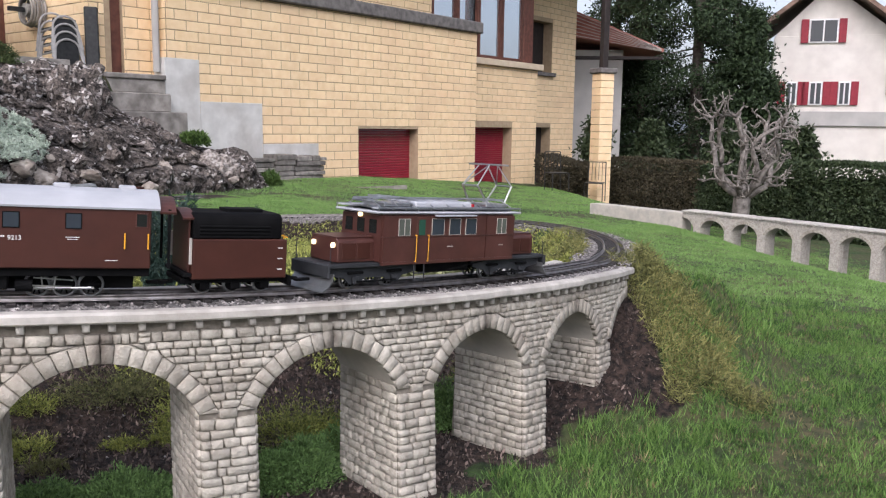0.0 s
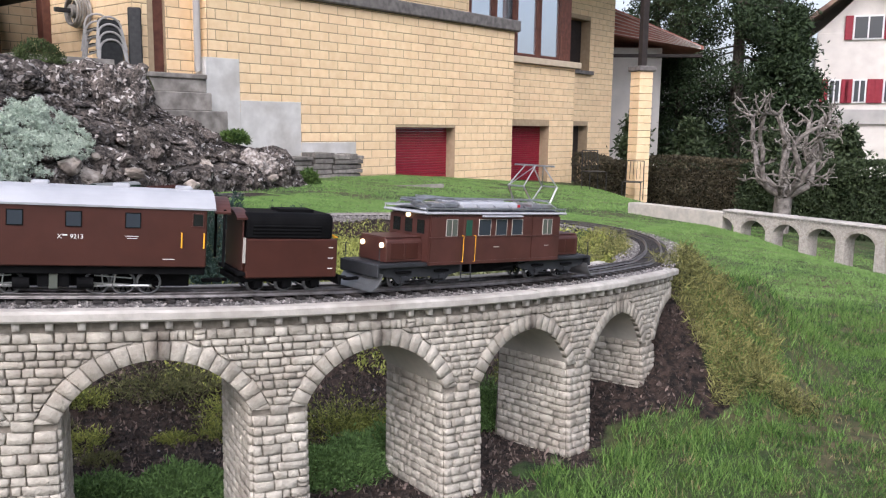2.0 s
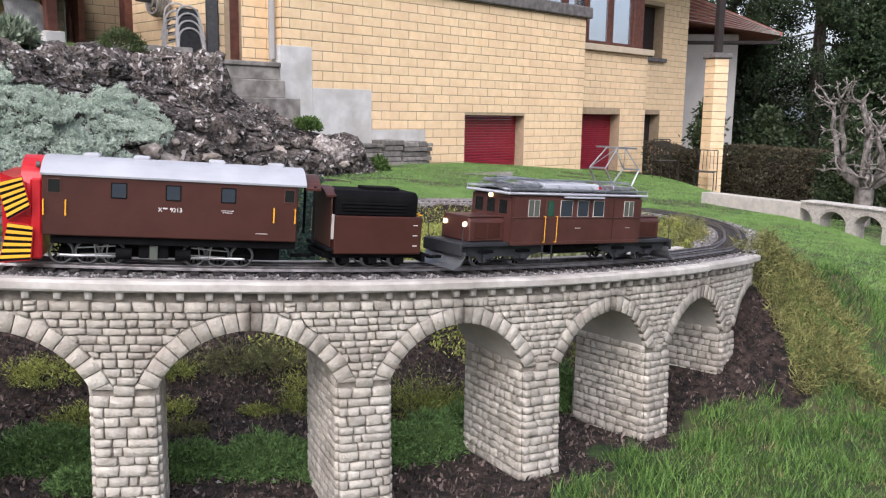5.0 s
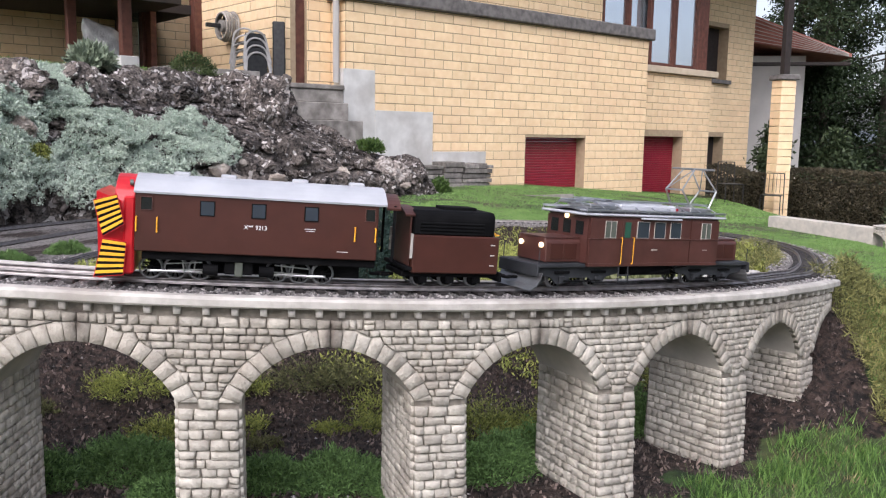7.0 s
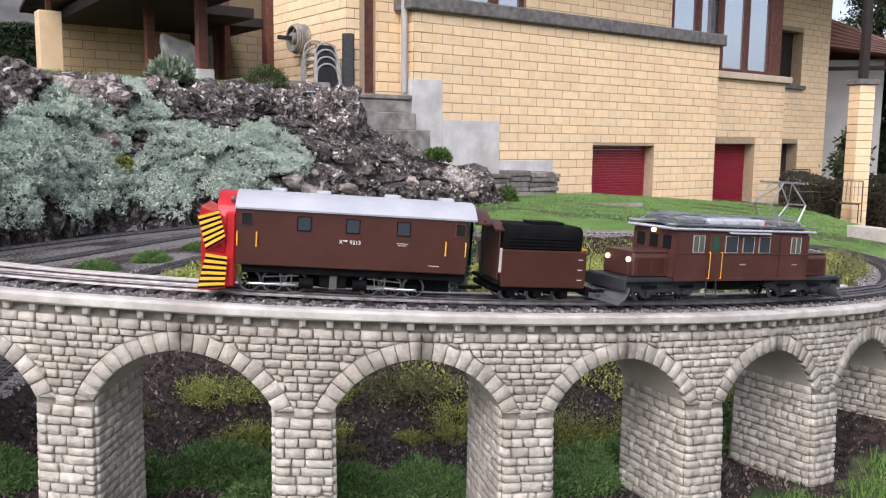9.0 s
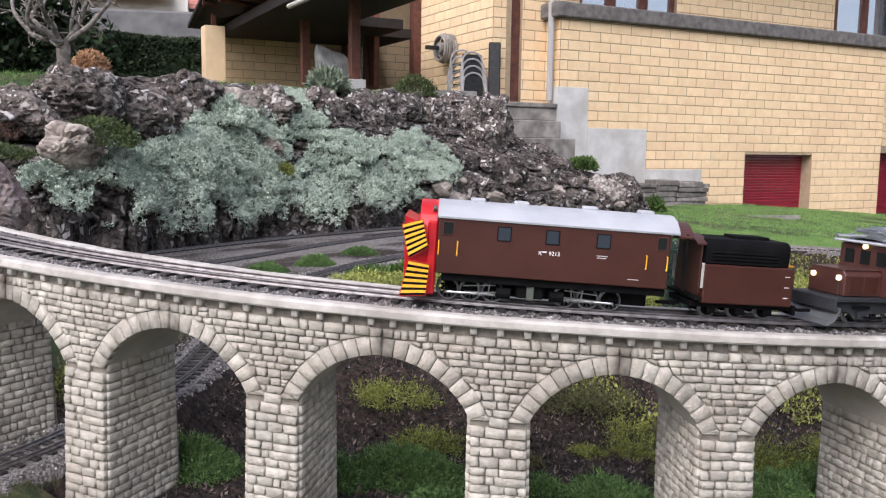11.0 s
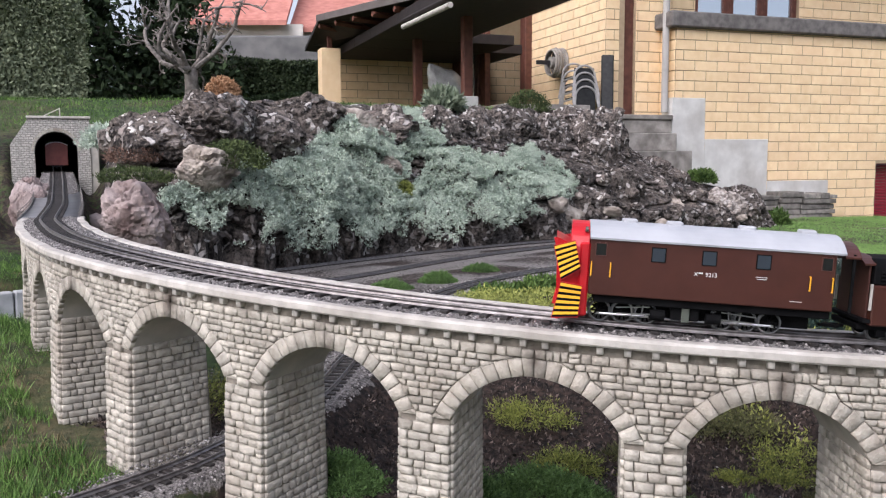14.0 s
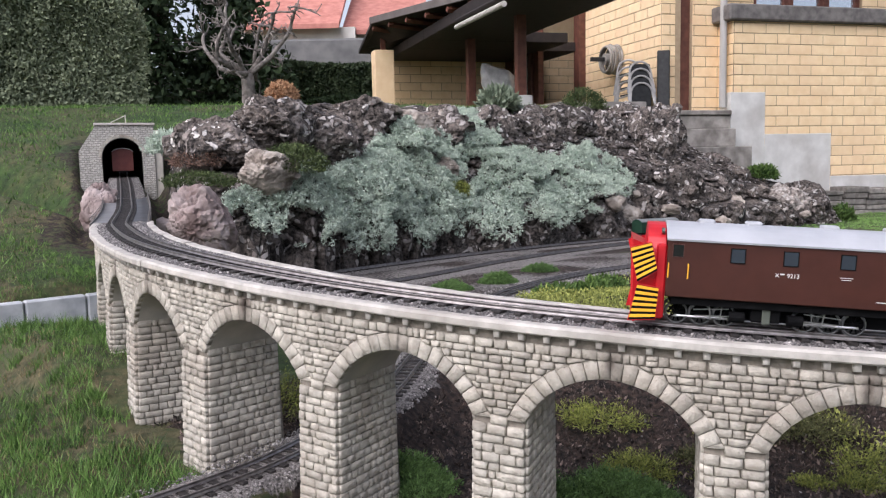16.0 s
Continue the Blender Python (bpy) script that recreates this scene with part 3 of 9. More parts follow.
def viaduct_section(drop):
    global STEP_Z
    keep_drop, STEP_Z = STEP_Z, drop
    rnd_state = random.getstate()
    random.seed(11)
    sec = thing("viaduct_section", Matrix.Identity(4), "cream cast-stone viaduct section with rough-hewn blocks and half arches", "model viaduct", "sections of the curved viaduct")
    half = MOD_L / 2
    # core: pier, spandrels and soffit
    cols = [-half + 0.0004, *np.linspace(-half + 0.012, -PIER, 12), *np.linspace(PIER, half - 0.012, 12), half - 0.0004]
    bm = bmesh.new()
    prev = None
    r0, r1 = R_IN + 0.012, R_FACE

    def low(s):
        return arch_z(half - abs(s))
    for a, b in zip(cols, cols[1:]):
        pier = abs(a + PIER) < 1e-6 and abs(b - PIER) < 1e-6
        za, zb = (SPRING, SPRING) if pier else (low(a), low(b))
        p = [bend(a, r1, za), bend(b, r1, zb), bend(b, r1, 0), bend(a, r1, 0), bend(a, r0, za), bend(b, r0, zb), bend(b, r0, 0), bend(a, r0, 0)]
        v = [bm.verts.new(q) for q in p]
        for f in ((0, 1, 2, 3), (5, 4, 7, 6), (4, 5, 1, 0), (3, 2, 6, 7)):
            bm.faces.new([v[i] for i in f])
    # pier shaft with battered faces
    zs = np.linspace(SPRING, PIER_FOOT, 6)
    rings = []
    for z in zs:
        e = lean(z)
        rings.append([bm.verts.new(bend(s, r, z)) for s, r in ((-PIER - e * 0.2, r0 - e), (PIER + e * 0.2, r0 - e), (PIER + e * 0.2, r1 + e), (-PIER - e * 0.2, r1 + e))])
    for up, dn in zip(rings, rings[1:]):
        for i in range(4):
            bm.faces.new((up[i], up[(i + 1) % 4], dn[(i + 1) % 4], dn[i]))
    bmesh.ops.remove_doubles(bm, verts=bm.verts[:], dist=1e-5)
    bmesh.ops.recalc_face_normals(bm, faces=bm.faces[:])
    core = part("core", bm, M_MORTAR, sec, "grey mortar core of the pier and spandrels")
    # smooth soffit shells
    for sign in (-1, 1):
        v, f = [], []
        ss = np.linspace(PIER, half - 0.001, 14)
        for s in ss:
            z = low(s) - 0.0012
            v += [bend(sign * s, r0 - 0.001, z), bend(sign * s, r1 + 0.002, z)]
        for i in range(len(ss) - 1):
            f.append((2 * i, 2 * i + 1, 2 * i + 3, 2 * i + 2))
        obj("soffit", v, f, M_SOFFIT, sec, "smooth grey plastered arch soffit", smooth=True)
    # ring stones
    for sign in (-1, 1):
        a_end = math.acos((SPRING - ARC_Z) / ARC_R)
        n = 9
        for i in range(n):
            t0, t1 = a_end * i / n + 0.0025, a_end * (i + 1) / n - 0.0025
            if i == 0:
                t0 = 0.022
            jut = random.uniform(-0.0008, 0.0022)
            q = []
            for t, rr in ((t0, ARC_R - 0.001), (t1, ARC_R - 0.001), (t1, ARC_R + RING + jut), (t0, ARC_R + RING + jut)):
                q.append((sign * (half - rr * math.sin(t)), ARC_Z + rr * math.cos(t)))
            if sign > 0:
                q = q[::-1]
            block(q, R_FACE - 0.004, R_FACE + 0.0070, "voussoir", sec, M_STONE, inset=0.0016)
        # springer: the wedge between the ring's foot and the level course
        s_o, z_o = half - (ARC_R + RING) * math.sin(a_end), ARC_Z + (ARC_R + RING) * math.cos(a_end)
        s_c = half - math.sqrt((ARC_R + RING) ** 2 - (SPRING - ARC_Z) ** 2)
        tri = [(sign * (PIER - 0.001), SPRING + 0.0008), (sign * s_o, z_o - 0.001), (sign * (s_c - 0.002), SPRING + 0.0008)]
        block(tri if sign < 0 else tri[::-1], R_FACE - 0.004, R_FACE + 0.0058, "stone", sec, M_STONE)
    # coursed stones of spandrel and pier face
    z = -0.017
    while z > PIER_FOOT + 0.004:
        h = random.choice((0.0110, 0.0125, 0.0140, 0.0160)) if z > SPRING else random.choice((0.0140, 0.0155, 0.0175))
        lo, hi = z - h, z
        g = 0.0007

        def edge(zz):
            """Free half-length of the course at a height."""
            if zz <= SPRING:
                return PIER + lean(zz) * 0.2
            rr = ARC_R + RING + 0.0006
            d2 = rr * rr - (zz - ARC_Z) ** 2
            return half - 0.0034 if d2 <= 0 else half - math.sqrt(d2)
        top_e, bot_e = edge(hi - g), edge(lo + g)
        if hi > SPRING > lo + 0.002:
            bot_e = min(bot_e, top_e)
        e_mid = max(min(top_e, bot_e), 0.012)
        pieces = row_stones(-max(top_e, bot_e), max(top_e, bot_e), lo, hi, 0.0195 if z > SPRING else 0.0235)
        for s0, s1 in pieces:
            def fit(s, e):
                return max(-e, min(e, s))
            quad = [(fit(s0 + g, bot_e), lo + g), (fit(s1 - g, bot_e), lo + g), (fit(s1 - g, top_e), hi - g), (fit(s0 + g, top_e), hi - g)]
            wb, wt = quad[1][0] - quad[0][0], quad[2][0] - quad[3][0]
            if max(wb, wt) < 0.0032:
                continue
            if wb < 0.002:
                quad = [quad[0], quad[2], quad[3]]
            elif wt < 0.002:
                quad = quad[:3]
            quad = [(a + random.uniform(-0.0012, 0.0012), b + random.uniform(-0.0010, 0.0010)) for a, b in quad]
            halves = [quad]
            if len(quad) == 4 and h > 0.0135 and random.random() < 0.08:      # two thin stones in one course
                f = random.uniform(0.4, 0.6)
                l, r = [tuple(np.array(quad[i]) + (np.array(quad[j]) - np.array(quad[i])) * f) for i, j in ((0, 3), (1, 2))]
                halves = [[quad[0], quad[1], (r[0], r[1] - g), (l[0], l[1] - g)], [(l[0], l[1] + g), (r[0], r[1] + g), quad[2], quad[3]]]
            for q in halves:
                block(q, R_FACE - 0.004, R_FACE + random.uniform(0.0050, 0.0080), "stone", sec, M_STONE, inset=0.0022)
        if lo < SPRING + 0.004:
            for sign in (-1, 1):
                rows = row_stones(R_IN + 0.012, R_FACE + lean(z), lo, hi, 0.0235)
                for ra, rb in rows:
                    side_block([(ra + g, lo + g), (rb - g, lo + g), (rb - g, hi - g), (ra + g, hi - g)], sign * (PIER + lean(z) * 0.2), sign, sec)
        z = lo
    # coping slab, inner edge, corbels
    for r_a, r_b, name, drop_s in ((2.170, R_OUT + 0.004, "coping_slab", 0.005), (R_IN - 0.004, 2.006, "inner_coping_slab", 0.005)):
        bm = bmesh.new()
        ss = np.linspace(-half + 0.0014, half - 0.0014, 9) + drop_s
        sect = [(r_a, 0.0), (r_b - 0.003, 0.0), (r_b, 0.003), (r_b, 0.0125), (r_b - 0.004, 0.0165), (r_a + 0.002, 0.0165), (r_a, 0.0145)]
        rings = [[bm.verts.new(bend(s, r, zz + random.uniform(-0.0005, 0.0005))) for r, zz in sect] for s in ss]
        for p, q in zip(rings, rings[1:]):
            for i in range(len(sect)):
                bm.faces.new((p[i], p[(i + 1) % len(sect)], q[(i + 1) % len(sect)], q[i]))
        bm.faces.new(rings[0][::-1])
        bm.faces.new(rings[-1])
        bmesh.ops.recalc_face_normals(bm, faces=bm.faces[:])
        part(name, bm, M_COPING, sec, "pale weathered coping slab")
    for i in range(9):
        s = -half + MOD_L * (i + 0.5) / 9
        q = [(s - 0.0052, -0.0135), (s + 0.0052, -0.0135), (s + 0.0056, -0.0005), (s - 0.0056, -0.0005)]
        block(q, R_FACE - 0.003, R_FACE + 0.011, "corbel", sec, M_COPING, inset=0.0014)
    # ballast bed between the copings
    bm = bmesh.new()
    ss = np.linspace(-half, half, 13)
    prof = [(2.004, 0.0135), (2.03, 0.0152), (2.05, 0.0148), (2.095, 0.0146), (2.14, 0.0148), (2.16, 0.0150), (2.172, 0.0135)]
    rings = [[bm.verts.new(bend(s, r, zz)) for r, zz in prof] for s in ss]
    for p, q in zip(rings, rings[1:]):
        for i in range(len(prof) - 1):
            bm.faces.new((p[i], q[i], q[i + 1], p[i + 1]))
    part("ballast_bed", bm, M_BALLAST_BED, sec, "grey gravel ballast bed")
    random.setstate(rnd_state)
    STEP_Z = keep_drop
    return sec


JOINTS = (258.30, 268.00, 277.50, 287.05, 296.72, 306.22, 315.35, 324.00, 332.70)      # degrees round the curve


def section_pose(k):
    a = (JOINTS[k] + JOINTS[k + 1]) / 2
    return pose(CX + R_OUT * math.cos(radians(a)), CY + R_OUT * math.sin(radians(a)), arc_z(a), 0, 0, a) @ Matrix.Diagonal((1, (JOINTS[k + 1] - JOINTS[k]) / STEP_A, 1, 1))


first = viaduct_section(STEP_Z)
first.matrix_world = section_pose(0)
for k in range(1, 8):
    copy_thing(first, section_pose(k))
level = viaduct_section(0.0)
edge_line = spline([on_arc(R_OUT, JOINTS[0])] + [on_arc(r - 0.004, a) for a, r in END_CURVE[::-1]], 0.004)
joint = 0
for k in range(4):
    ahead = np.linalg.norm(edge_line - edge_line[joint], axis=1)
    nxt = joint + int(np.argmin(np.abs(ahead[joint:] - MOD_L * 0.9995)))
    p0, p1 = Vector(edge_line[nxt]), Vector(edge_line[joint])
    d = (p1 - p0).normalized()
    out = Vector((d.y, -d.x, 0))
    at = (p0 + p1) / 2 + out * R_OUT * (1 - math.cos(MOD_L / 2 / R_OUT))
    m = pose(at.x, at.y, arc_z(230), 0, 0, math.degrees(math.atan2(out.y, out.x)))
    if k:
        copy_thing(level, m)
    else:
        level.matrix_world = m
    joint = nxt

# ---- track ----


def frames_along(line):
    t = np.gradient(line, axis=0)
    t /= np.linalg.norm(t, axis=1)[:, None]
    side = np.stack([-t[:, 1], t[:, 0], 0 * t[:, 0]], 1)
    side /= np.linalg.norm(side, axis=1)[:, None]
    return t, side


def sweep(line, profile, name, mat, parent, offset=0.0, lift=0.0, label=""):
    """A section (across, up) drawn along a line."""
    t, side = frames_along(line)
    k = len(profile)
    v = []
    for p, s in zip(line, side):
        for a, u in profile:
            v.append(p + s * (offset + a) + (0, 0, lift + u))
    i = np.arange(len(line) - 1)
    quads = []
    for j in range(k):
        quads.append(np.stack([i * k + j, i * k + (j + 1) % k, (i + 1) * k + (j + 1) % k, (i + 1) * k + j], 1))
    ob = big_mesh(name, np.array(v), np.concatenate(quads), mat, parent)
    if label:
        tagged(ob, label)
    return ob


RAIL = [(-0.004, 0.0), (0.004, 0.0), (0.0035, 0.0012), (0.0009, 0.0022), (0.0009, 0.006), (0.0017, 0.0066), (0.0017, 0.0082), (-0.0017, 0.0082), (-0.0017, 0.0066), (-0.0009, 0.006), (-0.0009, 0.0022), (-0.0035, 0.0012)]
TIE_BM = box_bm(-0.0068, 0.0068, -0.0435, 0.0435, 0.0, 0.0065, 0.0014)
TIE_MESH = bpy.data.meshes.new("sleeper")
TIE_BM.to_mesh(TIE_MESH)
TIE_BM.free()
TIE_MESH.materials.append(M_TIE)


def even(line, gap):
    d = np.r_[0, np.cumsum(np.linalg.norm(np.diff(line, axis=0), axis=1))]
    s = np.arange(gap / 2, d[-1], gap)
    return np.stack([np.interp(s, d, line[:, i]) for i in range(3)], 1)


def track(line, label, gap=0.0335, joined=False):
    base = line[len(line) // 2]
    tr = thing("track", Matrix.Translation(Vector(base)), label, "railway track")
    local = line - base
    for side in (-1, 1):
        sweep(local, RAIL, "rail", M_RAIL, tr, side * 0.0235, 0.0062, "worn brass rail")
    pts = even(local, gap)
    t, _ = frames_along(pts)
    if joined:
        vs, fs, k = [], [], 0
        box = np.array([v.co[:] for v in TIE_MESH.vertices])
        faces = [[i for i in q.vertices] for q in TIE_MESH.polygons]
        for p, d in zip(pts, t):
            a = math.atan2(d[1], d[0])
            turn = np.array([[math.cos(a), -math.sin(a), 0], [math.sin(a), math.cos(a), 0], [0, 0, 1]])
            vs.append(box @ turn.T + p)
            fs += [[i + k for i in f] for f in faces]
            k += len(box)
        tagged(obj("sleepers", np.concatenate(vs), fs, M_TIE, tr), "dark sleepers", kind="stuff")
    else:
        for p, d in zip(pts, t):
            o = new("sleeper", TIE_MESH)
            o.parent = tr
            o.location, o.rotation_euler = p, (0, -math.asin(d[2]), math.atan2(d[1], d[0]))
    return tr


cut1 = np.argmin(np.hypot(LINE_UP[:, 0] - 0.47, LINE_UP[:, 1] - 2.32))
cut0 = np.argmin(np.hypot(LINE_UP[:, 0] + 3.10, LINE_UP[:, 1] - 1.72))
cutp = len(APPROACH) - 1
track(LINE_UP[: cutp + 1], "narrow model track on grey ballast to the tunnel mouth")
track(LINE_UP[cutp: cut0 + 1], "model track crossing a flat metal bridge")


def plate_bridge():
    line = LINE_UP[cutp - 1: cut0 + 2]
    base = line[len(line) // 2]
    t = thing("plate_bridge", Matrix.Translation(Vector(base)), "flat grey metal bridge with thin dark railings", "model bridge")
    local = line - base
    sweep(local, [(-0.098, -0.014), (0.098, -0.014), (0.098, -0.001), (-0.098, -0.001)], "deck", surface("grey_bridge_plate", (0.15, 0.155, 0.165), (0.22, 0.225, 0.24), 12, 0.45, 0.3, bump=0.1, stain=(0.12, 0.11, 0.10), stain_scale=9), t, label="grey metal deck plate")
    tt, side = frames_along(local)
    for s in (-1, 1):
        sweep(local, [(-0.003, -0.035), (0.003, -0.035), (0.003, 0.004), (-0.003, 0.004)], "girder", M_CAP, t, s * 0.101, label="grey edge girder")
        for lift in (0.014, 0.026):
            sweep(local, [(-0.0008, 0.0), (0.0008, 0.0), (0.0008, 0.0016), (-0.0008, 0.0016)], "railing", M_CAP, t, s * 0.101, lift, "thin dark rail")
        for i in range(0, len(local), 2):
            p = Vector(local[i] + side[i] * s * 0.101)
            part("rail_post", bar_bm(p, p + Vector((0, 0, 0.027)), 0.001, 4), M_CAP, t)


plate_bridge()
track(LINE_UP[cut0: cut1 + 1], "model track with dark sleepers on the viaduct deck")
track(LINE_UP[cut1:], "model track on a ballast bank round the planted loop")
track(YARD_A, "weathered siding track on dark gravel by the rocks", joined=True)
track(YARD_B, "weathered siding track on dark gravel by the lawn", joined=True)

# ---- the yellow brick house ----
TH = radians(51.36)
HOUSE_O = Vector((-3.841, 11.901, 0.0))
HOUSE = Matrix.Translation(HOUSE_O) @ Matrix.Rotation(TH, 4, "Z")   # x along the long wall, y into the house
COURSE, BRICK_L, JOINT = 0.1425, 0.3795, 0.011
house = thing("house", HOUSE, "yellow brick house with grey stone cap and red roller shutters", "house")
BRICK_CACHE = {}
M_BRICKS = surface("yellow_bricks", (0.76, 0.56, 0.33), (0.83, 0.64, 0.40), 8, 0.85, bump=0.3, island=0.045, stain=(0.72, 0.50, 0.31), stain_scale=1.5, stain_amount=0.4)


def brick_mesh(length, height):
    key = (round(length, 3), round(height, 3))
    if key not in BRICK_CACHE:
        b = box_bm(0, length, -0.006, 0.05, 0, height, 0.004)
        me = bpy.data.meshes.new("brick")
        b.to_mesh(me)
        b.free()
        me.materials.append(M_BRICK)
        BRICK_CACHE[key] = me
    return BRICK_CACHE[key]


def brick_wall(name, m, length, z0, z1, holes=(), thick=0.3, single=False, shift=0.15):
    """A wall along local x with its face at y=0; holes as (x0, x1, z0, z1). Bricks stand proud of the joint bed."""
    wall = new(name)
    wall.parent = house
    wall.matrix_basis = m
    # bed with real openings
    xs = sorted({0.0, length, *[h[i] for h in holes for i in (0, 1)]})
    zs = sorted({z0, z1, *[min(max(h[i], z0), z1) for h in holes for i in (2, 3)]})
    bm = bmesh.new()
    for xa, xb in zip(xs, xs[1:]):
        for za, zb in zip(zs, zs[1:]):
            if any(h[0] <= xa and xb <= h[1] and h[2] <= za and zb <= h[3] for h in holes):
                continue
            box_bm(xa, xb, 0.0, thick, za, zb, 0, bm)
    bmesh.ops.remove_doubles(bm, verts=bm.verts[:], dist=0.0005)
    part("joint_bed", bm, M_JOINT, wall)
    rows = []
    n0, n1 = math.floor(z0 / COURSE), math.ceil(z1 / COURSE)
    for n in range(n0, n1):
        za, zb = max(n * COURSE, z0), min((n + 1) * COURSE, z1)
        if zb - za < 0.02:
            continue
        x = -((n % 2) * 0.5 + shift) * BRICK_L
        while x < length:
            a, b = max(x, 0.0), min(x + BRICK_L, length)
            segs = [(a, b)]
            for h in holes:
                if zb > h[2] + 0.01 and za < h[3] - 0.01:
                    segs = [q for s in segs for q in ((s[0], min(s[1], h[0])), (max(s[0], h[1]), s[1])) if q[1] - q[0] > 0.02]
            rows += [(s0, s1, za, zb) for s0, s1 in segs if s1 - s0 > 0.03]
            x += BRICK_L
    apart = [q for q in rows if single and q[0] < 4.0 and q[2] > 0.4]
    v, f = [], []
    for s0, s1, za, zb in rows:
        if single and s0 < 4.0 and za > 0.4:
            continue
        a, b, c, d, e = s0 + JOINT / 2, s1 - JOINT / 2, za + JOINT / 2, zb - JOINT / 2, 0.004
        k, y = len(v), random.uniform(-0.009, -0.006)
        v += [(a, 0.02, c), (b, 0.02, c), (b, 0.02, d), (a, 0.02, d), (a, y + e, c), (b, y + e, c), (b, y + e, d), (a, y + e, d), (a + e, y, c + e), (b - e, y, c + e), (b - e, y, d - e), (a + e, y, d - e)]
        f += [(k + 8, k + 9, k + 10, k + 11)]
        for i in range(4):
            j = (i + 1) % 4
            f += [(k + i, k + j, k + 4 + j, k + 4 + i), (k + 4 + i, k + 4 + j, k + 8 + j, k + 8 + i)]
    tagged(obj("bricks", v, f, M_BRICKS, wall), "yellow facing bricks", kind="stuff")
    for s0, s1, za, zb in apart:
        o = new("brick", brick_mesh(s1 - s0 - JOINT, zb - za - JOINT))
        o.parent = wall
        o.location = (s0 + JOINT / 2, random.uniform(-0.002, 0.002), za + JOINT / 2)
    return wall


def house_part(name, bm, mat, label="", parent=None):
    return part(name, bm, mat, parent or house, label)


def shutter_window(x0, x1, z0, z1, y, label):
    """A red roller shutter of slats, set back in its opening."""
    w = new("shutter")
    w.parent = house
    tagged(w, label)
    z = z0
    while z < z1:
        part("slat", prism_bm([(y, z + 0.002), (y - 0.008, z + 0.01), (y - 0.008, z + 0.035), (y, z + 0.045), (y + 0.02, z + 0.045), (y + 0.02, z + 0.002)], "x", x0, x1), M_SHUTTER, w)
        z += 0.047
    return w


brick_wall("main_wall", Matrix.Identity(4), 7.14, -0.9, 2.87, [(3.75, 5.34, -0.9, 0.955)], single=True)
shutter_window(3.75, 5.34, -0.2, 0.955, 0.22, "closed dark red roller shutter")
brick_wall("side_wall", Matrix.Translation((7.14, 0, 0)) @ Matrix.Rotation(radians(90), 4, "Z"), 0.8, -0.9, 2.87)
brick_wall("end_wall", Matrix.Translation((0, 0.9, 0)) @ Matrix.Rotation(radians(-90), 4, "Z"), 0.9, 0.5, 2.87)
house_part("stone_cap", box_bm(-0.13, 7.25, -0.09, 0.6, 2.872, 3.09, 0.02), M_CAP, "weathered grey stone cap")
# concrete plinth in steps
house_part("plinth", box_bm(-0.045, 0.515, -0.012, 0.25, -0.5, 1.90, 0.006), M_CONCRETE, "bare grey concrete plinth")
house_part("plinth", box_bm(0.515, 1.64, -0.011, 0.25, -0.5, 1.32, 0.006), M_CONCRETE, "bare grey concrete plinth")
house_part("plinth", box_bm(1.64, 2.80, -0.013, 0.25, -0.5, 0.705, 0.006), M_CONCRETE, "bare grey concrete plinth")
# second and third stretch
brick_wall("set_back_wall", Matrix.Translation((7.14, 0.5, 0)), 3.07, -1.0, 2.33, [(0.62, 2.06, -1.0, 1.01)])
shutter_window(7.76, 9.2, -0.8, 1.01, 0.75, "closed dark red roller shutter")
house_part("window_sill", box_bm(7.14, 10.33, 0.40, 0.9, 2.335, 2.47, 0.01), surface("sand_stone", (0.52, 0.42, 0.30), (0.6, 0.5, 0.37), 6, 0.9), "pale stone sill band")
brick_wall("set_back_side", Matrix.Translation((10.21, 0.5, 0)) @ Matrix.Rotation(radians(90), 4, "Z"), 1.2, -1.0, 2.33)
brick_wall("third_wall", Matrix.Translation((10.21, 1.7, 0)), 3.78, -1.2, 5.2, [(1.45, 2.55, 2.46, 3.75), (1.45, 2.58, -1.2, 1.03)])
# dark sheets in both openings put the recess shade into colour
house_part("window_recess", box_bm(11.6, 12.8, 1.98, 2.02, 2.4, 3.8), M_DARKWOOD_AND_SHADE, "recessed window filled by a dark sheet for its shade")
house_part("window_recess", box_bm(11.6, 12.8, 1.98, 2.02, -1.2, 1.1), M_DARKWOOD_AND_SHADE, "recessed door filled by a dark sheet for its shade")
house_part("window_sill", box_bm(11.6, 12.86, 1.60, 1.95, 2.36, 2.455, 0.008), M_CAP, "grey window sill")
brick_wall("third_side", Matrix.Translation((13.99, 1.7, 0)) @ Matrix.Rotation(radians(90), 4, "Z"), 5.0, -1.2, 5.2)
# upper storey above the cap
brick_wall("upper_wall", Matrix.Translation((0.3, 0.75, 0)), 4.2, 2.9, 5.2, [(0.55, 2.5, 3.05, 5.0)])
brick_wall("upper_wall", Matrix.Translation((4.5, 0.75, 0)), 2.1, 2.9, 5.2)


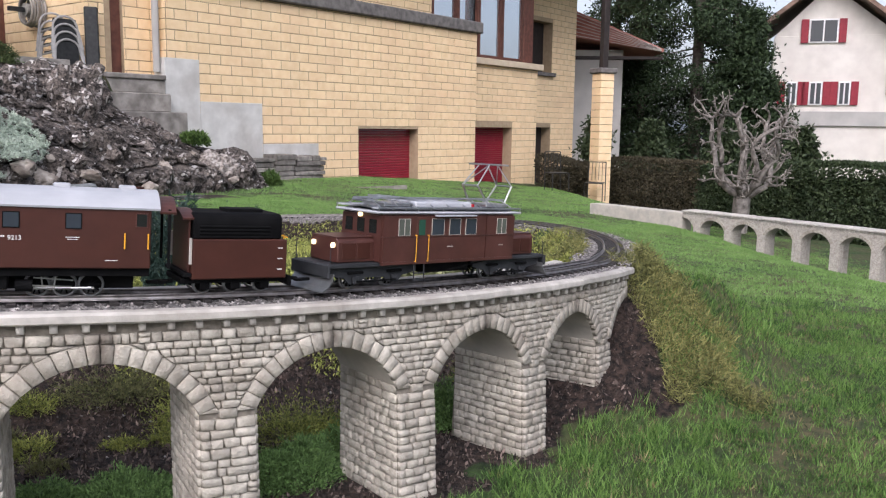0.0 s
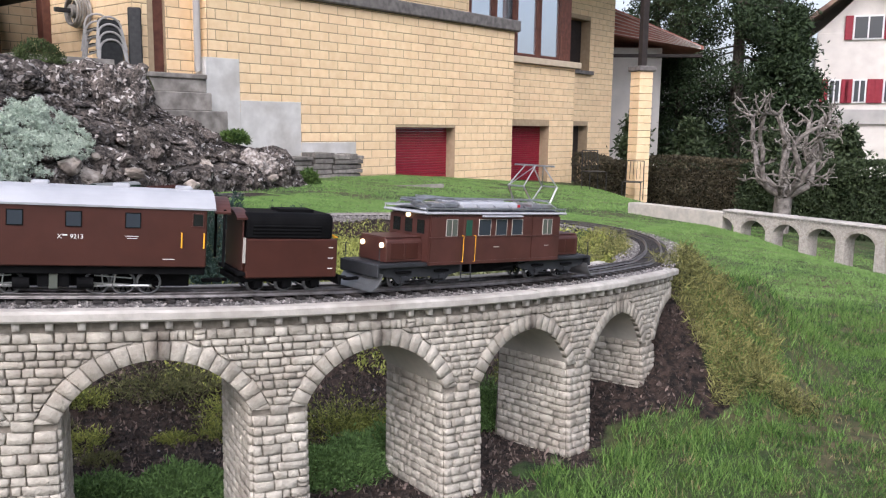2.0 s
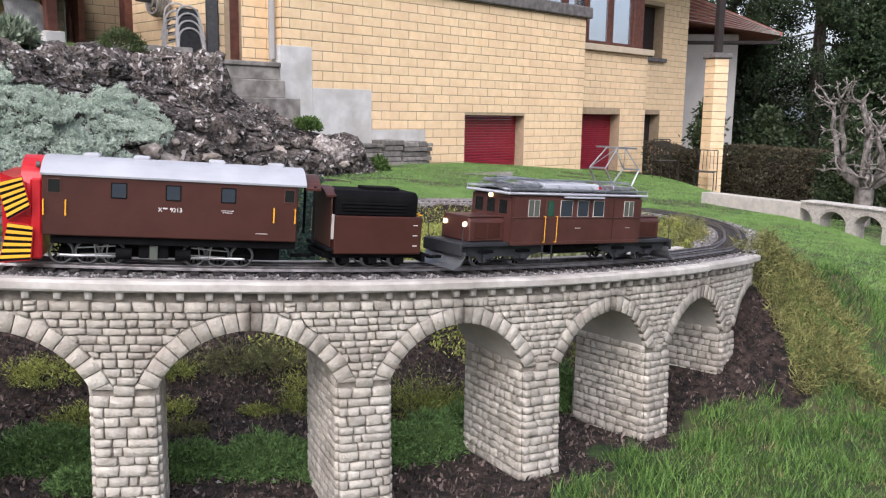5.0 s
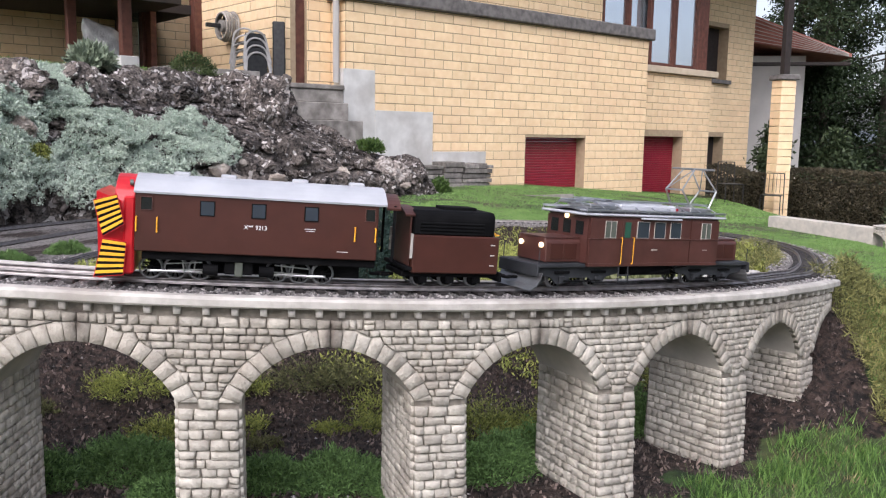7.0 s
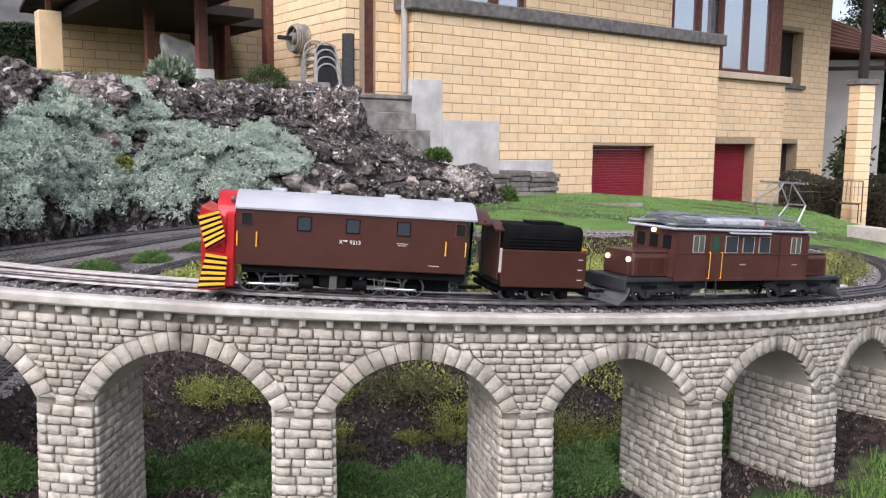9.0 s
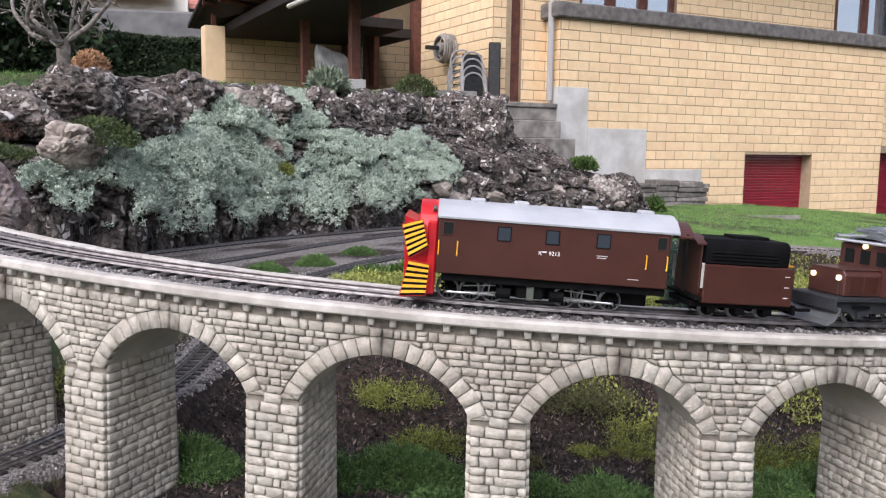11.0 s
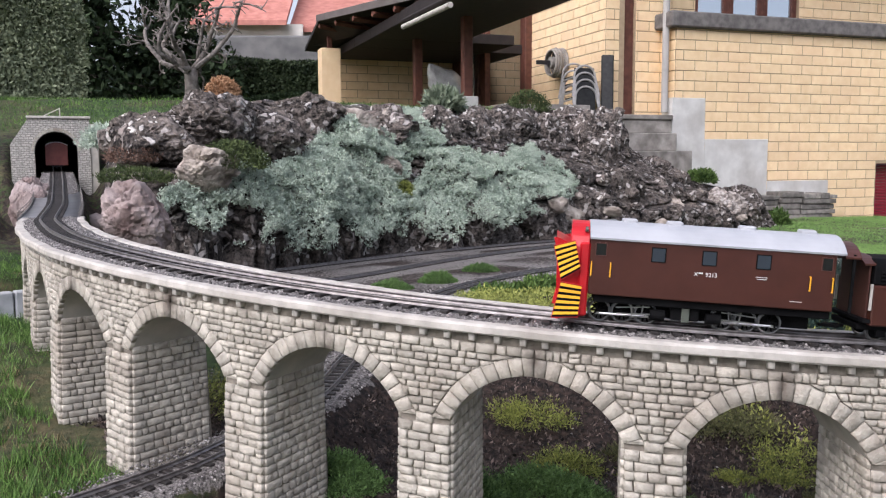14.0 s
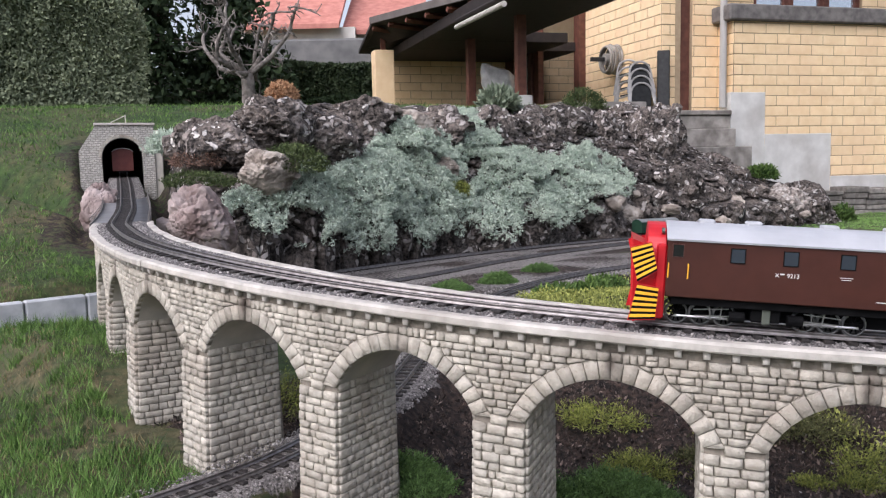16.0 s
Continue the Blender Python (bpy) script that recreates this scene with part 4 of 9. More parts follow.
def window_unit(x0, x1, y, z0, z1, n, label):
    w = new("window")
    w.parent = house
    tagged(w, label)
    step = (x1 - x0) / n
    for i in range(n):
        a, b = x0 + i * step, x0 + (i + 1) * step
        bm = box_bm(a, a + 0.09, y - 0.05, y + 0.05, z0, z1, 0.006)
        box_bm(b - 0.09, b, y - 0.05, y + 0.05, z0, z1, 0.006, bm)
        box_bm(a + 0.09, b - 0.09, y - 0.05, y + 0.05, z0, z0 + 0.09, 0.006, bm)
        box_bm(a + 0.09, b - 0.09, y - 0.05, y + 0.05, z1 - 0.09, z1, 0.006, bm)
        part("window_frame", bm, M_WOOD, w, "brown timber window frame")
        part("pane", box_bm(a + 0.09, b - 0.09, y - 0.008, y + 0.008, z0 + 0.09, z1 - 0.09), M_PANE, w, "glass pane coloured pale for the sky it reflects")
    return w


window_unit(6.6, 8.3, 0.80, 3.09, 4.7, 2, "large timber window above the cap")
window_unit(8.0, 9.75, 0.66, 2.47, 4.3, 2, "large brown timber window over the sill")
window_unit(0.85, 2.8, 0.85, 3.05, 4.8, 3, "timber window of the upper storey")
# near-black sheet added in place of the unlit rooms behind the windows
house_part("inner_wall", box_bm(0.2, 10.15, 1.6, 1.65, 2.4, 5.2), M_DARKWOOD_AND_SHADE, "near-black sheet standing in for the unlit rooms")
house_part("corner_post", box_bm(9.75, 10.15, 0.6, 0.85, 2.47, 4.6, 0.02), M_WOOD, "brown timber corner post")
house_part("roof", box_bm(-1.2, 14.6, -0.6, 9, 5.2, 5.45, 0.03), M_DARKWOOD_AND_SHADE, "dark timber roof overhang")
# strip of wall by the terrace, terrace wall with door leaf
brick_wall("terrace_wall", Matrix.Translation((-0.92, 0.35, 0)), 0.95, 1.4, 5.2, [(0.22, 0.48, 1.4, 5.2)])
house_part("door_leaf", box_bm(-0.70, -0.44, 0.40, 0.5, 1.5, 5.2, 0.01), M_WOOD, "brown timber door frame")
house_part("downpipe", cyl_bm(0.048, 0.048, 3.4, 12, Matrix.Translation((-0.10, 0.10, 1.7))), M_PLASTER2, "pale grey downpipe")
brick_wall("porch_wall", Matrix.Translation((-0.92, 2.75, 0)) @ Matrix.Rotation(radians(-90), 4, "Z"), 2.40, 1.4, 5.2)

# ---- rock garden ----


def rock_mat():
    """Brown tufa full of pale pebbles."""
    m, n, l, b = node_mat("pebbly_tufa", 0.95)
    geo = n.new("ShaderNodeNewGeometry")
    warp = n.new("ShaderNodeTexNoise")
    warp.inputs["Scale"].default_value, warp.inputs["Detail"].default_value = 9.0, 4.0
    l.new(geo.outputs["Position"], warp.inputs["Vector"])
    mv = n.new("ShaderNodeMix")
    mv.data_type = "VECTOR"
    mv.inputs["Factor"].default_value = 0.17
    l.new(geo.outputs["Position"], mv.inputs["A"])
    l.new(warp.outputs["Color"], mv.inputs["B"])
    vor = n.new("ShaderNodeTexVoronoi")
    vor.inputs["Scale"].default_value = 21.0
    turn = n.new("ShaderNodeMapping")
    turn.inputs["Rotation"].default_value, turn.inputs["Scale"].default_value = (0.5, 0.3, 0.9), (1.5, 0.75, 1.15)
    l.new(mv.outputs["Result"], turn.inputs["Vector"])
    l.new(turn.outputs["Vector"], vor.inputs["Vector"])
    base = n.new("ShaderNodeTexNoise")
    base.inputs["Scale"].default_value, base.inputs["Detail"].default_value = 7.0, 12.0
    base.inputs["Roughness"].default_value = 0.78
    l.new(geo.outputs["Position"], base.inputs["Vector"])
    grit = n.new("ShaderNodeTexNoise")
    grit.inputs["Scale"].default_value, grit.inputs["Detail"].default_value = 55.0, 6.0
    l.new(geo.outputs["Position"], grit.inputs["Vector"])
    both = n.new("ShaderNodeMix")
    both.inputs["Factor"].default_value = 0.33
    l.new(base.outputs["Fac"], both.inputs["A"])
    l.new(grit.outputs["Fac"], both.inputs["B"])
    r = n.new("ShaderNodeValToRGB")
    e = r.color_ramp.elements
    # near-black low end paints crevice shade, following the same noise as the relief
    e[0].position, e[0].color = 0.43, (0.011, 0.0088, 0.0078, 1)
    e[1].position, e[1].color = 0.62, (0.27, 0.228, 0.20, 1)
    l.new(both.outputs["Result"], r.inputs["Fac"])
    sep = n.new("ShaderNodeSeparateColor")
    l.new(vor.outputs["Color"], sep.inputs["Color"])
    pick = n.new("ShaderNodeMapRange")
    pick.inputs["From Min"].default_value, pick.inputs["From Max"].default_value = 0.52, 0.68
    l.new(sep.outputs["Red"], pick.inputs["Value"])
    near = n.new("ShaderNodeMapRange")
    near.inputs["From Min"].default_value, near.inputs["From Max"].default_value = 0.60, 0.46
    l.new(vor.outputs["Distance"], near.inputs["Value"])
    mul = n.new("ShaderNodeMath")
    mul.operation = "MULTIPLY"
    l.new(pick.outputs["Result"], mul.inputs[0])
    l.new(near.outputs["Result"], mul.inputs[1])
    peb = n.new("ShaderNodeValToRGB")
    peb.color_ramp.elements[0].color, peb.color_ramp.elements[1].color = (0.19, 0.15, 0.13, 1), (0.68, 0.64, 0.61, 1)
    l.new(sep.outputs["Green"], peb.inputs["Fac"])
    mix = n.new("ShaderNodeMix")
    mix.data_type = "RGBA"
    l.new(mul.outputs["Value"], mix.inputs["Factor"])
    l.new(r.outputs["Color"], mix.inputs["A"])
    l.new(peb.outputs["Color"], mix.inputs["B"])
    info = n.new("ShaderNodeObjectInfo")
    mr = n.new("ShaderNodeMapRange")
    mr.inputs["To Min"].default_value, mr.inputs["To Max"].default_value = 0.7, 1.15
    l.new(info.outputs["Random"], mr.inputs["Value"])
    h = n.new("ShaderNodeHueSaturation")
    l.new(mr.outputs["Result"], h.inputs["Value"])
    l.new(mix.outputs["Result"], h.inputs["Color"])
    l.new(h.outputs["Color"], b.inputs["Base Color"])
    add = n.new("ShaderNodeMath")
    add.operation = "ADD"
    l.new(mul.outputs["Value"], add.inputs[0])
    l.new(both.outputs["Result"], add.inputs[1])
    bp = n.new("ShaderNodeBump")
    bp.inputs["Strength"].default_value, bp.inputs["Distance"].default_value = 1.0, 0.035
    l.new(add.outputs["Value"], bp.inputs["Height"])
    l.new(bp.outputs["Normal"], b.inputs["Normal"])
    return m


M_TUFA = rock_mat()
M_CONGLO = surface("pebble_conglomerate", (0.07, 0.055, 0.048), (0.40, 0.35, 0.31), 30, 0.95, bump=1.0, bump_dist=0.02, stain=(0.60, 0.56, 0.52), stain_scale=22, stain_amount=0.8, fine=2.0)
M_PINK = surface("pink_marble_rock", (0.16, 0.12, 0.112), (0.42, 0.35, 0.33), 9, 0.85, bump=0.8, bump_dist=0.012, stain=(0.16, 0.10, 0.09), stain_scale=7, stain_amount=0.7)
M_PALEROCK = surface("pale_limestone", (0.28, 0.24, 0.20), (0.55, 0.49, 0.43), 12, 0.9, bump=0.9, bump_dist=0.012, stain=(0.14, 0.11, 0.09), stain_scale=9, stain_amount=0.8, vary=0.2)


def boulder(at, size, seed, mat, label, detail=4, rough=0.28):
    """A broken, uneven stone."""
    bm = bmesh.new()
    bmesh.ops.create_icosphere(bm, subdivisions=detail, radius=1.0)
    off = Vector((seed * 3.7, seed * 1.9, seed * 5.3))
    for v in bm.verts:
        d = v.co.normalized()
        k = 1 + rough * noise.noise(d * 1.3 + off) + rough * 0.5 * noise.noise(d * 2.7 + off) + 0.05 * noise.noise(d * 9 + off) + 0.04 * noise.noise(d * 21 + off)
        for scale, deep in ((1.7, 0.17), (4.2, 0.07)):      # broken faces and the cracks between them
            far, cells = noise.voronoi(d * scale + off)
            q = cells[0] - off
            lay = Vector((math.sin(q.x * 91 + q.y * 37), math.sin(q.y * 83 + q.z * 41), math.sin(q.z * 77 + q.x * 29)))
            k += deep * (0.35 * lay.x + (d * scale - q).dot(lay) * 0.7) - deep * 0.5 * math.exp(-((far[1] - far[0]) / 0.07) ** 2)
        # planes knocked off
        for j in range(4):
            nrm = Vector((math.sin(seed * 1.7 + j * 2.1), math.cos(seed * 2.3 + j * 1.3), math.sin(seed + j * 4.1))).normalized()
            q = d.dot(nrm) * k
            if q > 0.72:
                k *= 0.72 / q * 0.6 + 0.4
        v.co = Vector((d.x * size[0], d.y * size[1], d.z * size[2])) * k
    me = bpy.data.meshes.new("rock")
    bm.to_mesh(me)
    bm.free()
    me.materials.append(mat)
    ob = new("rock", me)
    ob.location = at
    ob.rotation_euler = (0, 0, seed * 1.3)
    return tagged(ob, label, "rock", "rocks of the rock garden")


FACE_LOW = spline([(-4.90, 3.30, 0.95), (-4.35, 2.92, 0.90), (-3.86, 2.78, 0.72), (-3.70, 3.3, 0.50), (-3.72, 4.3, 0.44), (-3.55, 5.2, 0.40), (-3.34, 6.2, 0.36), (-3.05, 7.2, 0.34),
                   (-2.8, 8.2, 0.30), (-2.5, 9.2, 0.22), (-2.15, 10.4, 0.12)], 0.05)
FACE_TOP = spline([(-4.98, 3.50, 1.22), (-4.68, 3.60, 1.34), (-4.35, 3.75, 1.40), (-4.35, 4.3, 1.44), (-4.35, 4.9, 1.44), (-4.35, 5.7, 1.45), (-4.35, 6.5, 1.48), (-4.4, 7.5, 1.52), (-4.4, 8.5, 1.56),
                   (-4.15, 9.2, 1.44), (-3.75, 9.9, 0.98), (-3.1, 10.5, 0.70)], 0.05)


def facets(u, v, scale, seed):
    """Broken rock: every cell of an uneven net is a tilted plane of its own; also the distance to the nearest crack."""
    a, b = np.asarray(u) * scale + seed * 3.1, np.asarray(v) * scale - seed * 5.7

    def h(i, j, k):
        q = np.sin(i * 127.1 + j * 311.7 + (seed + k) * 74.7) * 43758.5453
        return (q - np.floor(q)) * 2 - 1
    ia, ib = np.floor(a), np.floor(b)
    best, second, val = np.full(a.shape, 9.0), np.full(a.shape, 9.0), np.zeros(a.shape)
    for di in (-1, 0, 1):
        for dj in (-1, 0, 1):
            ci, cj = ia + di, ib + dj
            px, py = ci + 0.5 + 0.46 * h(ci, cj, 1), cj + 0.5 + 0.46 * h(ci, cj, 2)
            d = np.hypot(a - px, b - py)
            plane = 0.6 * h(ci, cj, 3) + 1.0 * (h(ci, cj, 4) * (a - px) + h(ci, cj, 5) * (b - py))
            near = d < best
            second = np.where(near, best, np.minimum(second, d))
            val, best = np.where(near, plane, val), np.where(near, d, best)
    return val, second - best


def face_point(s, w):
    """A place on the rock face: s from the tunnel to the house, w from foot to rim."""
    def pick(line):
        i = np.clip(s, 0, 1) * (len(line) - 1)
        a = np.floor(i).astype(int).clip(0, len(line) - 2)
        return line[a] + (line[a + 1] - line[a]) * (i - a)[..., None]
    lo, hi = pick(FACE_LOW), pick(FACE_TOP)
    p = lo + (hi - lo) * w[..., None]
    p[..., :2] = lo[..., :2] + (hi - lo)[..., :2] * (w**1.5)[..., None]
    p[..., 2] = lo[..., 2] + (hi - lo)[..., 2] * (w**0.72)
    y, z = p[..., 1], p[..., 2]
    x = p[..., 0]
    u, v = y * 0.80 - x * 0.30, z * 0.80 - x * 0.80      # the beds dip towards the tunnel
    f1, c1 = facets(u, v, 2.4, 21)
    f2, c2 = facets(u, v, 6.5, 22)
    f3, c3 = facets(u + 0.02 * f2, v, 17.0, 23)
    lump = 0.20 * np.abs(vnoise(y, z, 2.3, 21)) + 0.075 * f1 + 0.030 * f2 + 0.013 * f3 - 0.07 * np.exp(-((c1 / 0.06) ** 2)) - 0.018 * np.exp(-((c2 / 0.08) ** 2)) + 0.05 * np.abs(vnoise(y, z, 9, 24)) + 0.016 * vnoise(y, z, 30, 27) + 0.008 * vnoise(y, z, 70, 28) + 0.08
    edge = np.minimum(1, 8 * (1 - w))
    p[..., 0] += (lump - 0.04) * edge
    p[..., 1] -= (lump - 0.04) * 0.5 * edge
    p[..., 2] += 0.05 * vnoise(y * 1.3, y * 0.7, 3, 25) * w
    return p


def rock_face():
    ns, nw = 900, 150
    s, w = np.meshgrid(np.linspace(0, 1, ns), np.linspace(-0.0, 1, nw))
    p = face_point(s, w)
    back = p[-1].copy()
    back[:, 0] -= 0.5
    back[:, 2] -= 0.12
    foot = p[0].copy()
    foot[:, 2] -= 0.35
    p = np.concatenate([foot[None], p, back[None]])
    i = (np.arange(nw + 1)[:, None] * ns + np.arange(ns - 1)[None]).ravel()
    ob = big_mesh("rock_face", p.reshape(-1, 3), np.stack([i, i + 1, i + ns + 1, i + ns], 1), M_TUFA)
    tagged(ob, "dark pebbly tufa rock face of the raised bed", "rock face", kind="structure")


rock_face()
ROCKS = [
    ((-3.22, 2.19, 0.79), (0.13, 0.14, 0.15), M_PINK, "pink and grey marbled boulder beside the track"),
    ((-4.06, 2.97, 1.14), (0.25, 0.24, 0.16), M_TUFA, "dark overhanging tufa rock"),
    ((-4.02, 3.39, 1.235), (0.31, 0.30, 0.19), M_TUFA, "dark brown tufa rock with pale pebbles"),
    ((-3.63, 2.98, 0.98), (0.16, 0.15, 0.13), M_PALEROCK, "pale layered limestone rock"),
    ((-3.88, 3.75, 1.17), (0.20, 0.19, 0.17), M_TUFA, "purple-brown pebbly tufa rock"),
    ((-4.14, 4.32, 1.31), (0.20, 0.30, 0.16), M_TUFA, "grey-brown pebbly tufa rock on the rim"),
    ((-4.02, 4.72, 1.25), (0.18, 0.22, 0.15), M_PALEROCK, "pale weathered limestone on the rim"),
    ((-4.08, 5.10, 1.27), (0.23, 0.31, 0.17), M_TUFA, "dark brown tufa rock with pale pebbles"),
    ((-4.12, 5.90, 1.25), (0.28, 0.38, 0.21), M_TUFA, "dark brown tufa rock with pale pebbles"),
    ((-4.12, 6.70, 1.27), (0.28, 0.36, 0.23), M_TUFA, "grey-brown pebbly tufa rock"),
    ((-4.15, 7.55, 1.25), (0.30, 0.41, 0.27), M_TUFA, "dark brown tufa rock with pale pebbles"),
    ((-3.66, 8.45, 1.08), (0.36, 0.46, 0.50), M_TUFA, "tall dark slab of pebbly tufa"),
    ((-3.22, 9.2, 0.74), (0.30, 0.34, 0.30), M_TUFA, "rough dark tufa boulder"),
    ((-2.84, 9.45, 0.46), (0.13, 0.15, 0.24), M_PALEROCK, "warm pale limestone boulder"),
    ((-2.46, 9.80, 0.46), (0.36, 0.32, 0.28), M_TUFA, "pebbly conglomerate boulder by the lawn"),
    ((-3.98, 2.20, 0.81), (0.075, 0.085, 0.12), M_PINK, "pinkish boulder below the tunnel portal"),
    ((-4.22, 2.36, 0.86), (0.08, 0.08, 0.09), M_PINK, "pinkish boulder below the tunnel portal"),
    ((-3.62, 6.95, 0.80), (0.20, 0.26, 0.28), M_TUFA, "smooth grey rock in the face"),
]
ROCKS += [
    ((-3.90, 5.63, 1.25), (0.24, 0.27, 0.20), M_TUFA, "grey-brown pebbly tufa rock on the rim"),
    ((-3.97, 6.40, 1.25), (0.20, 0.22, 0.24), M_TUFA, "dark tufa rock with pale flecks"),
    ((-3.92, 6.98, 1.33), (0.26, 0.30, 0.20), M_TUFA, "broad grey tufa rock on the rim"),
    ((-3.86, 7.61, 1.24), (0.22, 0.22, 0.25), M_TUFA, "brown mossy tufa rock"),
    ((-3.48, 7.96, 1.06), (0.24, 0.27, 0.38), M_TUFA, "tall dark slab of pebbly tufa"),
    ((-3.98, 8.50, 1.38), (0.28, 0.28, 0.22), M_TUFA, "dark tufa block beside the steps"),
    ((-3.24, 6.95, 0.62), (0.20, 0.28, 0.20), M_TUFA, "low grey tufa block"),
    ((-3.08, 7.70, 0.74), (0.18, 0.22, 0.22), M_TUFA, "low grey tufa block"),
    ((-2.92, 8.20, 0.66), (0.18, 0.20, 0.18), M_TUFA, "rough tufa block with pale flecks"),
    ((-2.60, 9.45, 0.44), (0.25, 0.27, 0.24), M_CONGLO, "round conglomerate boulder of pale pebbles"),
    ((-2.70, 8.15, 0.48), (0.09, 0.10, 0.16), M_PALEROCK, "warm pale limestone boulder"),
    ((-3.19, 6.65, 0.54), (0.10, 0.13, 0.08), M_PALEROCK, "pale flat stone at the foot of the rocks"),
    ((-3.98, 5.05, 1.22), (0.09, 0.10, 0.17), M_PALEROCK, "warm brown limestone between the plants"),
    ((-3.74, 4.77, 0.98), (0.10, 0.10, 0.08), M_PALEROCK, "warm brown limestone between the plants"),
]
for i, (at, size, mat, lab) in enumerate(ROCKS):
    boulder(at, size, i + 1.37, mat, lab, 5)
random.seed(5)
for i in range(20):
    s = random.uniform(0.52, 0.97)
    p = face_point(np.array(s), np.array(random.uniform(0.0, 0.30)))
    r = random.uniform(0.03, 0.085)
    boulder((p[0] + 0.06, p[1], p[2] + r * 0.3), (r, r * random.uniform(0.8, 1.3), r * random.uniform(0.6, 0.9)), 30 + i, random.choice((M_PALEROCK, M_TUFA, M_TUFA)), "small loose stone at the foot of the rocks", 3)
for i in range(12):
    x, y = -3.0 - 0.10 * i + random.uniform(-0.1, 0.1), 1.95 + 0.055 * i + random.uniform(-0.05, 0.25)
    r = random.uniform(0.03, 0.07)
    boulder((x, y, float(ground_z(x, y)) + r * 0.4), (r, r * 1.1, r * 0.8), 70 + i, random.choice((M_PALEROCK, M_PINK)), "small loose stone beside the track", 3)

# ---- tunnel portal ----


def tunnel():
    t = thing("tunnel_portal", pose(-5.093, 3.072, 0.93, 0, 0, 56), "grey cast-stone tunnel portal with a dark arched mouth", "tunnel portal")
    # local: x across, -y towards the garden
    w, h, r, leg = 0.225, 0.36, 0.122, 0.160
    c = 0.030
    out = [(-w, -0.25), (-w, 0.20), (-0.12, h), (w, h), (w, -0.25)]
    arch = [(c + r, -0.25), (c + r, leg)] + [(c + r * math.cos(a), leg + r * math.sin(a)) for a in np.linspace(0, math.pi, 15)[1:-1]] + [(c - r, leg), (c - r, -0.25)]
    bm = bmesh.new()
    poly = out + arch
    for y, flip in ((0.0, False), (0.12, True)):
        vs = [bm.verts.new((x, y, z)) for x, z in poly]
        bm.faces.new(vs if flip else vs[::-1])
        if flip:
            back = vs
        else:
            front = vs
    k = len(poly)
    for i in range(k):
        bm.faces.new((front[i], front[(i + 1) % k], back[(i + 1) % k], back[i]))
    bmesh.ops.recalc_face_normals(bm, faces=bm.faces[:])
    block = surface("portal_stone", (0.34, 0.325, 0.295), (0.62, 0.59, 0.54), 55, 0.95, bump=1.0, bump_dist=0.006)
    n, l = block.node_tree.nodes, block.node_tree.links
    tc, turn, br, mx = n.new("ShaderNodeTexCoord"), n.new("ShaderNodeMapping"), n.new("ShaderNodeTexBrick"), n.new("ShaderNodeMix")
    turn.inputs["Rotation"].default_value = (radians(-90), 0, 0)
    l.new(tc.outputs["Object"], turn.inputs["Vector"])
    wob, addv = n.new("ShaderNodeTexNoise"), n.new("ShaderNodeMix")
    wob.inputs["Scale"].default_value = 24.0
    addv.data_type = "VECTOR"
    addv.inputs["Factor"].default_value = 0.018
    l.new(turn.outputs["Vector"], wob.inputs["Vector"])
    l.new(turn.outputs["Vector"], addv.inputs["A"])
    l.new(wob.outputs["Color"], addv.inputs["B"])
    l.new(addv.outputs["Result"], br.inputs["Vector"])
    br.inputs["Scale"].default_value, br.inputs["Mortar Size"].default_value = 18.0, 0.035
    mx.data_type = "RGBA"
    shell = n["Principled BSDF"]
    l.new(br.outputs["Fac"], mx.inputs["Factor"])
    l.new(shell.inputs["Base Color"].links[0].from_socket, mx.inputs["A"])
    mx.inputs["B"].default_value = (0.24, 0.225, 0.205, 1)
    l.new(mx.outputs["Result"], shell.inputs["Base Color"])
    part("wall", bm, block, t)
    for i in range(13):
        a0, a1 = math.pi * i / 13 + 0.02, math.pi * (i + 1) / 13 - 0.02
        q = [(c + rr * math.cos(a), leg + rr * math.sin(a)) for rr, a in ((r, a0), (r + 0.02, a0), (r + 0.02, a1), (r, a1))]
        part("voussoir", prism_bm(q, "y", -0.006, 0.02, bevel=0.0015), M_STONE, t)
    part("coping", box_bm(-0.13, w + 0.008, -0.012, 0.13, h, h + 0.016, 0.003), M_COPING, t, "pale coping slab")
    # bore
    bm = bmesh.new()
    prof = [(c + x, z) for x, z in [(r, -0.3), (r, leg)] + [(r * math.cos(a), leg + r * math.sin(a)) for a in np.linspace(0, math.pi, 15)[1:-1]] + [(-r, leg), (-r, -0.3)]]
    lo, hi = [bm.verts.new((x, 0.10, z)) for x, z in prof], [bm.verts.new((x, 1.3, z)) for x, z in prof]
    for i in range(len(prof) - 1):
        bm.faces.new((lo[i], lo[i + 1], hi[i + 1], hi[i]))
    bm.faces.new(hi)
    part("bore", bm, M_MORTAR, t, "dark tunnel bore")
    bm = bar_bm((0.06, 0.05, h + 0.01), (0.06, 0.05, h + 0.07), 0.004)
    bar_bm((-0.03, 0.05, h + 0.02), (0.06, 0.05, h + 0.065), 0.003, 6, bm)
    part("bracket", bm, M_COPING, t, "small grey wire bracket")
    part("wing", box_bm(w - 0.002, w + 0.05, 0.01, 0.09, -0.2, h - 0.03, 0.004), M_SOFFIT, t, "grey wing wall")


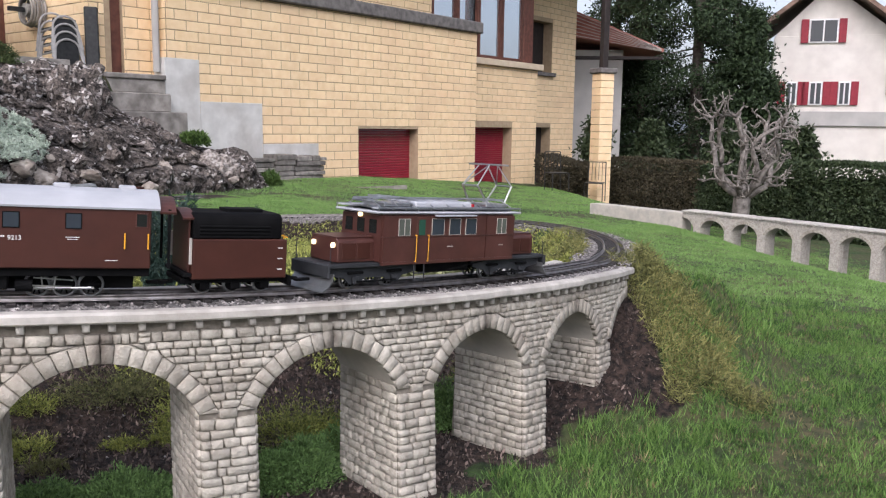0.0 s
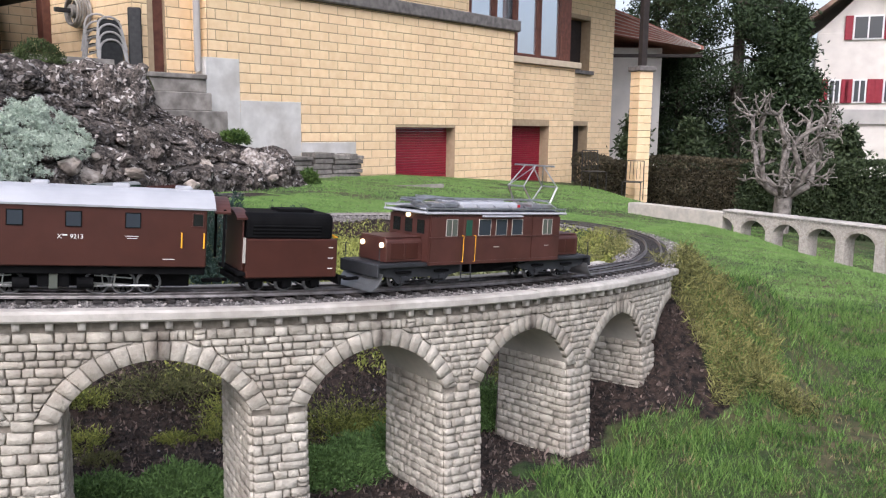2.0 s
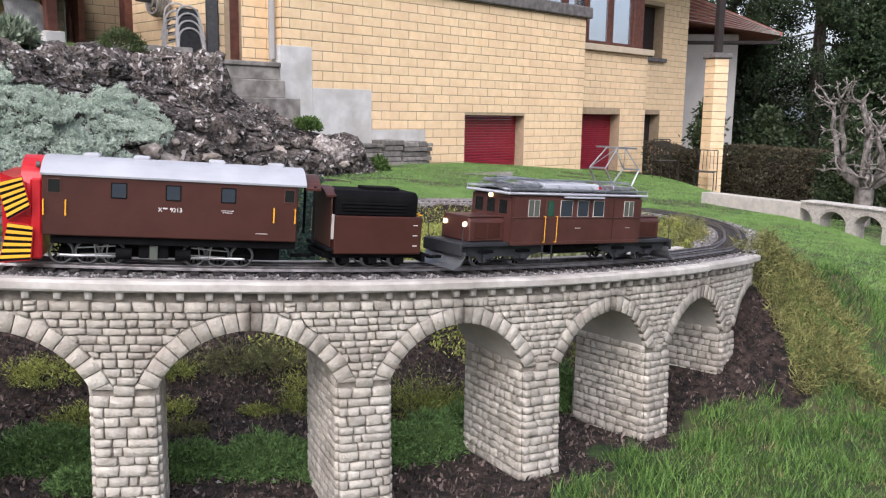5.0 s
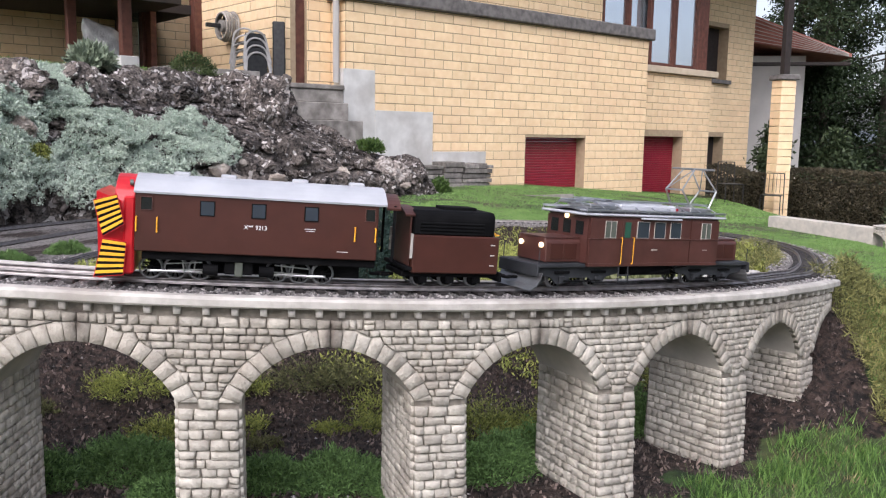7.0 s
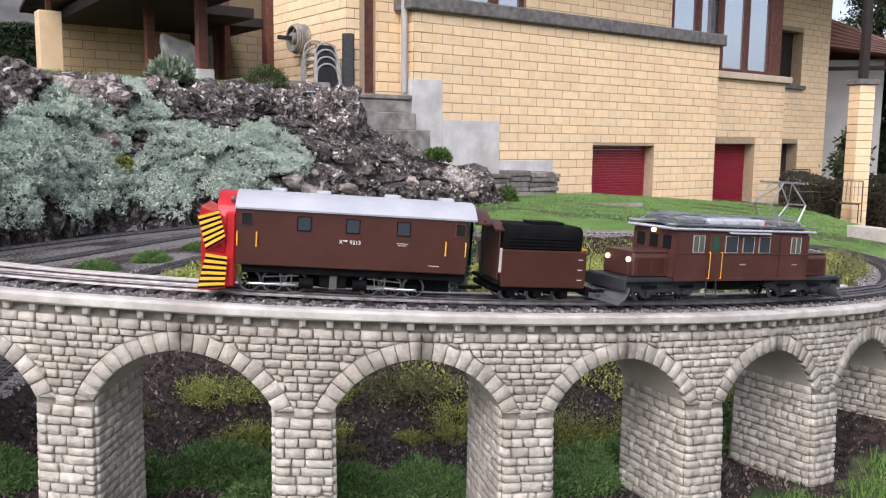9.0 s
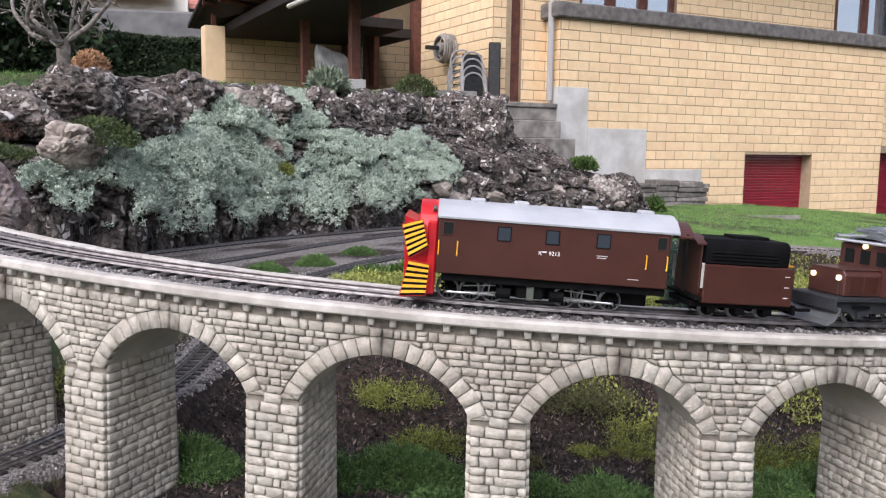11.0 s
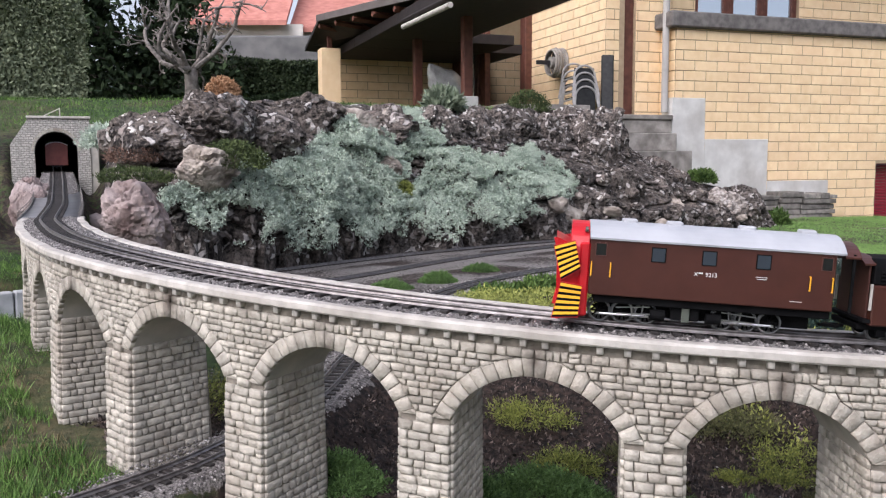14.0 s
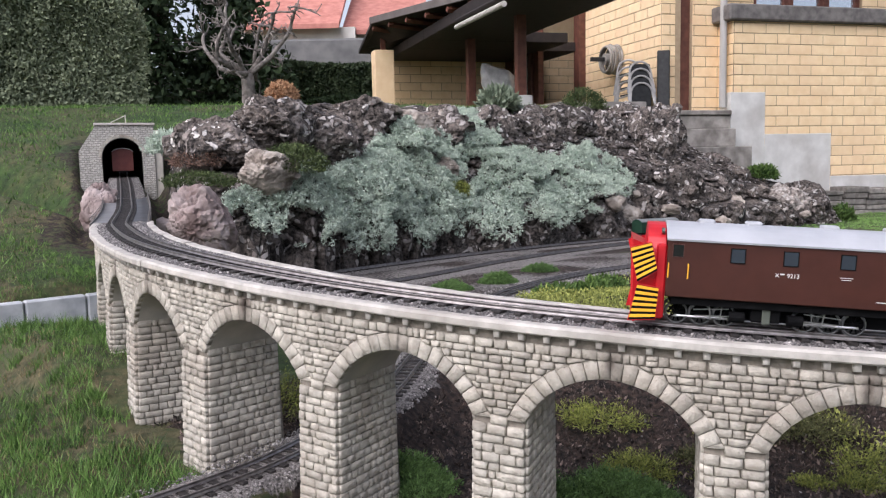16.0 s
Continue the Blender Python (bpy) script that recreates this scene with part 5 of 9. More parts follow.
def tunnel_mound():
    """The grassy earth over the bore, from the portal back into the slope."""
    m = pose(-5.093, 3.072, 0.93, 0, 0, 56)
    rows = []
    ys = np.linspace(0.10, 1.6, 26)
    for y in ys:
        back = smooth01(0.2, 1.6, y)
        row = []
        for q in np.linspace(-1, 1, 21):
            z = -0.1 + (0.45 + 0.05 * back) * (1 - abs(q) ** 2.6) ** 0.5
            p = m @ Vector((0.03 + 0.27 * q, float(y), z))
            row.append((p.x, p.y, p.z + 0.012 * float(vnoise(p.x, p.y, 6, 81))))
        rows.append(row)
    v = np.array(rows).reshape(-1, 3)
    i = (np.arange(25)[:, None] * 21 + np.arange(20)[None]).ravel()
    ob = big_mesh("tunnel_mound", v, np.stack([i, i + 1, i + 22, i + 21], 1), M_LAWN, smooth=True)
    tagged(ob, "grassy earth mound over the tunnel", "mound", kind="structure")


tunnel()
tunnel_mound()


def kerb_slab(a, b, z0, z1, label):
    a, b = Vector(a), Vector(b)
    d = b - a
    t = thing("edging_slab", Matrix.Translation((a.x, a.y, z0)) @ Matrix.Rotation(math.atan2(d.y, d.x), 4, "Z"), label, "edging slab", "concrete edging slabs")
    part("slab", box_bm(0.003, d.length - 0.003, -0.025, 0.025, -0.12, z1 - z0, 0.006), surface("edging_concrete", (0.30, 0.31, 0.33), (0.52, 0.53, 0.55), 14, 0.85, bump=0.4, stain=(0.62, 0.62, 0.62), stain_scale=5, stain_amount=0.7), t)


SLABS = [(-3.86, 0.50), (-3.785, 0.79), (-3.71, 1.08), (-3.635, 1.36), (-3.575, 1.59), (-3.515, 1.82), (-3.455, 2.05)]
for a, b in zip(SLABS, SLABS[1:]):
    kerb_slab((*a, 0), (*b, 0), 0.36, 0.505, "grey weathered concrete edging slab at the foot of the slope")

# ---- terrace, steps and porch ----


def hbox(name, x0, x1, y0, y1, z0, z1, mat, label, bev=0.008, parent=None):
    return house_part(name, box_bm(x0, x1, y0, y1, z0, z1, bev), mat, label, parent)


steps = thing("garden_steps", HOUSE, "three weathered concrete block steps up to the terrace", "steps")
part("top_slab", box_bm(-2.2, -0.055, -0.06, 0.34, 1.585, 1.65, 0.01), M_OLDCONC, steps, "grey slab edge of the terrace")
part("step", box_bm(-1.75, -0.055, -0.03, 0.3, 1.40, 1.583, 0.012), M_OLDCONC, steps)
part("step", box_bm(-1.75, -0.055, -0.16, 0.25, 1.15, 1.398, 0.012), M_OLDCONC, steps)
part("step", box_bm(-1.65, 0.02, -0.42, -0.02, 0.80, 1.148, 0.012), M_OLDCONC, steps)

bm = box_bm(-9.0, -0.05, 0.34, 8.0, 1.30, 1.60, 0.0)
box_bm(-9.0, -2.3, -1.2, 0.34, 1.25, 1.585, 0.0, bm)
terrace = part("terrace_floor", bm, M_OLDCONC, None)
terrace.matrix_world = HOUSE
tagged(terrace, "grey paved terrace in front of the porch", "terrace", kind="structure")

# porch: brown posts, dark roof, brick back wall
hbox("porch_post", -1.05, -0.88, 2.72, 2.92, 1.6, 5.2, M_WOOD, "brown timber porch post")
hbox("porch_post", -3.33, -3.21, -0.36, -0.24, 1.82, 5.2, M_WOOD, "brown timber porch post")
hbox("post_base", -3.38, -3.16, -0.42, -0.18, 1.58, 1.82, M_CONCRETE, "pale stone post base")
hbox("porch_post", -3.31, -3.19, 1.68, 1.80, 1.6, 3.6, M_WOOD, "brown timber porch post")
hbox("porch_pillar", -4.33, -4.01, 3.42, 3.72, 1.5, 2.85, M_BRICK, "yellow brick pillar")
hbox("pillar_post", -4.20, -4.12, 3.54, 3.62, 2.85, 3.35, M_WOOD, "short timber post on the pillar")
brick_wall("porch_back_wall", Matrix.Translation((-4.0, 4.45, 0)), 4.9, 1.4, 2.95)
hbox("porch_inner_wall", -1.9, 0.2, 4.7, 4.9, 1.5, 5.2, M_BRICK, "shaded brick wall of the porch")
# slabs coloured near-black for the shade under balcony and porch
hbox("balcony_floor", -3.92, -2.55, -1.75, 1.9, 2.80, 2.95, M_DARKWOOD_AND_SHADE, "boarded underside of the balcony, its shade put into the colour")
hbox("porch_ceiling", -3.92, -1.62, 1.9, 2.85, 2.80, 2.95, M_DARKWOOD_AND_SHADE, "boarded porch ceiling, its shade put into the colour")
hbox("porch_ceiling", -3.92, -1.02, 2.85, 4.5, 2.80, 2.95, M_DARKWOOD_AND_SHADE, "boarded porch ceiling, its shade put into the colour")
ROOF_EDGE = [(-3.86, -0.25, 2.995), (-4.41, 3.2, 3.22), (-4.42, 4.35, 2.90), (-2.5, 4.7, 2.92), (-2.5, -0.25, 3.05)]


def slab_bm(outline, thick):
    """A flat, slightly folded board from an outline of points."""
    b = bmesh.new()
    lo, hi = [b.verts.new(q) for q in outline], [b.verts.new((q[0], q[1], q[2] + thick)) for q in outline]
    b.faces.new(lo)
    b.faces.new(hi)
    k = len(outline)
    for i in range(k):
        b.faces.new((lo[i], lo[(i + 1) % k], hi[(i + 1) % k], hi[i]))
    bmesh.ops.recalc_face_normals(b, faces=b.faces[:])
    return b


house_part("porch_roof", slab_bm(ROOF_EDGE, 0.06), M_DARKWOOD_AND_SHADE, "dark brown sloping porch roof")
verge = [ROOF_EDGE[0], ROOF_EDGE[1], (-4.45, 3.2, 3.22), (-3.90, -0.25, 2.995)]
house_part("fascia", slab_bm(verge, 0.10), surface("grey_fascia", (0.10, 0.085, 0.078), (0.14, 0.12, 0.11), 4, 0.7), "grey-brown verge board")
for k in range(5):
    y = 0.4 + 0.7 * k
    house_part("rafter", bar_bm((-4.0 - 0.10 * k, y, 2.97 + 0.045 * k), (-2.6, y + 0.3, 2.98), 0.04, 4), M_WOOD, "dark rafter under the porch roof")
house_part("awning", bar_bm((-4.0, -0.0, 2.686), (-4.0, -1.70, 2.666), 0.032, 12), M_COPING, "rolled white awning tube")
house_part("awning_bar", bar_bm((-4.0, -0.0, 2.76), (-4.0, -1.70, 2.745), 0.028, 8), M_DARKWOOD_AND_SHADE, "dark awning rail")
# balcony boards above the awning
for i in range(9):
    hbox("balcony_board", -3.9 + 0.005 * i, -3.87 + 0.005 * i, -1.3 + 0.145 * i, -1.18 + 0.145 * i, 2.96, 3.9, M_WOOD, "brown balcony board")
hbox("porch_door", -1.75, -1.70, 3.1, 3.9, 1.6, 3.5, M_WOOD, "brown glazed porch door")
hbox("door_pane", -1.78, -1.755, 3.2, 3.5, 1.75, 3.4, M_PANE, "glass door pane")
hbox("door_pane", -1.78, -1.755, 3.56, 3.82, 1.75, 3.4, M_PANE, "glass door pane")
hbox("porch_back_timber", -1.70, -1.60, 2.9, 4.7, 1.6, 5.2, M_WOOD, "brown timber partition")
hbox("planter_edge", -3.0, -1.9, -0.98, -0.86, 1.55, 1.70, M_OLDCONC, "grey low planter wall")
hbox("planter_edge", -3.05, -2.95, -0.98, 0.4, 1.55, 1.70, M_OLDCONC, "grey low planter wall")


def white_bag():
    b = thing("garden_bag", HOUSE @ Matrix.Translation((-3.0, 1.1, 1.6)), "pale translucent plastic sack with a tied top", "sack")
    bm = bmesh.new()
    bmesh.ops.create_icosphere(bm, subdivisions=4, radius=1.0)
    for v in bm.verts:
        d = v.co.copy()
        v.co = Vector((d.x * 0.24, d.y * 0.20, 0.30 + d.z * 0.32 * (1.25 if d.z > 0 else 1.0)))
        horn = max(0.0, d.dot(Vector((-0.75, 0, 0.66)))) ** 9      # gathered corner
        v.co += Vector((-0.14, 0.0, 0.20)) * horn
        v.co += Vector((0.04 * noise.noise(v.co * 7), 0.04 * noise.noise(v.co * 7 + Vector((3, 1, 2))), 0.03 * noise.noise(v.co * 5)))
    part("sack", bm, surface("milky_plastic", (0.20, 0.20, 0.20), (0.36, 0.36, 0.355), 9, 0.4, bump=0.5, bump_dist=0.02), b, smooth=True)


white_bag()


def hoop_bm(y0, y1, foot, top, height, r=0.0145):
    """A bent tube: two splayed legs joined by a round arch."""
    path = [(-foot, y0, 0.0), (-top, y1 * 0.9 + y0 * 0.1, height - 0.14)]
    path += [(-top * math.cos(a), y1, height - 0.14 + 0.14 * math.sin(a)) for a in np.linspace(0.25, math.pi - 0.25, 9)]
    path += [(top, y1 * 0.9 + y0 * 0.1, height - 0.14), (foot, y0, 0.0)]
    bm = bmesh.new()
    for a, c in zip(path, path[1:]):
        bar_bm(a, c, r, 7, bm)
    return bm


def stacked_chair(i):
    """A tubular garden chair with hooped legs and dark webbing."""
    c = thing("garden_chair", HOUSE @ pose(-1.24 + 0.004 * i, 0.32 + 0.022 * i, 1.62 + 0.098 * i, 0, 0, -6), "stacked garden chair of pale tube with dark slats", "garden chair", "stack of garden chairs")
    part("front_hoop", hoop_bm(-0.06, 0.0, 0.20, 0.155, 0.43), M_TUBE, c, "pale bent tube")
    part("rear_hoop", hoop_bm(0.46, 0.40, 0.20, 0.165, 0.50), M_TUBE, c, "pale bent tube")
    for sx in (-0.16, 0.16):
        part("side_rail", bar_bm((sx, 0.0, 0.27), (sx, 0.40, 0.25), 0.014), M_TUBE, c, "pale tube")
    for k in range(5):
        part("slat", box_bm(-0.155, 0.155, 0.01 + 0.080 * k, 0.078 + 0.080 * k, 0.272, 0.292, 0.004), M_BLACK, c, "dark seat slat")
    part("backrest", box_bm(-0.15, 0.15, 0.004, 0.024, 0.10, 0.40, 0.01), M_BLACK, c, "dark woven backrest")
    return c


M_TUBE = surface("white_tube", (0.30, 0.29, 0.28), (0.42, 0.40, 0.385), 20, 0.4, bump=0.05)
M_BLACK = surface("black_plastic", (0.012, 0.012, 0.013), (0.03, 0.03, 0.03), 20, 0.5, bump=0.1)
for i in range(4):
    stacked_chair(i)
hr = thing("hose_reel", HOUSE @ pose(-1.06, 1.60, 2.52, 90, 0, 90), "grey wall reel wound with garden hose", "hose reel")
for k in range(6):
    bm = bmesh.new()
    rings = []
    R = 0.19 + 0.012 * (k % 3)
    for a in np.linspace(0, 2 * math.pi, 28, endpoint=False):
        c0 = Vector((R * math.cos(a), R * math.sin(a), 0.035 * k - 0.08))
        u = Vector((math.cos(a), math.sin(a), 0))
        rings.append([bm.verts.new(c0 + 0.018 * (u * math.cos(b) + Vector((0, 0, 1)) * math.sin(b))) for b in np.linspace(0, 2 * math.pi, 7, endpoint=False)])
    for p, q in zip(rings, rings[1:] + rings[:1]):
        for j in range(7):
            bm.faces.new((p[j], p[(j + 1) % 7], q[(j + 1) % 7], q[j]))
    part("hose_coil", bm, M_OLDCONC, hr, "grey hose coil", smooth=True)
part("hub", cyl_bm(0.09, 0.09, 0.2, 16, Matrix.Translation((0, 0, -0.1))), M_OLDCONC, hr)
part("bracket", box_bm(-0.03, 0.03, -0.03, 0.03, -0.32, -0.1, 0.005), M_BLACK, hr)
mt = thing("folded_lounger", HOUSE @ pose(-0.96, 0.22, 1.65, -4, 0, -28), "dark folded lounger cushion leaning on the wall", "cushion")
part("cushion", box_bm(-0.085, 0.085, -0.025, 0.025, 0.0, 0.84, 0.015), M_BLACK, mt)

# slabs stacked at the plinth
M_PAVING = surface("paving_concrete", (0.13, 0.12, 0.108), (0.27, 0.25, 0.225), 14, 0.9, bump=0.6, stain=(0.09, 0.08, 0.07), stain_scale=6, stain_amount=0.6, vary=0.28)
random.seed(8)
for x0, wide, heights in ((1.12, 0.44, (0.075, 0.08, 0.07, 0.08, 0.06)), (1.58, 0.38, (0.085, 0.075, 0.09, 0.08, 0.09)), (1.98, 0.62, (0.08, 0.07, 0.08, 0.075)), (1.99, 0.30, (0, 0, 0, 0, 0.085)), (2.33, 0.16, (0, 0, 0, 0, 0.09)), (2.50, 0.13, (0, 0, 0, 0, 0.06))):
    z = 0.14
    for h in heights:
        step = h or 0.076
        if h:
            slab = thing("paving_slab", HOUSE @ pose(x0 + random.uniform(-0.02, 0.02), -0.40 + random.uniform(-0.03, 0.03), z, 0, 0, random.uniform(-3, 3)), "grey weathered concrete slab in a stack by the plinth", "paving slab", "stacked paving slabs")
            part("slab", box_bm(0, wide * random.uniform(0.93, 1.0), 0, 0.36, 0, h - 0.008, 0.008), M_PAVING, slab)
        z += step

edging = thing("lawn_edging", Matrix.Translation((-1.20, 11.16, 0.19)) @ Matrix.Rotation(math.atan2(0.57, 0.64), 4, "Z"), "thin pale concrete edging sunk in the lawn", "edging")
part("slab", box_bm(-0.6, 0.9, -0.02, 0.02, -0.05, 0.006, 0.004), M_OLDCONC, edging)

# ---- plants ----
rng = np.random.default_rng(7)


def leaf_quads(centers, length, width, up=0.4, out=None, aim=None):
    """A small pointed leaf (two triangles) at each centre; up pulls the leaves upright, out gives a direction to lean to."""
    n = len(centers)
    d = rng.normal(size=(n, 3))
    if out is not None:
        d += out * 1.2
    d[:, 2] += up * 3
    d /= np.linalg.norm(d, axis=1)[:, None]
    side = np.cross(d, rng.normal(size=(n, 3)))
    side /= np.linalg.norm(side, axis=1)[:, None] + 1e-9
    ln = (length * rng.uniform(0.6, 1.3, n))[:, None]
    wd = (width * rng.uniform(0.6, 1.3, n))[:, None]
    a, b = centers, centers + d * ln
    m = centers + d * ln * 0.45
    v = np.stack([a, m + side * wd / 2, b, m - side * wd / 2], 1).reshape(-1, 3)
    q = np.arange(n * 4).reshape(-1, 4)
    return v, q


def leaves(name, centers, length, width, mat, label="", category="", up=0.4, out=None, parent=None, kind="stuff"):
    v, q = leaf_quads(np.asarray(centers), length, width, up, out)
    ob = big_mesh(name, v, q, mat, parent)
    if not parent:
        tagged(ob, label, category, kind=kind)
    return ob


def blades(pts, height, width, bend_k=0.5):
    n = len(pts)
    a = rng.uniform(0, 2 * math.pi, n)
    h = (height * rng.uniform(0.5, 1.25, n))
    side = np.stack([np.cos(a), np.sin(a), 0 * a], 1) * (np.asarray(width) * rng.uniform(0.7, 1.3, n))[:, None] / 2
    b = rng.uniform(0, 2 * math.pi, n)
    leanv = np.stack([np.cos(b), np.sin(b), 0 * b], 1) * (h * bend_k * rng.uniform(0.2, 1.2, n))[:, None]
    top = pts + leanv + np.stack([0 * a, 0 * a, h], 1)
    v = np.stack([pts - side, pts + side, top], 1).reshape(-1, 3)
    return v, np.arange(n * 3).reshape(-1, 3)


def grass():
    near, far = ([], [], [0]), ([], [], [0])
    for x0, x1, y0, y1, n, h, w in ((-0.3, 2.1, 0.35, 3.1, 300000, 0.0135, 0.0021), (-3.8, -1.4, 0.1, 2.4, 200000, 0.0145, 0.0023), (-0.3, 3.0, 0.3, 3.8, 110000, 0.015, 0.0025), (0.35, 1.9, 1.7, 3.9, 90000, 0.016, 0.0028), (-4.8, -1.4, 0.0, 2.6, 80000, 0.017, 0.0027), (-0.5, 4.2, 3.2, 9.0, 260000, 0.013, 0.0062),
                                    (-3.0, 6.0, 8.0, 19.0, 190000, 0.016, 0.013), (-3.0, 0.5, 4.4, 8.5, 190000, 0.013, 0.0068), (-11.0, -3.6, 0.3, 11.0, 110000, 0.026, 0.008)):
        p = np.stack([rng.uniform(x0, x1, n), rng.uniform(y0, y1, n)], 1)
        soil, gravel = soil_mask(p[:, 0], p[:, 1])
        thin = 0.42 + 0.35 * vnoise(p[:, 0], p[:, 1], 2.1, 31) + 0.45 * vnoise(p[:, 0], p[:, 1], 9, 32) + 0.40 * vnoise(p[:, 0], p[:, 1], 24, 37)
        rr = np.hypot(p[:, 0] - CX, p[:, 1] - CY)
        keep = (soil < 0.35) & (gravel < 0.12) & (rng.uniform(0, 1, n) < np.where(y1 < 4.2, 0.10, 0.45) + 0.95 * thin)
        keep &= (rr > 2.22) | (p[:, 1] > 4.5) | (p[:, 0] < -2.3)
        # thin out towards the borders of each patch
        edge = np.minimum(np.minimum(p[:, 0] - x0, x1 - p[:, 0]) / (x1 - x0), np.minimum(p[:, 1] - y0, y1 - p[:, 1]) / (y1 - y0))
        keep &= rng.uniform(0, 1, n) < smooth01(0.0, 0.16, edge + 0.05 * vnoise(p[:, 0], p[:, 1], 3, 35)) + 0.04
        keep &= ~((p[:, 0] < -2.0) & (p[:, 1] > 2.2) & (p[:, 1] < 5.2) & (p[:, 0] > -4.4))
        p = p[keep]
        tall = 1 + 0.5 * np.clip(vnoise(p[:, 0], p[:, 1], 3.3, 33), 0, 1) + 0.5 * np.clip(vnoise(p[:, 0], p[:, 1], 11, 34), -0.6, 1) + (0.5 * smooth01(2.6, 2.25, np.hypot(p[:, 0] - CX, p[:, 1] - CY)) if y1 < 4 else 0)
        z = ground_z(p[:, 0], p[:, 1])
        v, q = blades(np.c_[p, z - 0.002], h * tall, w, 0.8)
        vs, qs, k = near if y1 < 4.2 or x1 < -3 else far
        vs.append(v)
        qs.append(q + k[0])
        k[0] += len(v)
    for (vs, qs, k), mat, lab in ((near, M_GRASS, "uneven damp green lawn grass"), (far, M_MOWN, "short mown pale green lawn grass")):
        ob = big_mesh("grass", np.concatenate(vs), np.concatenate(qs), mat, tris=True)
        tagged(ob, lab, "grass", kind="stuff")


grass()


def lawn_tufts():
    """Taller clumps of grass and dry stalks standing in the lawn."""
    for count, per, x0, x1, y0, y1, tall, mat, label in (
            (5200, 26, -0.2, 2.6, 0.4, 3.4, 0.027, M_GRASS, "taller tufts of green lawn grass"), (3400, 26, -4.6, -1.5, 0.15, 2.5, 0.029, M_GRASS, "taller tufts of green lawn grass"),
            (2600, 14, -0.2, 2.6, 0.4, 3.4, 0.015, M_STRAW, "dry straw-coloured stalks in the lawn"), (1500, 14, -4.6, -1.5, 0.15, 2.5, 0.016, M_STRAW, "dry straw-coloured stalks in the lawn")):
        cx, cy = rng.uniform(x0, x1, count), rng.uniform(y0, y1, count)
        rr = np.hypot(cx - CX, cy - CY)
        thick = 0.42 + 0.42 * smooth01(2.75, 2.28, rr) + 0.35 * vnoise(cx, cy, 2.7, 36)
        soil, gravel = soil_mask(cx, cy)
        ok = (soil < 0.45) & (gravel < 0.1) & (rr > 2.20) & (rng.uniform(0, 1, count) < thick)
        cx, cy, rr = cx[ok], cy[ok], rr[ok]
        m = len(cx)
        px, py = (np.repeat(c, per) + rng.normal(size=m * per) * 0.011 for c in (cx, cy))
        h = np.repeat(tall * rng.uniform(0.55, 1.15, m) * (1 + 0.35 * smooth01(2.7, 2.3, rr)), per)
        v, q = blades(np.c_[px, py, ground_z(px, py) - 0.002], h, 0.0026, 0.7)
        tagged(big_mesh("grass_tufts", v, q, mat, tris=True), label, "grass", kind="stuff")


M_STRAW = leaf_mat("straw_stalks", (0.14, 0.115, 0.05), (0.36, 0.30, 0.17), 0.7, 0.4)
lawn_tufts()


def ground_cover():
    n = 140000
    x, y = rng.uniform(-2.15, 0.55, n), rng.uniform(1.7, 4.6, n)
    r = np.hypot(x - CX, y - CY)
    d, _ = near_line(x, y, LOOP)
    dens = vnoise(x, y, 3.1, 41) + 0.6 * vnoise(x, y, 8, 42)
    keep = ((r < 1.62) | (y > 2.55)) & (d > 0.12) & (dens > -0.85) & ((y > 2.15) | (dens > 0.35))
    inside = ((x + 0.75) ** 2 / 1.33**2 + (y - 3.25) ** 2 / 1.36**2) < 1
    keep &= inside
    x, y, dens = x[keep], y[keep], dens[keep]
    z = ground_z(x, y) + rng.uniform(0, 1, len(x)) * (0.012 + 0.035 * np.clip(dens + 0.6, 0.1, 1.4))
    leaves("ground_cover", np.c_[x, y, z], 0.014, 0.0052, M_COVER, "low yellow-green creeping plants on dark mulch", "ground cover", up=0.35)


ground_cover()


M_JUNIPER = leaf_mat("juniper_needles", (0.020, 0.048, 0.014), (0.185, 0.31, 0.095), 0.65, 0.40)
M_HERB = leaf_mat("yellow_herb", (0.040, 0.055, 0.014), (0.33, 0.36, 0.085), 0.65, 0.40)
M_BROWNHERB = leaf_mat("olive_herb", (0.035, 0.042, 0.016), (0.17, 0.17, 0.07), 0.7, 0.40)


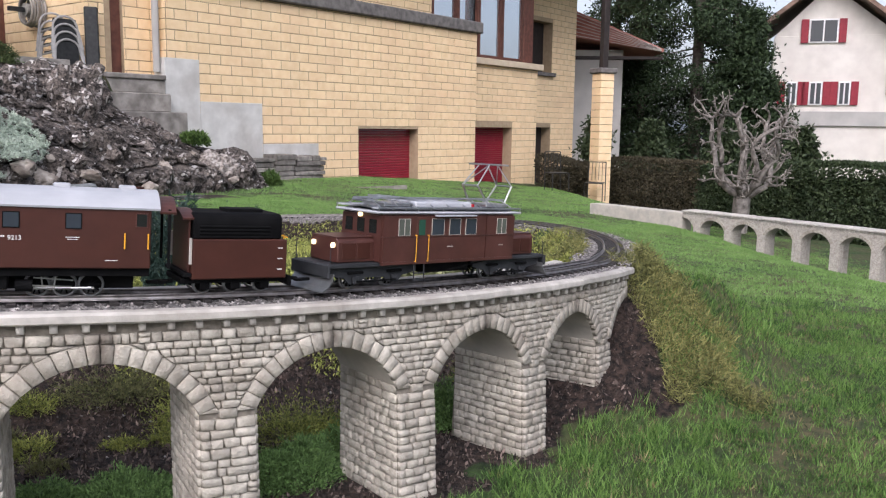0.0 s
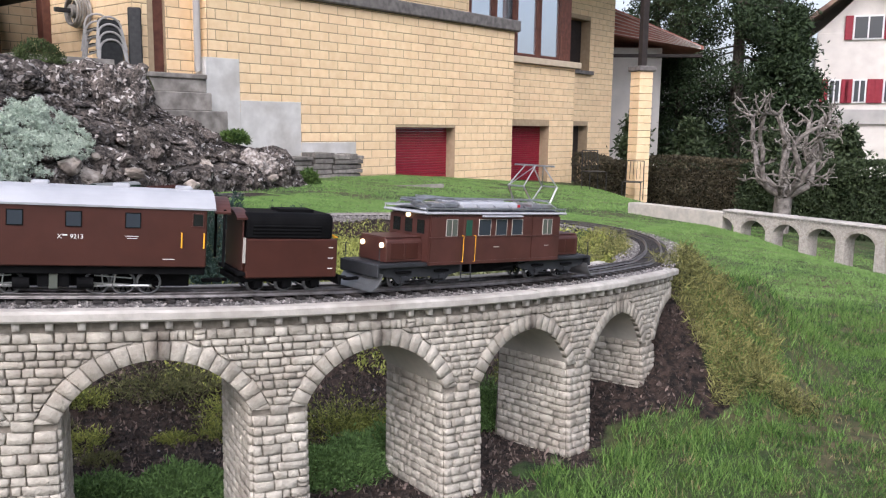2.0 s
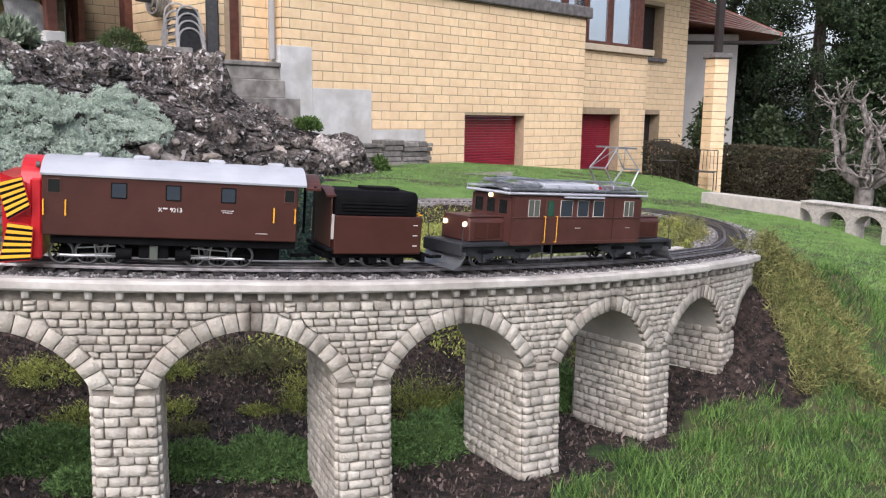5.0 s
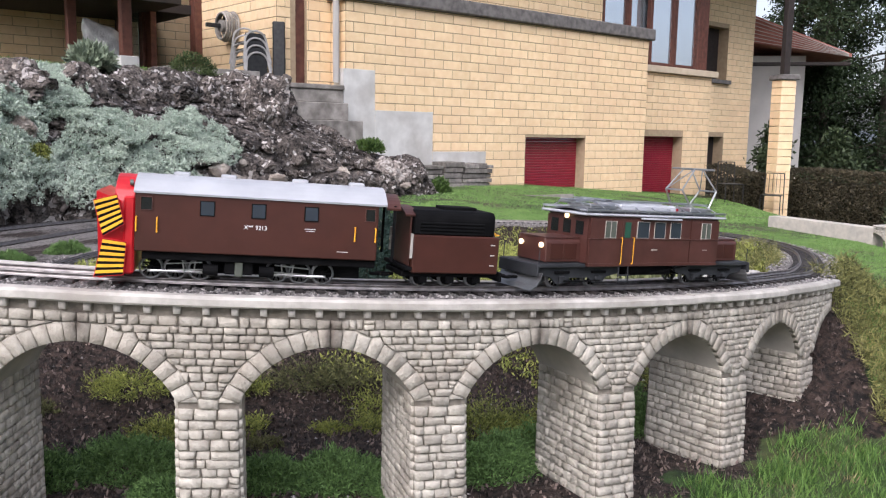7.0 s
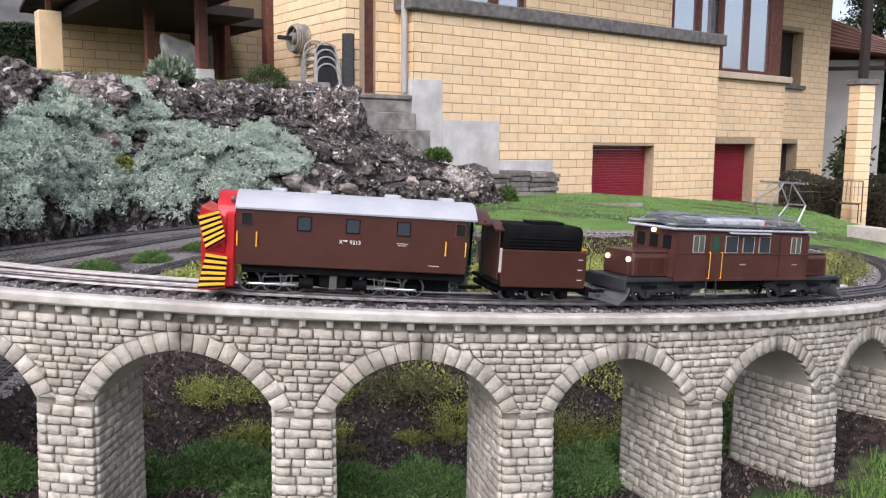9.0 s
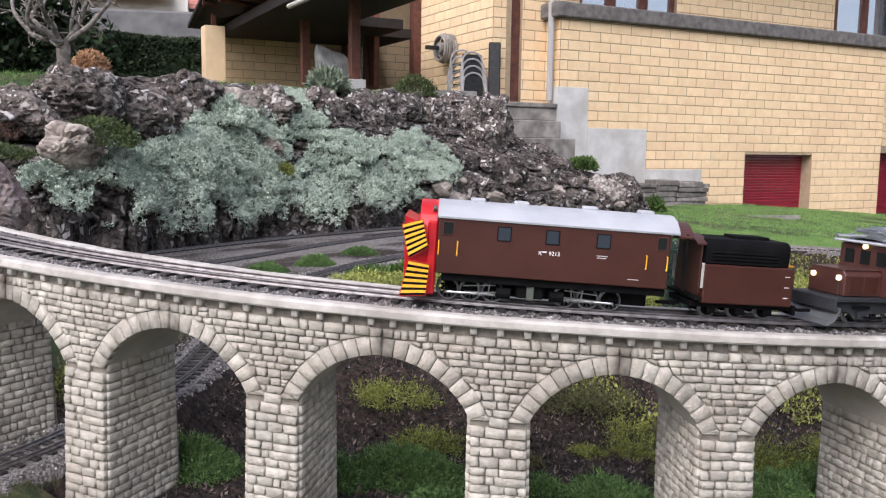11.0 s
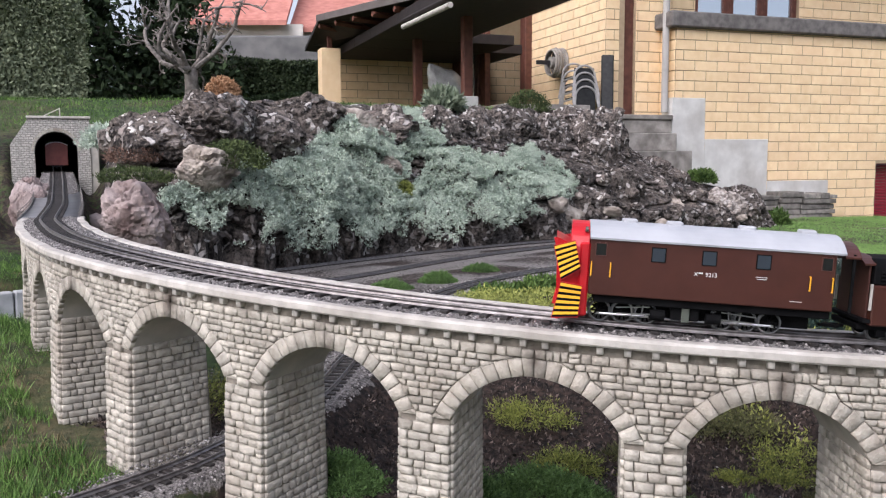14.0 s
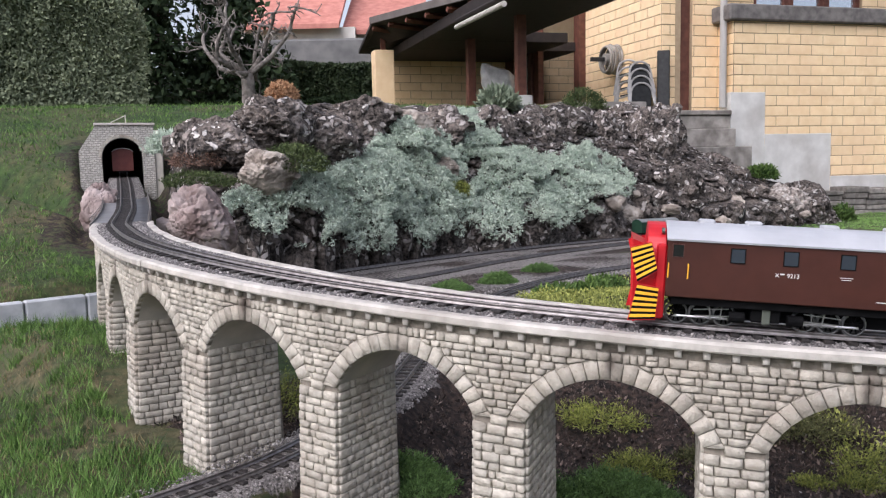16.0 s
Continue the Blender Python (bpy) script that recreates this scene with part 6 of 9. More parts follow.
def juniper(at, rx, ry, h, turn, n, mat, name, label, needle=0.013, loose=0.0):
    """A low spreading shrub: many arching sprays set with needles."""
    t = thing(name, Matrix.Translation(at) @ Matrix.Rotation(radians(turn), 4, "Z"), label, "shrub", "low shrubs under the arches")
    a, q = rng.uniform(0, 2 * math.pi, n), np.sqrt(rng.uniform(0, 1, n))
    root = np.stack([np.cos(a) * q * rx * 0.8, np.sin(a) * q * ry * 0.8, 0 * a], 1)
    lump = 1 + 0.35 * vnoise(root[:, 0] + at[0], root[:, 1] + at[1], 22, 62)
    root[:, :2] *= (1 + 0.45 * loose * vnoise(np.cos(a) * 1.7 + at[0] * 9, np.sin(a) * 1.7 + at[1] * 9, 1.0, 63))[:, None]
    root[:, 2] = h * (0.72 - 0.35 * loose) * (1 - q**2.2) * rng.uniform(0.25, 1.0, n) * lump
    way = np.stack([np.cos(a) * (0.3 + q), np.sin(a) * (0.3 + q), rng.uniform(0.2, 1.1, n)], 1) + rng.normal(size=(n, 3)) * 0.35
    way /= np.linalg.norm(way, axis=1)[:, None]
    ln = h * rng.uniform(0.22, 0.5, n) * (1 + 0.9 * loose)
    k = 12
    f = np.tile(np.linspace(0.05, 1, k), n)[:, None]
    p = np.repeat(root, k, 0) + np.repeat(way * ln[:, None], k, 0) * f + rng.normal(size=(n * k, 3)) * 0.0022
    p[:, 2] = np.maximum(p[:, 2] - 0.15 * h * f[:, 0] ** 2, 0.002)
    v, quads = leaf_quads(p, needle * (1.15 - 0.5 * f[:, 0]), needle * 0.20, 0.10, np.repeat(way, k, 0))
    big_mesh("foliage", v, quads, mat, t)


JUNIPERS = [(-1.37, 1.20, 0.13, 0.085, 0.085, 0), (-1.10, 1.29, 0.10, 0.07, 0.070, 10), (-0.97, 1.40, 0.15, 0.10, 0.090, 12), (-0.84, 1.30, 0.08, 0.06, 0.045, 15), (-0.70, 1.39, 0.12, 0.075, 0.060, 20),
            (-0.56, 1.43, 0.12, 0.08, 0.070, 25), (-0.44, 1.42, 0.06, 0.05, 0.04, 25), (-0.29, 1.56, 0.12, 0.09, 0.085, 40), (-0.20, 1.68, 0.08, 0.07, 0.075, 45), (0.02, 1.90, 0.09, 0.08, 0.10, 50), (-1.62, 1.28, 0.08, 0.06, 0.05, 0)]
for x, y, rx, ry, h, turn in JUNIPERS:
    juniper((x, y, float(ground_z(x, y)) - 0.006), rx, ry, h, turn, int(90000 * rx * ry) + 160, M_JUNIPER, "juniper", "spreading dark green juniper on mulch under an arch")
HERBS = [(-1.17, 1.73, 0.10, 0.07, 0.060), (-1.01, 1.60, 0.09, 0.06, 0.060), (-0.60, 1.84, 0.055, 0.05, 0.095), (-0.58, 1.75, 0.05, 0.04, 0.05), (-0.32, 1.76, 0.085, 0.07, 0.125), (-0.24, 1.80, 0.07, 0.06, 0.08), (-0.84, 1.65, 0.045, 0.04, 0.055),
         (-0.67, 1.70, 0.04, 0.03, 0.03), (-1.85, 1.31, 0.07, 0.06, 0.15), (-1.80, 1.45, 0.07, 0.06, 0.12), (-0.90, 1.80, 0.05, 0.04, 0.05), (-0.13, 1.98, 0.08, 0.07, 0.06), (0.10, 2.1, 0.07, 0.06, 0.06)]
for x, y, rx, ry, h in HERBS:
    juniper((x, y, float(ground_z(x, y)) - 0.006), rx, ry, h, 0, int(42000 * rx * ry) + 70, M_HERB, "herb", "yellow-green bushy herb in dark mulch", 0.012, 1.0)
for x, y, rx, ry, h in [(-0.76, 1.87, 0.10, 0.07, 0.085), (-0.70, 1.93, 0.07, 0.06, 0.07), (-1.35, 1.62, 0.06, 0.05, 0.03), (-0.48, 1.66, 0.05, 0.04, 0.03), (-0.77, 1.58, 0.04, 0.03, 0.025), (-0.92, 1.70, 0.04, 0.03, 0.03)]:
    juniper((x, y, float(ground_z(x, y)) - 0.006), rx, ry, h, 0, int(38000 * rx * ry) + 60, M_BROWNHERB, "olive_herb", "olive-brown winter herb in dark mulch", 0.012, 1.0)


def mulch():
    """Loose chips and small stones on the soil."""
    n = 70000
    a, r = np.radians(rng.uniform(244, 340, n)), rng.uniform(1.1, 2.32, n)
    x, y = CX + r * np.cos(a), CY + r * np.sin(a)
    d, _ = near_line(x, y, LOOP)
    keep = (d > 0.11) & (soil_mask(x, y)[0] > 0.4)
    x, y = x[keep], y[keep]
    z = ground_z(x, y)
    size = rng.uniform(0.25, 1.0, len(x)) ** 1.6
    v, q = leaf_quads(np.c_[x, y, z + 0.001 - 0.002 * size], 0.017 * size, 0.008 * size, 0.35)
    ob = big_mesh("mulch", v, q, surface("bark_chips", (0.010, 0.007, 0.006), (0.16, 0.122, 0.105), 26, 0.9, bump=0.4, island=0.9))
    tagged(ob, "loose dark bark chips on the soil", "mulch", kind="stuff")


mulch()


def ballast():
    """Loose gravel along the tracks."""
    vs, fs, k = [], [], 0
    octa = np.array([(1, 0, 0), (-1, 0, 0), (0, 1, 0), (0, -1, 0), (0, 0, 0.8), (0, 0, -0.8)], float)
    tri = np.array([(0, 2, 4), (2, 1, 4), (1, 3, 4), (3, 0, 4), (2, 0, 5), (1, 2, 5), (3, 1, 5), (0, 3, 5)])
    for line, n, half in ((LINE_UP[cut0: cut1 + 1], 15000, 0.078), (LINE_UP[: cutp + 1], 4000, 0.09), (LINE_UP[cut1:], 20000, 0.10)):
        t, side = frames_along(line)
        i = rng.integers(0, len(line), n)
        off = rng.uniform(-half, half, n)
        p = line[i] + side[i] * off[:, None] + t[i] * rng.uniform(-0.015, 0.015, n)[:, None]
        p[:, 2] += 0.0006 + rng.uniform(0, 0.0012, n)
        size = rng.uniform(0.0015, 0.0040, n) * np.where(np.abs(off) > 0.050, 1.0, 0.75)
        jit = 1 + rng.uniform(-0.35, 0.35, (n, 6, 1))
        v = p[:, None] + octa[None] * size[:, None, None] * jit
        vs.append(v.reshape(-1, 3))
        fs.append((np.arange(n)[:, None, None] * 6 + tri[None]).reshape(-1, 3) + k)
        k += n * 6
    # strayed stones on the mulch under the arches
    n = 260
    a, r = np.radians(rng.uniform(246, 334, n)), rng.uniform(1.2, 2.05, n)
    x, y = CX + r * np.cos(a), CY + r * np.sin(a)
    p = np.c_[x, y, ground_z(x, y) + 0.001]
    v = p[:, None] + octa[None] * (rng.uniform(0.002, 0.0065, n) ** 1.0)[:, None, None] * (1 + rng.uniform(-0.4, 0.4, (n, 6, 1)))
    vs.append(v.reshape(-1, 3))
    fs.append((np.arange(n)[:, None, None] * 6 + tri[None]).reshape(-1, 3) + k)
    ob = big_mesh("ballast", np.concatenate(vs), np.concatenate(fs), M_BALLAST, tris=True)
    tagged(ob, "loose grey gravel ballast along the tracks", "gravel", kind="stuff")


ballast()


SILVER_TOP = ((0.12, 0.0), (0.165, 0.38), (0.179, 0.46), (0.20, 0.42), (0.222, 0.56), (0.233, 0.78), (0.27, 0.74), (0.295, 0.70), (0.318, 0.97), (0.37, 0.93), (0.386, 0.57), (0.43, 0.51), (0.475, 0.50), (0.55, 0.55), (0.574, 0.45), (0.588, 0.22), (0.60, 0.0))
SILVER_FOOT = ((0.10, 0.06), (0.16, 0.02), (0.262, 0.0), (0.277, 0.13), (0.288, 0.05), (0.31, 0.01), (0.42, 0.01), (0.456, 0.08), (0.508, 0.13), (0.56, 0.20), (0.60, 0.3))


def silver():
    """Hanging silver-grey mats, built of small rosettes."""
    n = 46000
    s, w = rng.uniform(0.10, 0.60, n), rng.uniform(0.0, 1.0, n)
    p = face_point(s, w)
    y = p[:, 1]
    jag = 0.05 * vnoise(s * 40, w * 6, 1.0, 53) + 0.04 * vnoise(s * 110, w * 12, 1.0, 54)
    top = np.interp(s, *zip(*SILVER_TOP)) + jag
    foot = np.interp(s, *zip(*SILVER_FOOT)) + jag
    hole = np.exp(-((s - 0.329) / 0.011) ** 2 - ((w - 0.66) / 0.13) ** 2) + np.exp(-((s - 0.362) / 0.012) ** 2 - ((w - 0.40) / 0.10) ** 2) + 0.8 * np.exp(-((s - 0.346) / 0.010) ** 2 - ((w - 0.26) / 0.07) ** 2)
    keep = (w < top) & (w > foot) & (hole + 2 * jag < 0.5) & (vnoise(s * 60, w * 9, 1.0, 52) > -0.82)
    p, s, w = p[keep], s[keep], w[keep]
    puff = 0.04 + 0.035 * np.abs(vnoise(p[:, 1], p[:, 2], 4.5, 55)) + 0.045 * np.abs(vnoise(p[:, 1], p[:, 2], 11, 56)) + 0.02 * vnoise(p[:, 1], p[:, 2], 26, 57)
    depth = rng.uniform(0.1, 1, len(p)) ** 0.6
    puff += 0.10 * smooth01(0.30, 0.0, w)      # the mats hang free of the foot of the rock
    p[:, 0] += puff * depth
    p[:, 1] -= puff * depth * 0.4
    p[:, 2] += puff * depth * 0.3
    k = 12
    way = np.array((0.62, -0.42, 0.35)) + rng.normal(size=p.shape) * 0.45
    way /= np.linalg.norm(way, axis=1)[:, None]
    c = np.repeat(p, k, 0) + rng.normal(size=(len(p) * k, 3)) * 0.0055
    out = np.repeat(way, k, 0)
    leaves("silver_plant", c, 0.017, 0.0066, M_SILVER, "silver-grey cushion plants hanging over the rocks", "rock plant", up=0.05, out=out)
    for s0, w0, label in ((0.346, 0.27, "yellow-green creeper between the silver plants"), (0.352, 0.20, "yellow-green creeper between the silver plants")):
        at = face_point(np.array(s0), np.array(w0))
        clump((at[0] + 0.03, at[1] - 0.02, at[2] - 0.05), (0.07, 0.11, 0.10), 2200, 0.016, M_HERB, "creeper", label)


def clump(at, size, n, leaf, mat, name, label, category="plant", core=True):
    """A leafy bush: leaves through an uneven volume."""
    t = thing(name, Matrix.Translation(at), label, category)
    d = rng.normal(size=(n, 3))
    d /= np.linalg.norm(d, axis=1)[:, None]
    lump = 1 + 0.25 * vnoise(d[:, 0] * 2 + at[0], d[:, 2] * 2 + d[:, 1], 1.6, 61)
    p = d * (rng.uniform(0.55, 1, n) ** 0.5 * lump)[:, None] * size
    p[:, 2] = np.abs(p[:, 2])
    v, q = leaf_quads(p, leaf, leaf * 0.4, 0.35, d)
    big_mesh("foliage", v, q, mat, t)
    return t


silver()
M_MOSS = leaf_mat("dark_moss", (0.018, 0.032, 0.010), (0.10, 0.13, 0.045), 0.7, 0.4)
M_HEATHER = leaf_mat("brown_heather", (0.06, 0.035, 0.025), (0.27, 0.17, 0.13), 0.8, 0.4)
M_SPIKY = leaf_mat("greygreen_spikes", (0.09, 0.12, 0.08), (0.30, 0.35, 0.25), 0.6, 0.4)
clump((-4.22, 3.68, 1.42), (0.09, 0.10, 0.105), 3500, 0.022, M_DRY, "dry_cushion_plant", "round dried orange-brown cushion plant on the rocks")
clump((-4.28, 6.38, 1.47), (0.13, 0.16, 0.13), 1500, 0.10, M_SPIKY, "spiky_plant", "grey-green spiky plant on the rock rim")
clump((-4.45, 8.45, 1.56), (0.22, 0.26, 0.20), 3000, 0.03, M_MOSS, "round_bush", "small round green bush by the terrace")
clump((-4.45, 3.02, 1.10), (0.17, 0.16, 0.12), 2500, 0.026, M_SILVER, "cushion_plant", "grey-green cushion plant beside the portal")
clump((-3.55, 3.10, 0.98), (0.16, 0.18, 0.14), 4500, 0.018, M_MOSS, "green_cushion", "deep green creeping plant on the rocks")
clump((-3.80, 2.66, 0.92), (0.24, 0.14, 0.07), 2500, 0.016, M_MOSS, "moss_cushion", "mossy brown-green cushion on the rocks")
clump((-4.02, 2.83, 1.02), (0.17, 0.12, 0.08), 3000, 0.016, M_HEATHER, "heather", "rusty brown heather below the rock")
clump((-2.95, 10.05, 0.75), (0.16, 0.14, 0.14), 1500, 0.05, M_TUFT, "bush", "small green bush between rocks and plinth")
clump((-2.2, 10.6, 0.20), (0.16, 0.16, 0.2), 1500, 0.05, M_TUFT, "bush", "small green bush at the end of the rocks")
# pale grassy bush in the loop and bushes on the bank
clump((0.02, 3.15, 0.42), (0.28, 0.30, 0.16), 9000, 0.035, leaf_mat("pale_grey_bush", (0.10, 0.12, 0.04), (0.30, 0.31, 0.17), 0.7, 0.35), "pale_bush", "pale green twiggy bush beside the track")
random.seed(31)


def bank_grass():
    """Dry yellow-green grass and creepers hanging down the bank past the viaduct's end."""
    n = 150000
    x, y = rng.uniform(0.40, 1.0, n), rng.uniform(1.86, 3.6, n)
    d, _ = near_line(x, y, LOOP)
    edge = 0.05 * vnoise(x, y, 6, 71) + 0.04 * vnoise(x, y, 15, 72)
    low = bank_edge(y) + edge
    keep = (x > low - 0.02) & (x < low + 0.17 + 0.5 * edge + 0.06 * smooth01(2.2, 1.95, y)) & (d > 0.085) & (y > 1.93 + edge)
    keep &= (y < 2.6) | (rng.uniform(0, 1, n) < 0.35)
    x, y = x[keep], y[keep]
    z = ground_z(x, y)
    mat = leaf_mat("dry_bank_grass", (0.036, 0.045, 0.014), (0.30, 0.29, 0.105), 0.75, 0.42)
    z = z + rng.uniform(0, 1, len(x)) * 0.040 * (1 + 0.8 * vnoise(x, y, 9, 73))
    v, q = leaf_quads(np.c_[x, y, z - 0.003], 0.027, 0.0024, 0.05)
    ob = big_mesh("bank_grass", v, q, mat)
    tagged(ob, "dry yellow-green grass hanging down the bank", "grass", kind="stuff")


bank_grass()
for x, y in ((-1.93, 2.95), (-1.85, 3.12), (-1.9, 3.35)):
    clump((x, y, float(ground_z(x, y)) - 0.02), (0.10, 0.12, 0.06), 1400, 0.03, M_TUFT, "trackside_plant", "low blue-green plant beside the track")
for x, y, rx, h in ((-2.50, 3.02, 0.11, 0.055), (-2.42, 3.30, 0.10, 0.060), (-2.42, 3.72, 0.10, 0.055)):
    juniper((x, y, float(ground_z(x, y)) - 0.006), rx, rx * 0.7, h, 30, 1100, M_JUNIPER, "moss_cushion", "green cushion plant in the gravel between tracks", 0.014)


def dwarf_conifer(at, height, radius, label, seed):
    """Upright dwarf conifer of many feathered sprays."""
    local = np.random.default_rng(seed)
    t = thing("dwarf_conifer", Matrix.Translation(at), label, "conifer", "dwarf conifers in the loop")
    part("trunk", cyl_bm(radius * 0.12, radius * 0.03, height * 0.8, 8), M_DARKBARK, t)
    cs, ds = [], []
    for i in range(190):
        u = local.uniform(0.0, 1.0)
        a = local.uniform(0, 2 * math.pi)
        z0 = height * u * 0.72
        rr = radius * (math.sin(math.pi * min(1, 0.20 + 0.80 * (u * 0.72))) ** 0.6) * local.uniform(0.55, 1.0)
        ln = height * local.uniform(0.14, 0.30)
        tip = np.array([rr * math.cos(a), rr * math.sin(a), z0 + ln])
        root = np.array([rr * 0.65 * math.cos(a), rr * 0.65 * math.sin(a), z0])
        k = 75
        f = local.uniform(0, 1, k)[:, None]
        p = root + (tip - root) * f + local.normal(size=(k, 3)) * radius * 0.085 * (1.1 - f)
        cs.append(p)
        ds.append(np.repeat((tip - root)[None] / np.linalg.norm(tip - root), k, 0))
    v, q = leaf_quads(np.concatenate(cs), radius * 0.13, radius * 0.035, 0.1, np.concatenate(ds))
    big_mesh("crown", v, q, M_SPRUCE, t)


dwarf_conifer((-0.80, 2.45, 0.475), 0.335, 0.112, "dense blue-green dwarf conifer in the planted loop", 3)
dwarf_conifer((-0.60, 2.53, 0.47), 0.30, 0.076, "slim blue-green dwarf conifer in the planted loop", 4)

# ---- hedges, trees and houses around ----


def hedge(a, b, z0, z1, thick, mat, n, leaf, label, round_top=0.15, seed=1.0, core=None):
    """A clipped hedge between two points: a skin of leaves over a core coloured for inner shade."""
    a, b = np.array(a, float), np.array(b, float)
    ln = np.linalg.norm(b - a)
    t = thing("hedge", Matrix.Translation((*a, z0)) @ Matrix.Rotation(math.atan2(b[1] - a[1], b[0] - a[0]), 4, "Z"), label, "hedge")
    h = z1 - z0
    # solid box, darker than the leaves, in place of shade inside the hedge
    part("inner_growth", box_bm(leaf + 0.08, ln - leaf - 0.08, -thick / 2 + leaf + 0.14, thick / 2 - leaf, -0.3, h - leaf * 1.2 - 0.1, 0.08), core or M_HEDGE_SHADE, t, "plain core box coloured as the shaded inside of the hedge")
    x, z = rng.uniform(0, ln, n), rng.uniform(0, 1, n) ** 0.9 * h
    y = np.where(rng.uniform(0, 1, n) < 0.62, -thick / 2, rng.uniform(-thick / 2, thick / 2, n))
    z = np.where(y > -thick / 2 + 1e-6, h, z)
    bump = 0.10 * vnoise(x, z, 1.4, seed) + 0.06 * vnoise(x, z, 4.5, seed + 1)
    y = y - bump + rng.uniform(0, leaf * 1.5, n)
    z = z + 0.12 * vnoise(x, 0 * x, 0.9, seed + 2) * (z / h) - round_top * ((np.abs(x - ln / 2) / (ln / 2)) ** 6) * (z / h)
    v, q = leaf_quads(np.c_[x, y, z], leaf, leaf * 0.5, 0.15)
    big_mesh("foliage", v, q, mat, t)
    return t


def limb(bm, a, d, length, r0, r1, n=5, wob=0.25, seed=0.0):
    """A crooked tapering branch; returns its points and directions."""
    p, d = Vector(a), Vector(d).normalized()
    pts = [(p.copy(), r0)]
    for i in range(n):
        d = (d + wob * Vector((noise.noise(p * 3 + Vector((seed, 0, 0))), noise.noise(p * 3 + Vector((0, seed, 5))), noise.noise(p * 3 + Vector((9, 0, seed)))))).normalized()
        q = p + d * (length / n)
        pts.append((q.copy(), r0 + (r1 - r0) * (i + 1) / n))
        p = q
    rings = []
    for i, (c, r) in enumerate(pts):
        dd = (pts[min(i + 1, n)][0] - pts[max(i - 1, 0)][0]).normalized()
        turn = dd.to_track_quat("Z", "Y").to_matrix()
        rings.append([bm.verts.new(c + turn @ Vector((r * math.cos(2 * math.pi * k / 6), r * math.sin(2 * math.pi * k / 6), 0))) for k in range(6)])
    for lo, hi in zip(rings, rings[1:]):
        for k in range(6):
            bm.faces.new((lo[k], lo[(k + 1) % 6], hi[(k + 1) % 6], hi[k]))
    bm.faces.new(rings[-1])
    return pts[-1][0], d


def knuckled(bm, start, way, length, r, seed):
    """A crooked side branch ending in short knobbly twigs."""
    e, d = limb(bm, start, way, length, r, r * 0.62, 6, 1.1, seed)
    for k in range(4):
        w = Vector((d[0], d[1], 0)) + Vector((random.uniform(-1, 1), random.uniform(-1, 1), random.uniform(0.0, 1.3)))
        e2, _ = limb(bm, e, w, length * random.uniform(0.22, 0.50), r * 0.55, r * 0.36, 4, 1.2, seed + k + 1)
        kn = bmesh.new()
        bmesh.ops.create_icosphere(kn, subdivisions=1, radius=r * 0.62, matrix=Matrix.Translation(e2))
        merge(bm, kn)


def pollard(at, height, spread, mat, label, seed, fork=0.42):
    """A pollarded plane tree in winter: short trunk, upright limbs with knuckled side branches."""
    random.seed(seed)
    t = thing("pollarded_tree", Matrix.Translation(at), label, "tree")
    bm = bmesh.new()
    top, d = limb(bm, (0, 0, -0.2), (0.05, 0, 1), height * fork + 0.2, spread * 0.085, spread * 0.075, 5, 0.12, seed)
    part("trunk", bm, mat, t, smooth=True)
    for i in range(8):
        a = 2 * math.pi * i / 8 + random.uniform(-0.3, 0.3)
        bm = bmesh.new()
        out = Vector((math.cos(a), math.sin(a), 0))
        at_, rr = top - Vector((0, 0, 0.04)), spread * 0.034
        steep = random.uniform(0.45, 1.0)
        for step in range(3):
            nxt, _ = limb(bm, at_, out * (1.0 if step == 0 else 0.45) + Vector((random.uniform(-0.2, 0.2), random.uniform(-0.2, 0.2), steep * (1 + 0.5 * step))), (1 - fork) * height * random.uniform(0.30, 0.42), rr, rr * 0.8, 5, 0.45, seed + i * 7 + step)
            rr *= 0.78
            for j in range(3 if step < 2 else 5):
                b = a + random.uniform(-1.4, 1.4)
                knuckled(bm, nxt, Vector((math.cos(b), math.sin(b), random.uniform(0.05, 0.9))), spread * random.uniform(0.10, 0.24), spread * 0.012, seed + i * 11 + j)
            at_ = nxt
        part("limb", bm, mat, t, smooth=True)
    return t


def conifer(at, height, radius, seed, n=9000, leaf=0.28, mat=None, trunk=True):
    """A tall dark conifer: trunk, drooping limbs and clumped needles."""
    local = np.random.default_rng(seed)
    t = thing("conifer_tree", Matrix.Translation(at), "tall dark green conifer behind the garden", "tree", "conifers beyond the garden")
    part("trunk", cyl_bm(radius * 0.09, radius * 0.02, height, 10), M_DARKBARK, t)
    bm = bmesh.new()
    cs = []
    m = 110
    for i in range(m):
        u = (i + local.uniform(0, 1)) / m
        z = height * (0.03 + 0.95 * u)
        r = radius * (1 - u) ** 0.75 * local.uniform(0.6, 1.1) + 0.05
        a = local.uniform(0, 2 * math.pi)
        tip = np.array([r * math.cos(a), r * math.sin(a), z - r * 0.22])
        root = np.array([0, 0, z])
        bar_bm(root, tip, 0.03, 4, bm, 0.008)
        k = n // m
        f = local.uniform(0.15, 1, k)[:, None] ** 0.7
        p = root + (tip - root) * f + local.normal(size=(k, 3)) * np.array([0.22, 0.22, 0.16]) * (0.35 + 0.5 * r)
        cs.append(p)
    tagged(part("bough_growth", bm, M_DARKBARK, t), "thin dark boughs", kind="stuff")
    v, q = leaf_quads(np.concatenate(cs), leaf, leaf * 0.45, -0.1)
    big_mesh("crown", v, q, mat or M_CONIFER, t)


# right side
hedge((2.2, 19.0), (5.2, 16.9), -1.0, 0.34, 0.9, M_HEDGE_BROWN, 26000, 0.06, "clipped brown-green hedge at the end of the lawn", 0.0, 2)
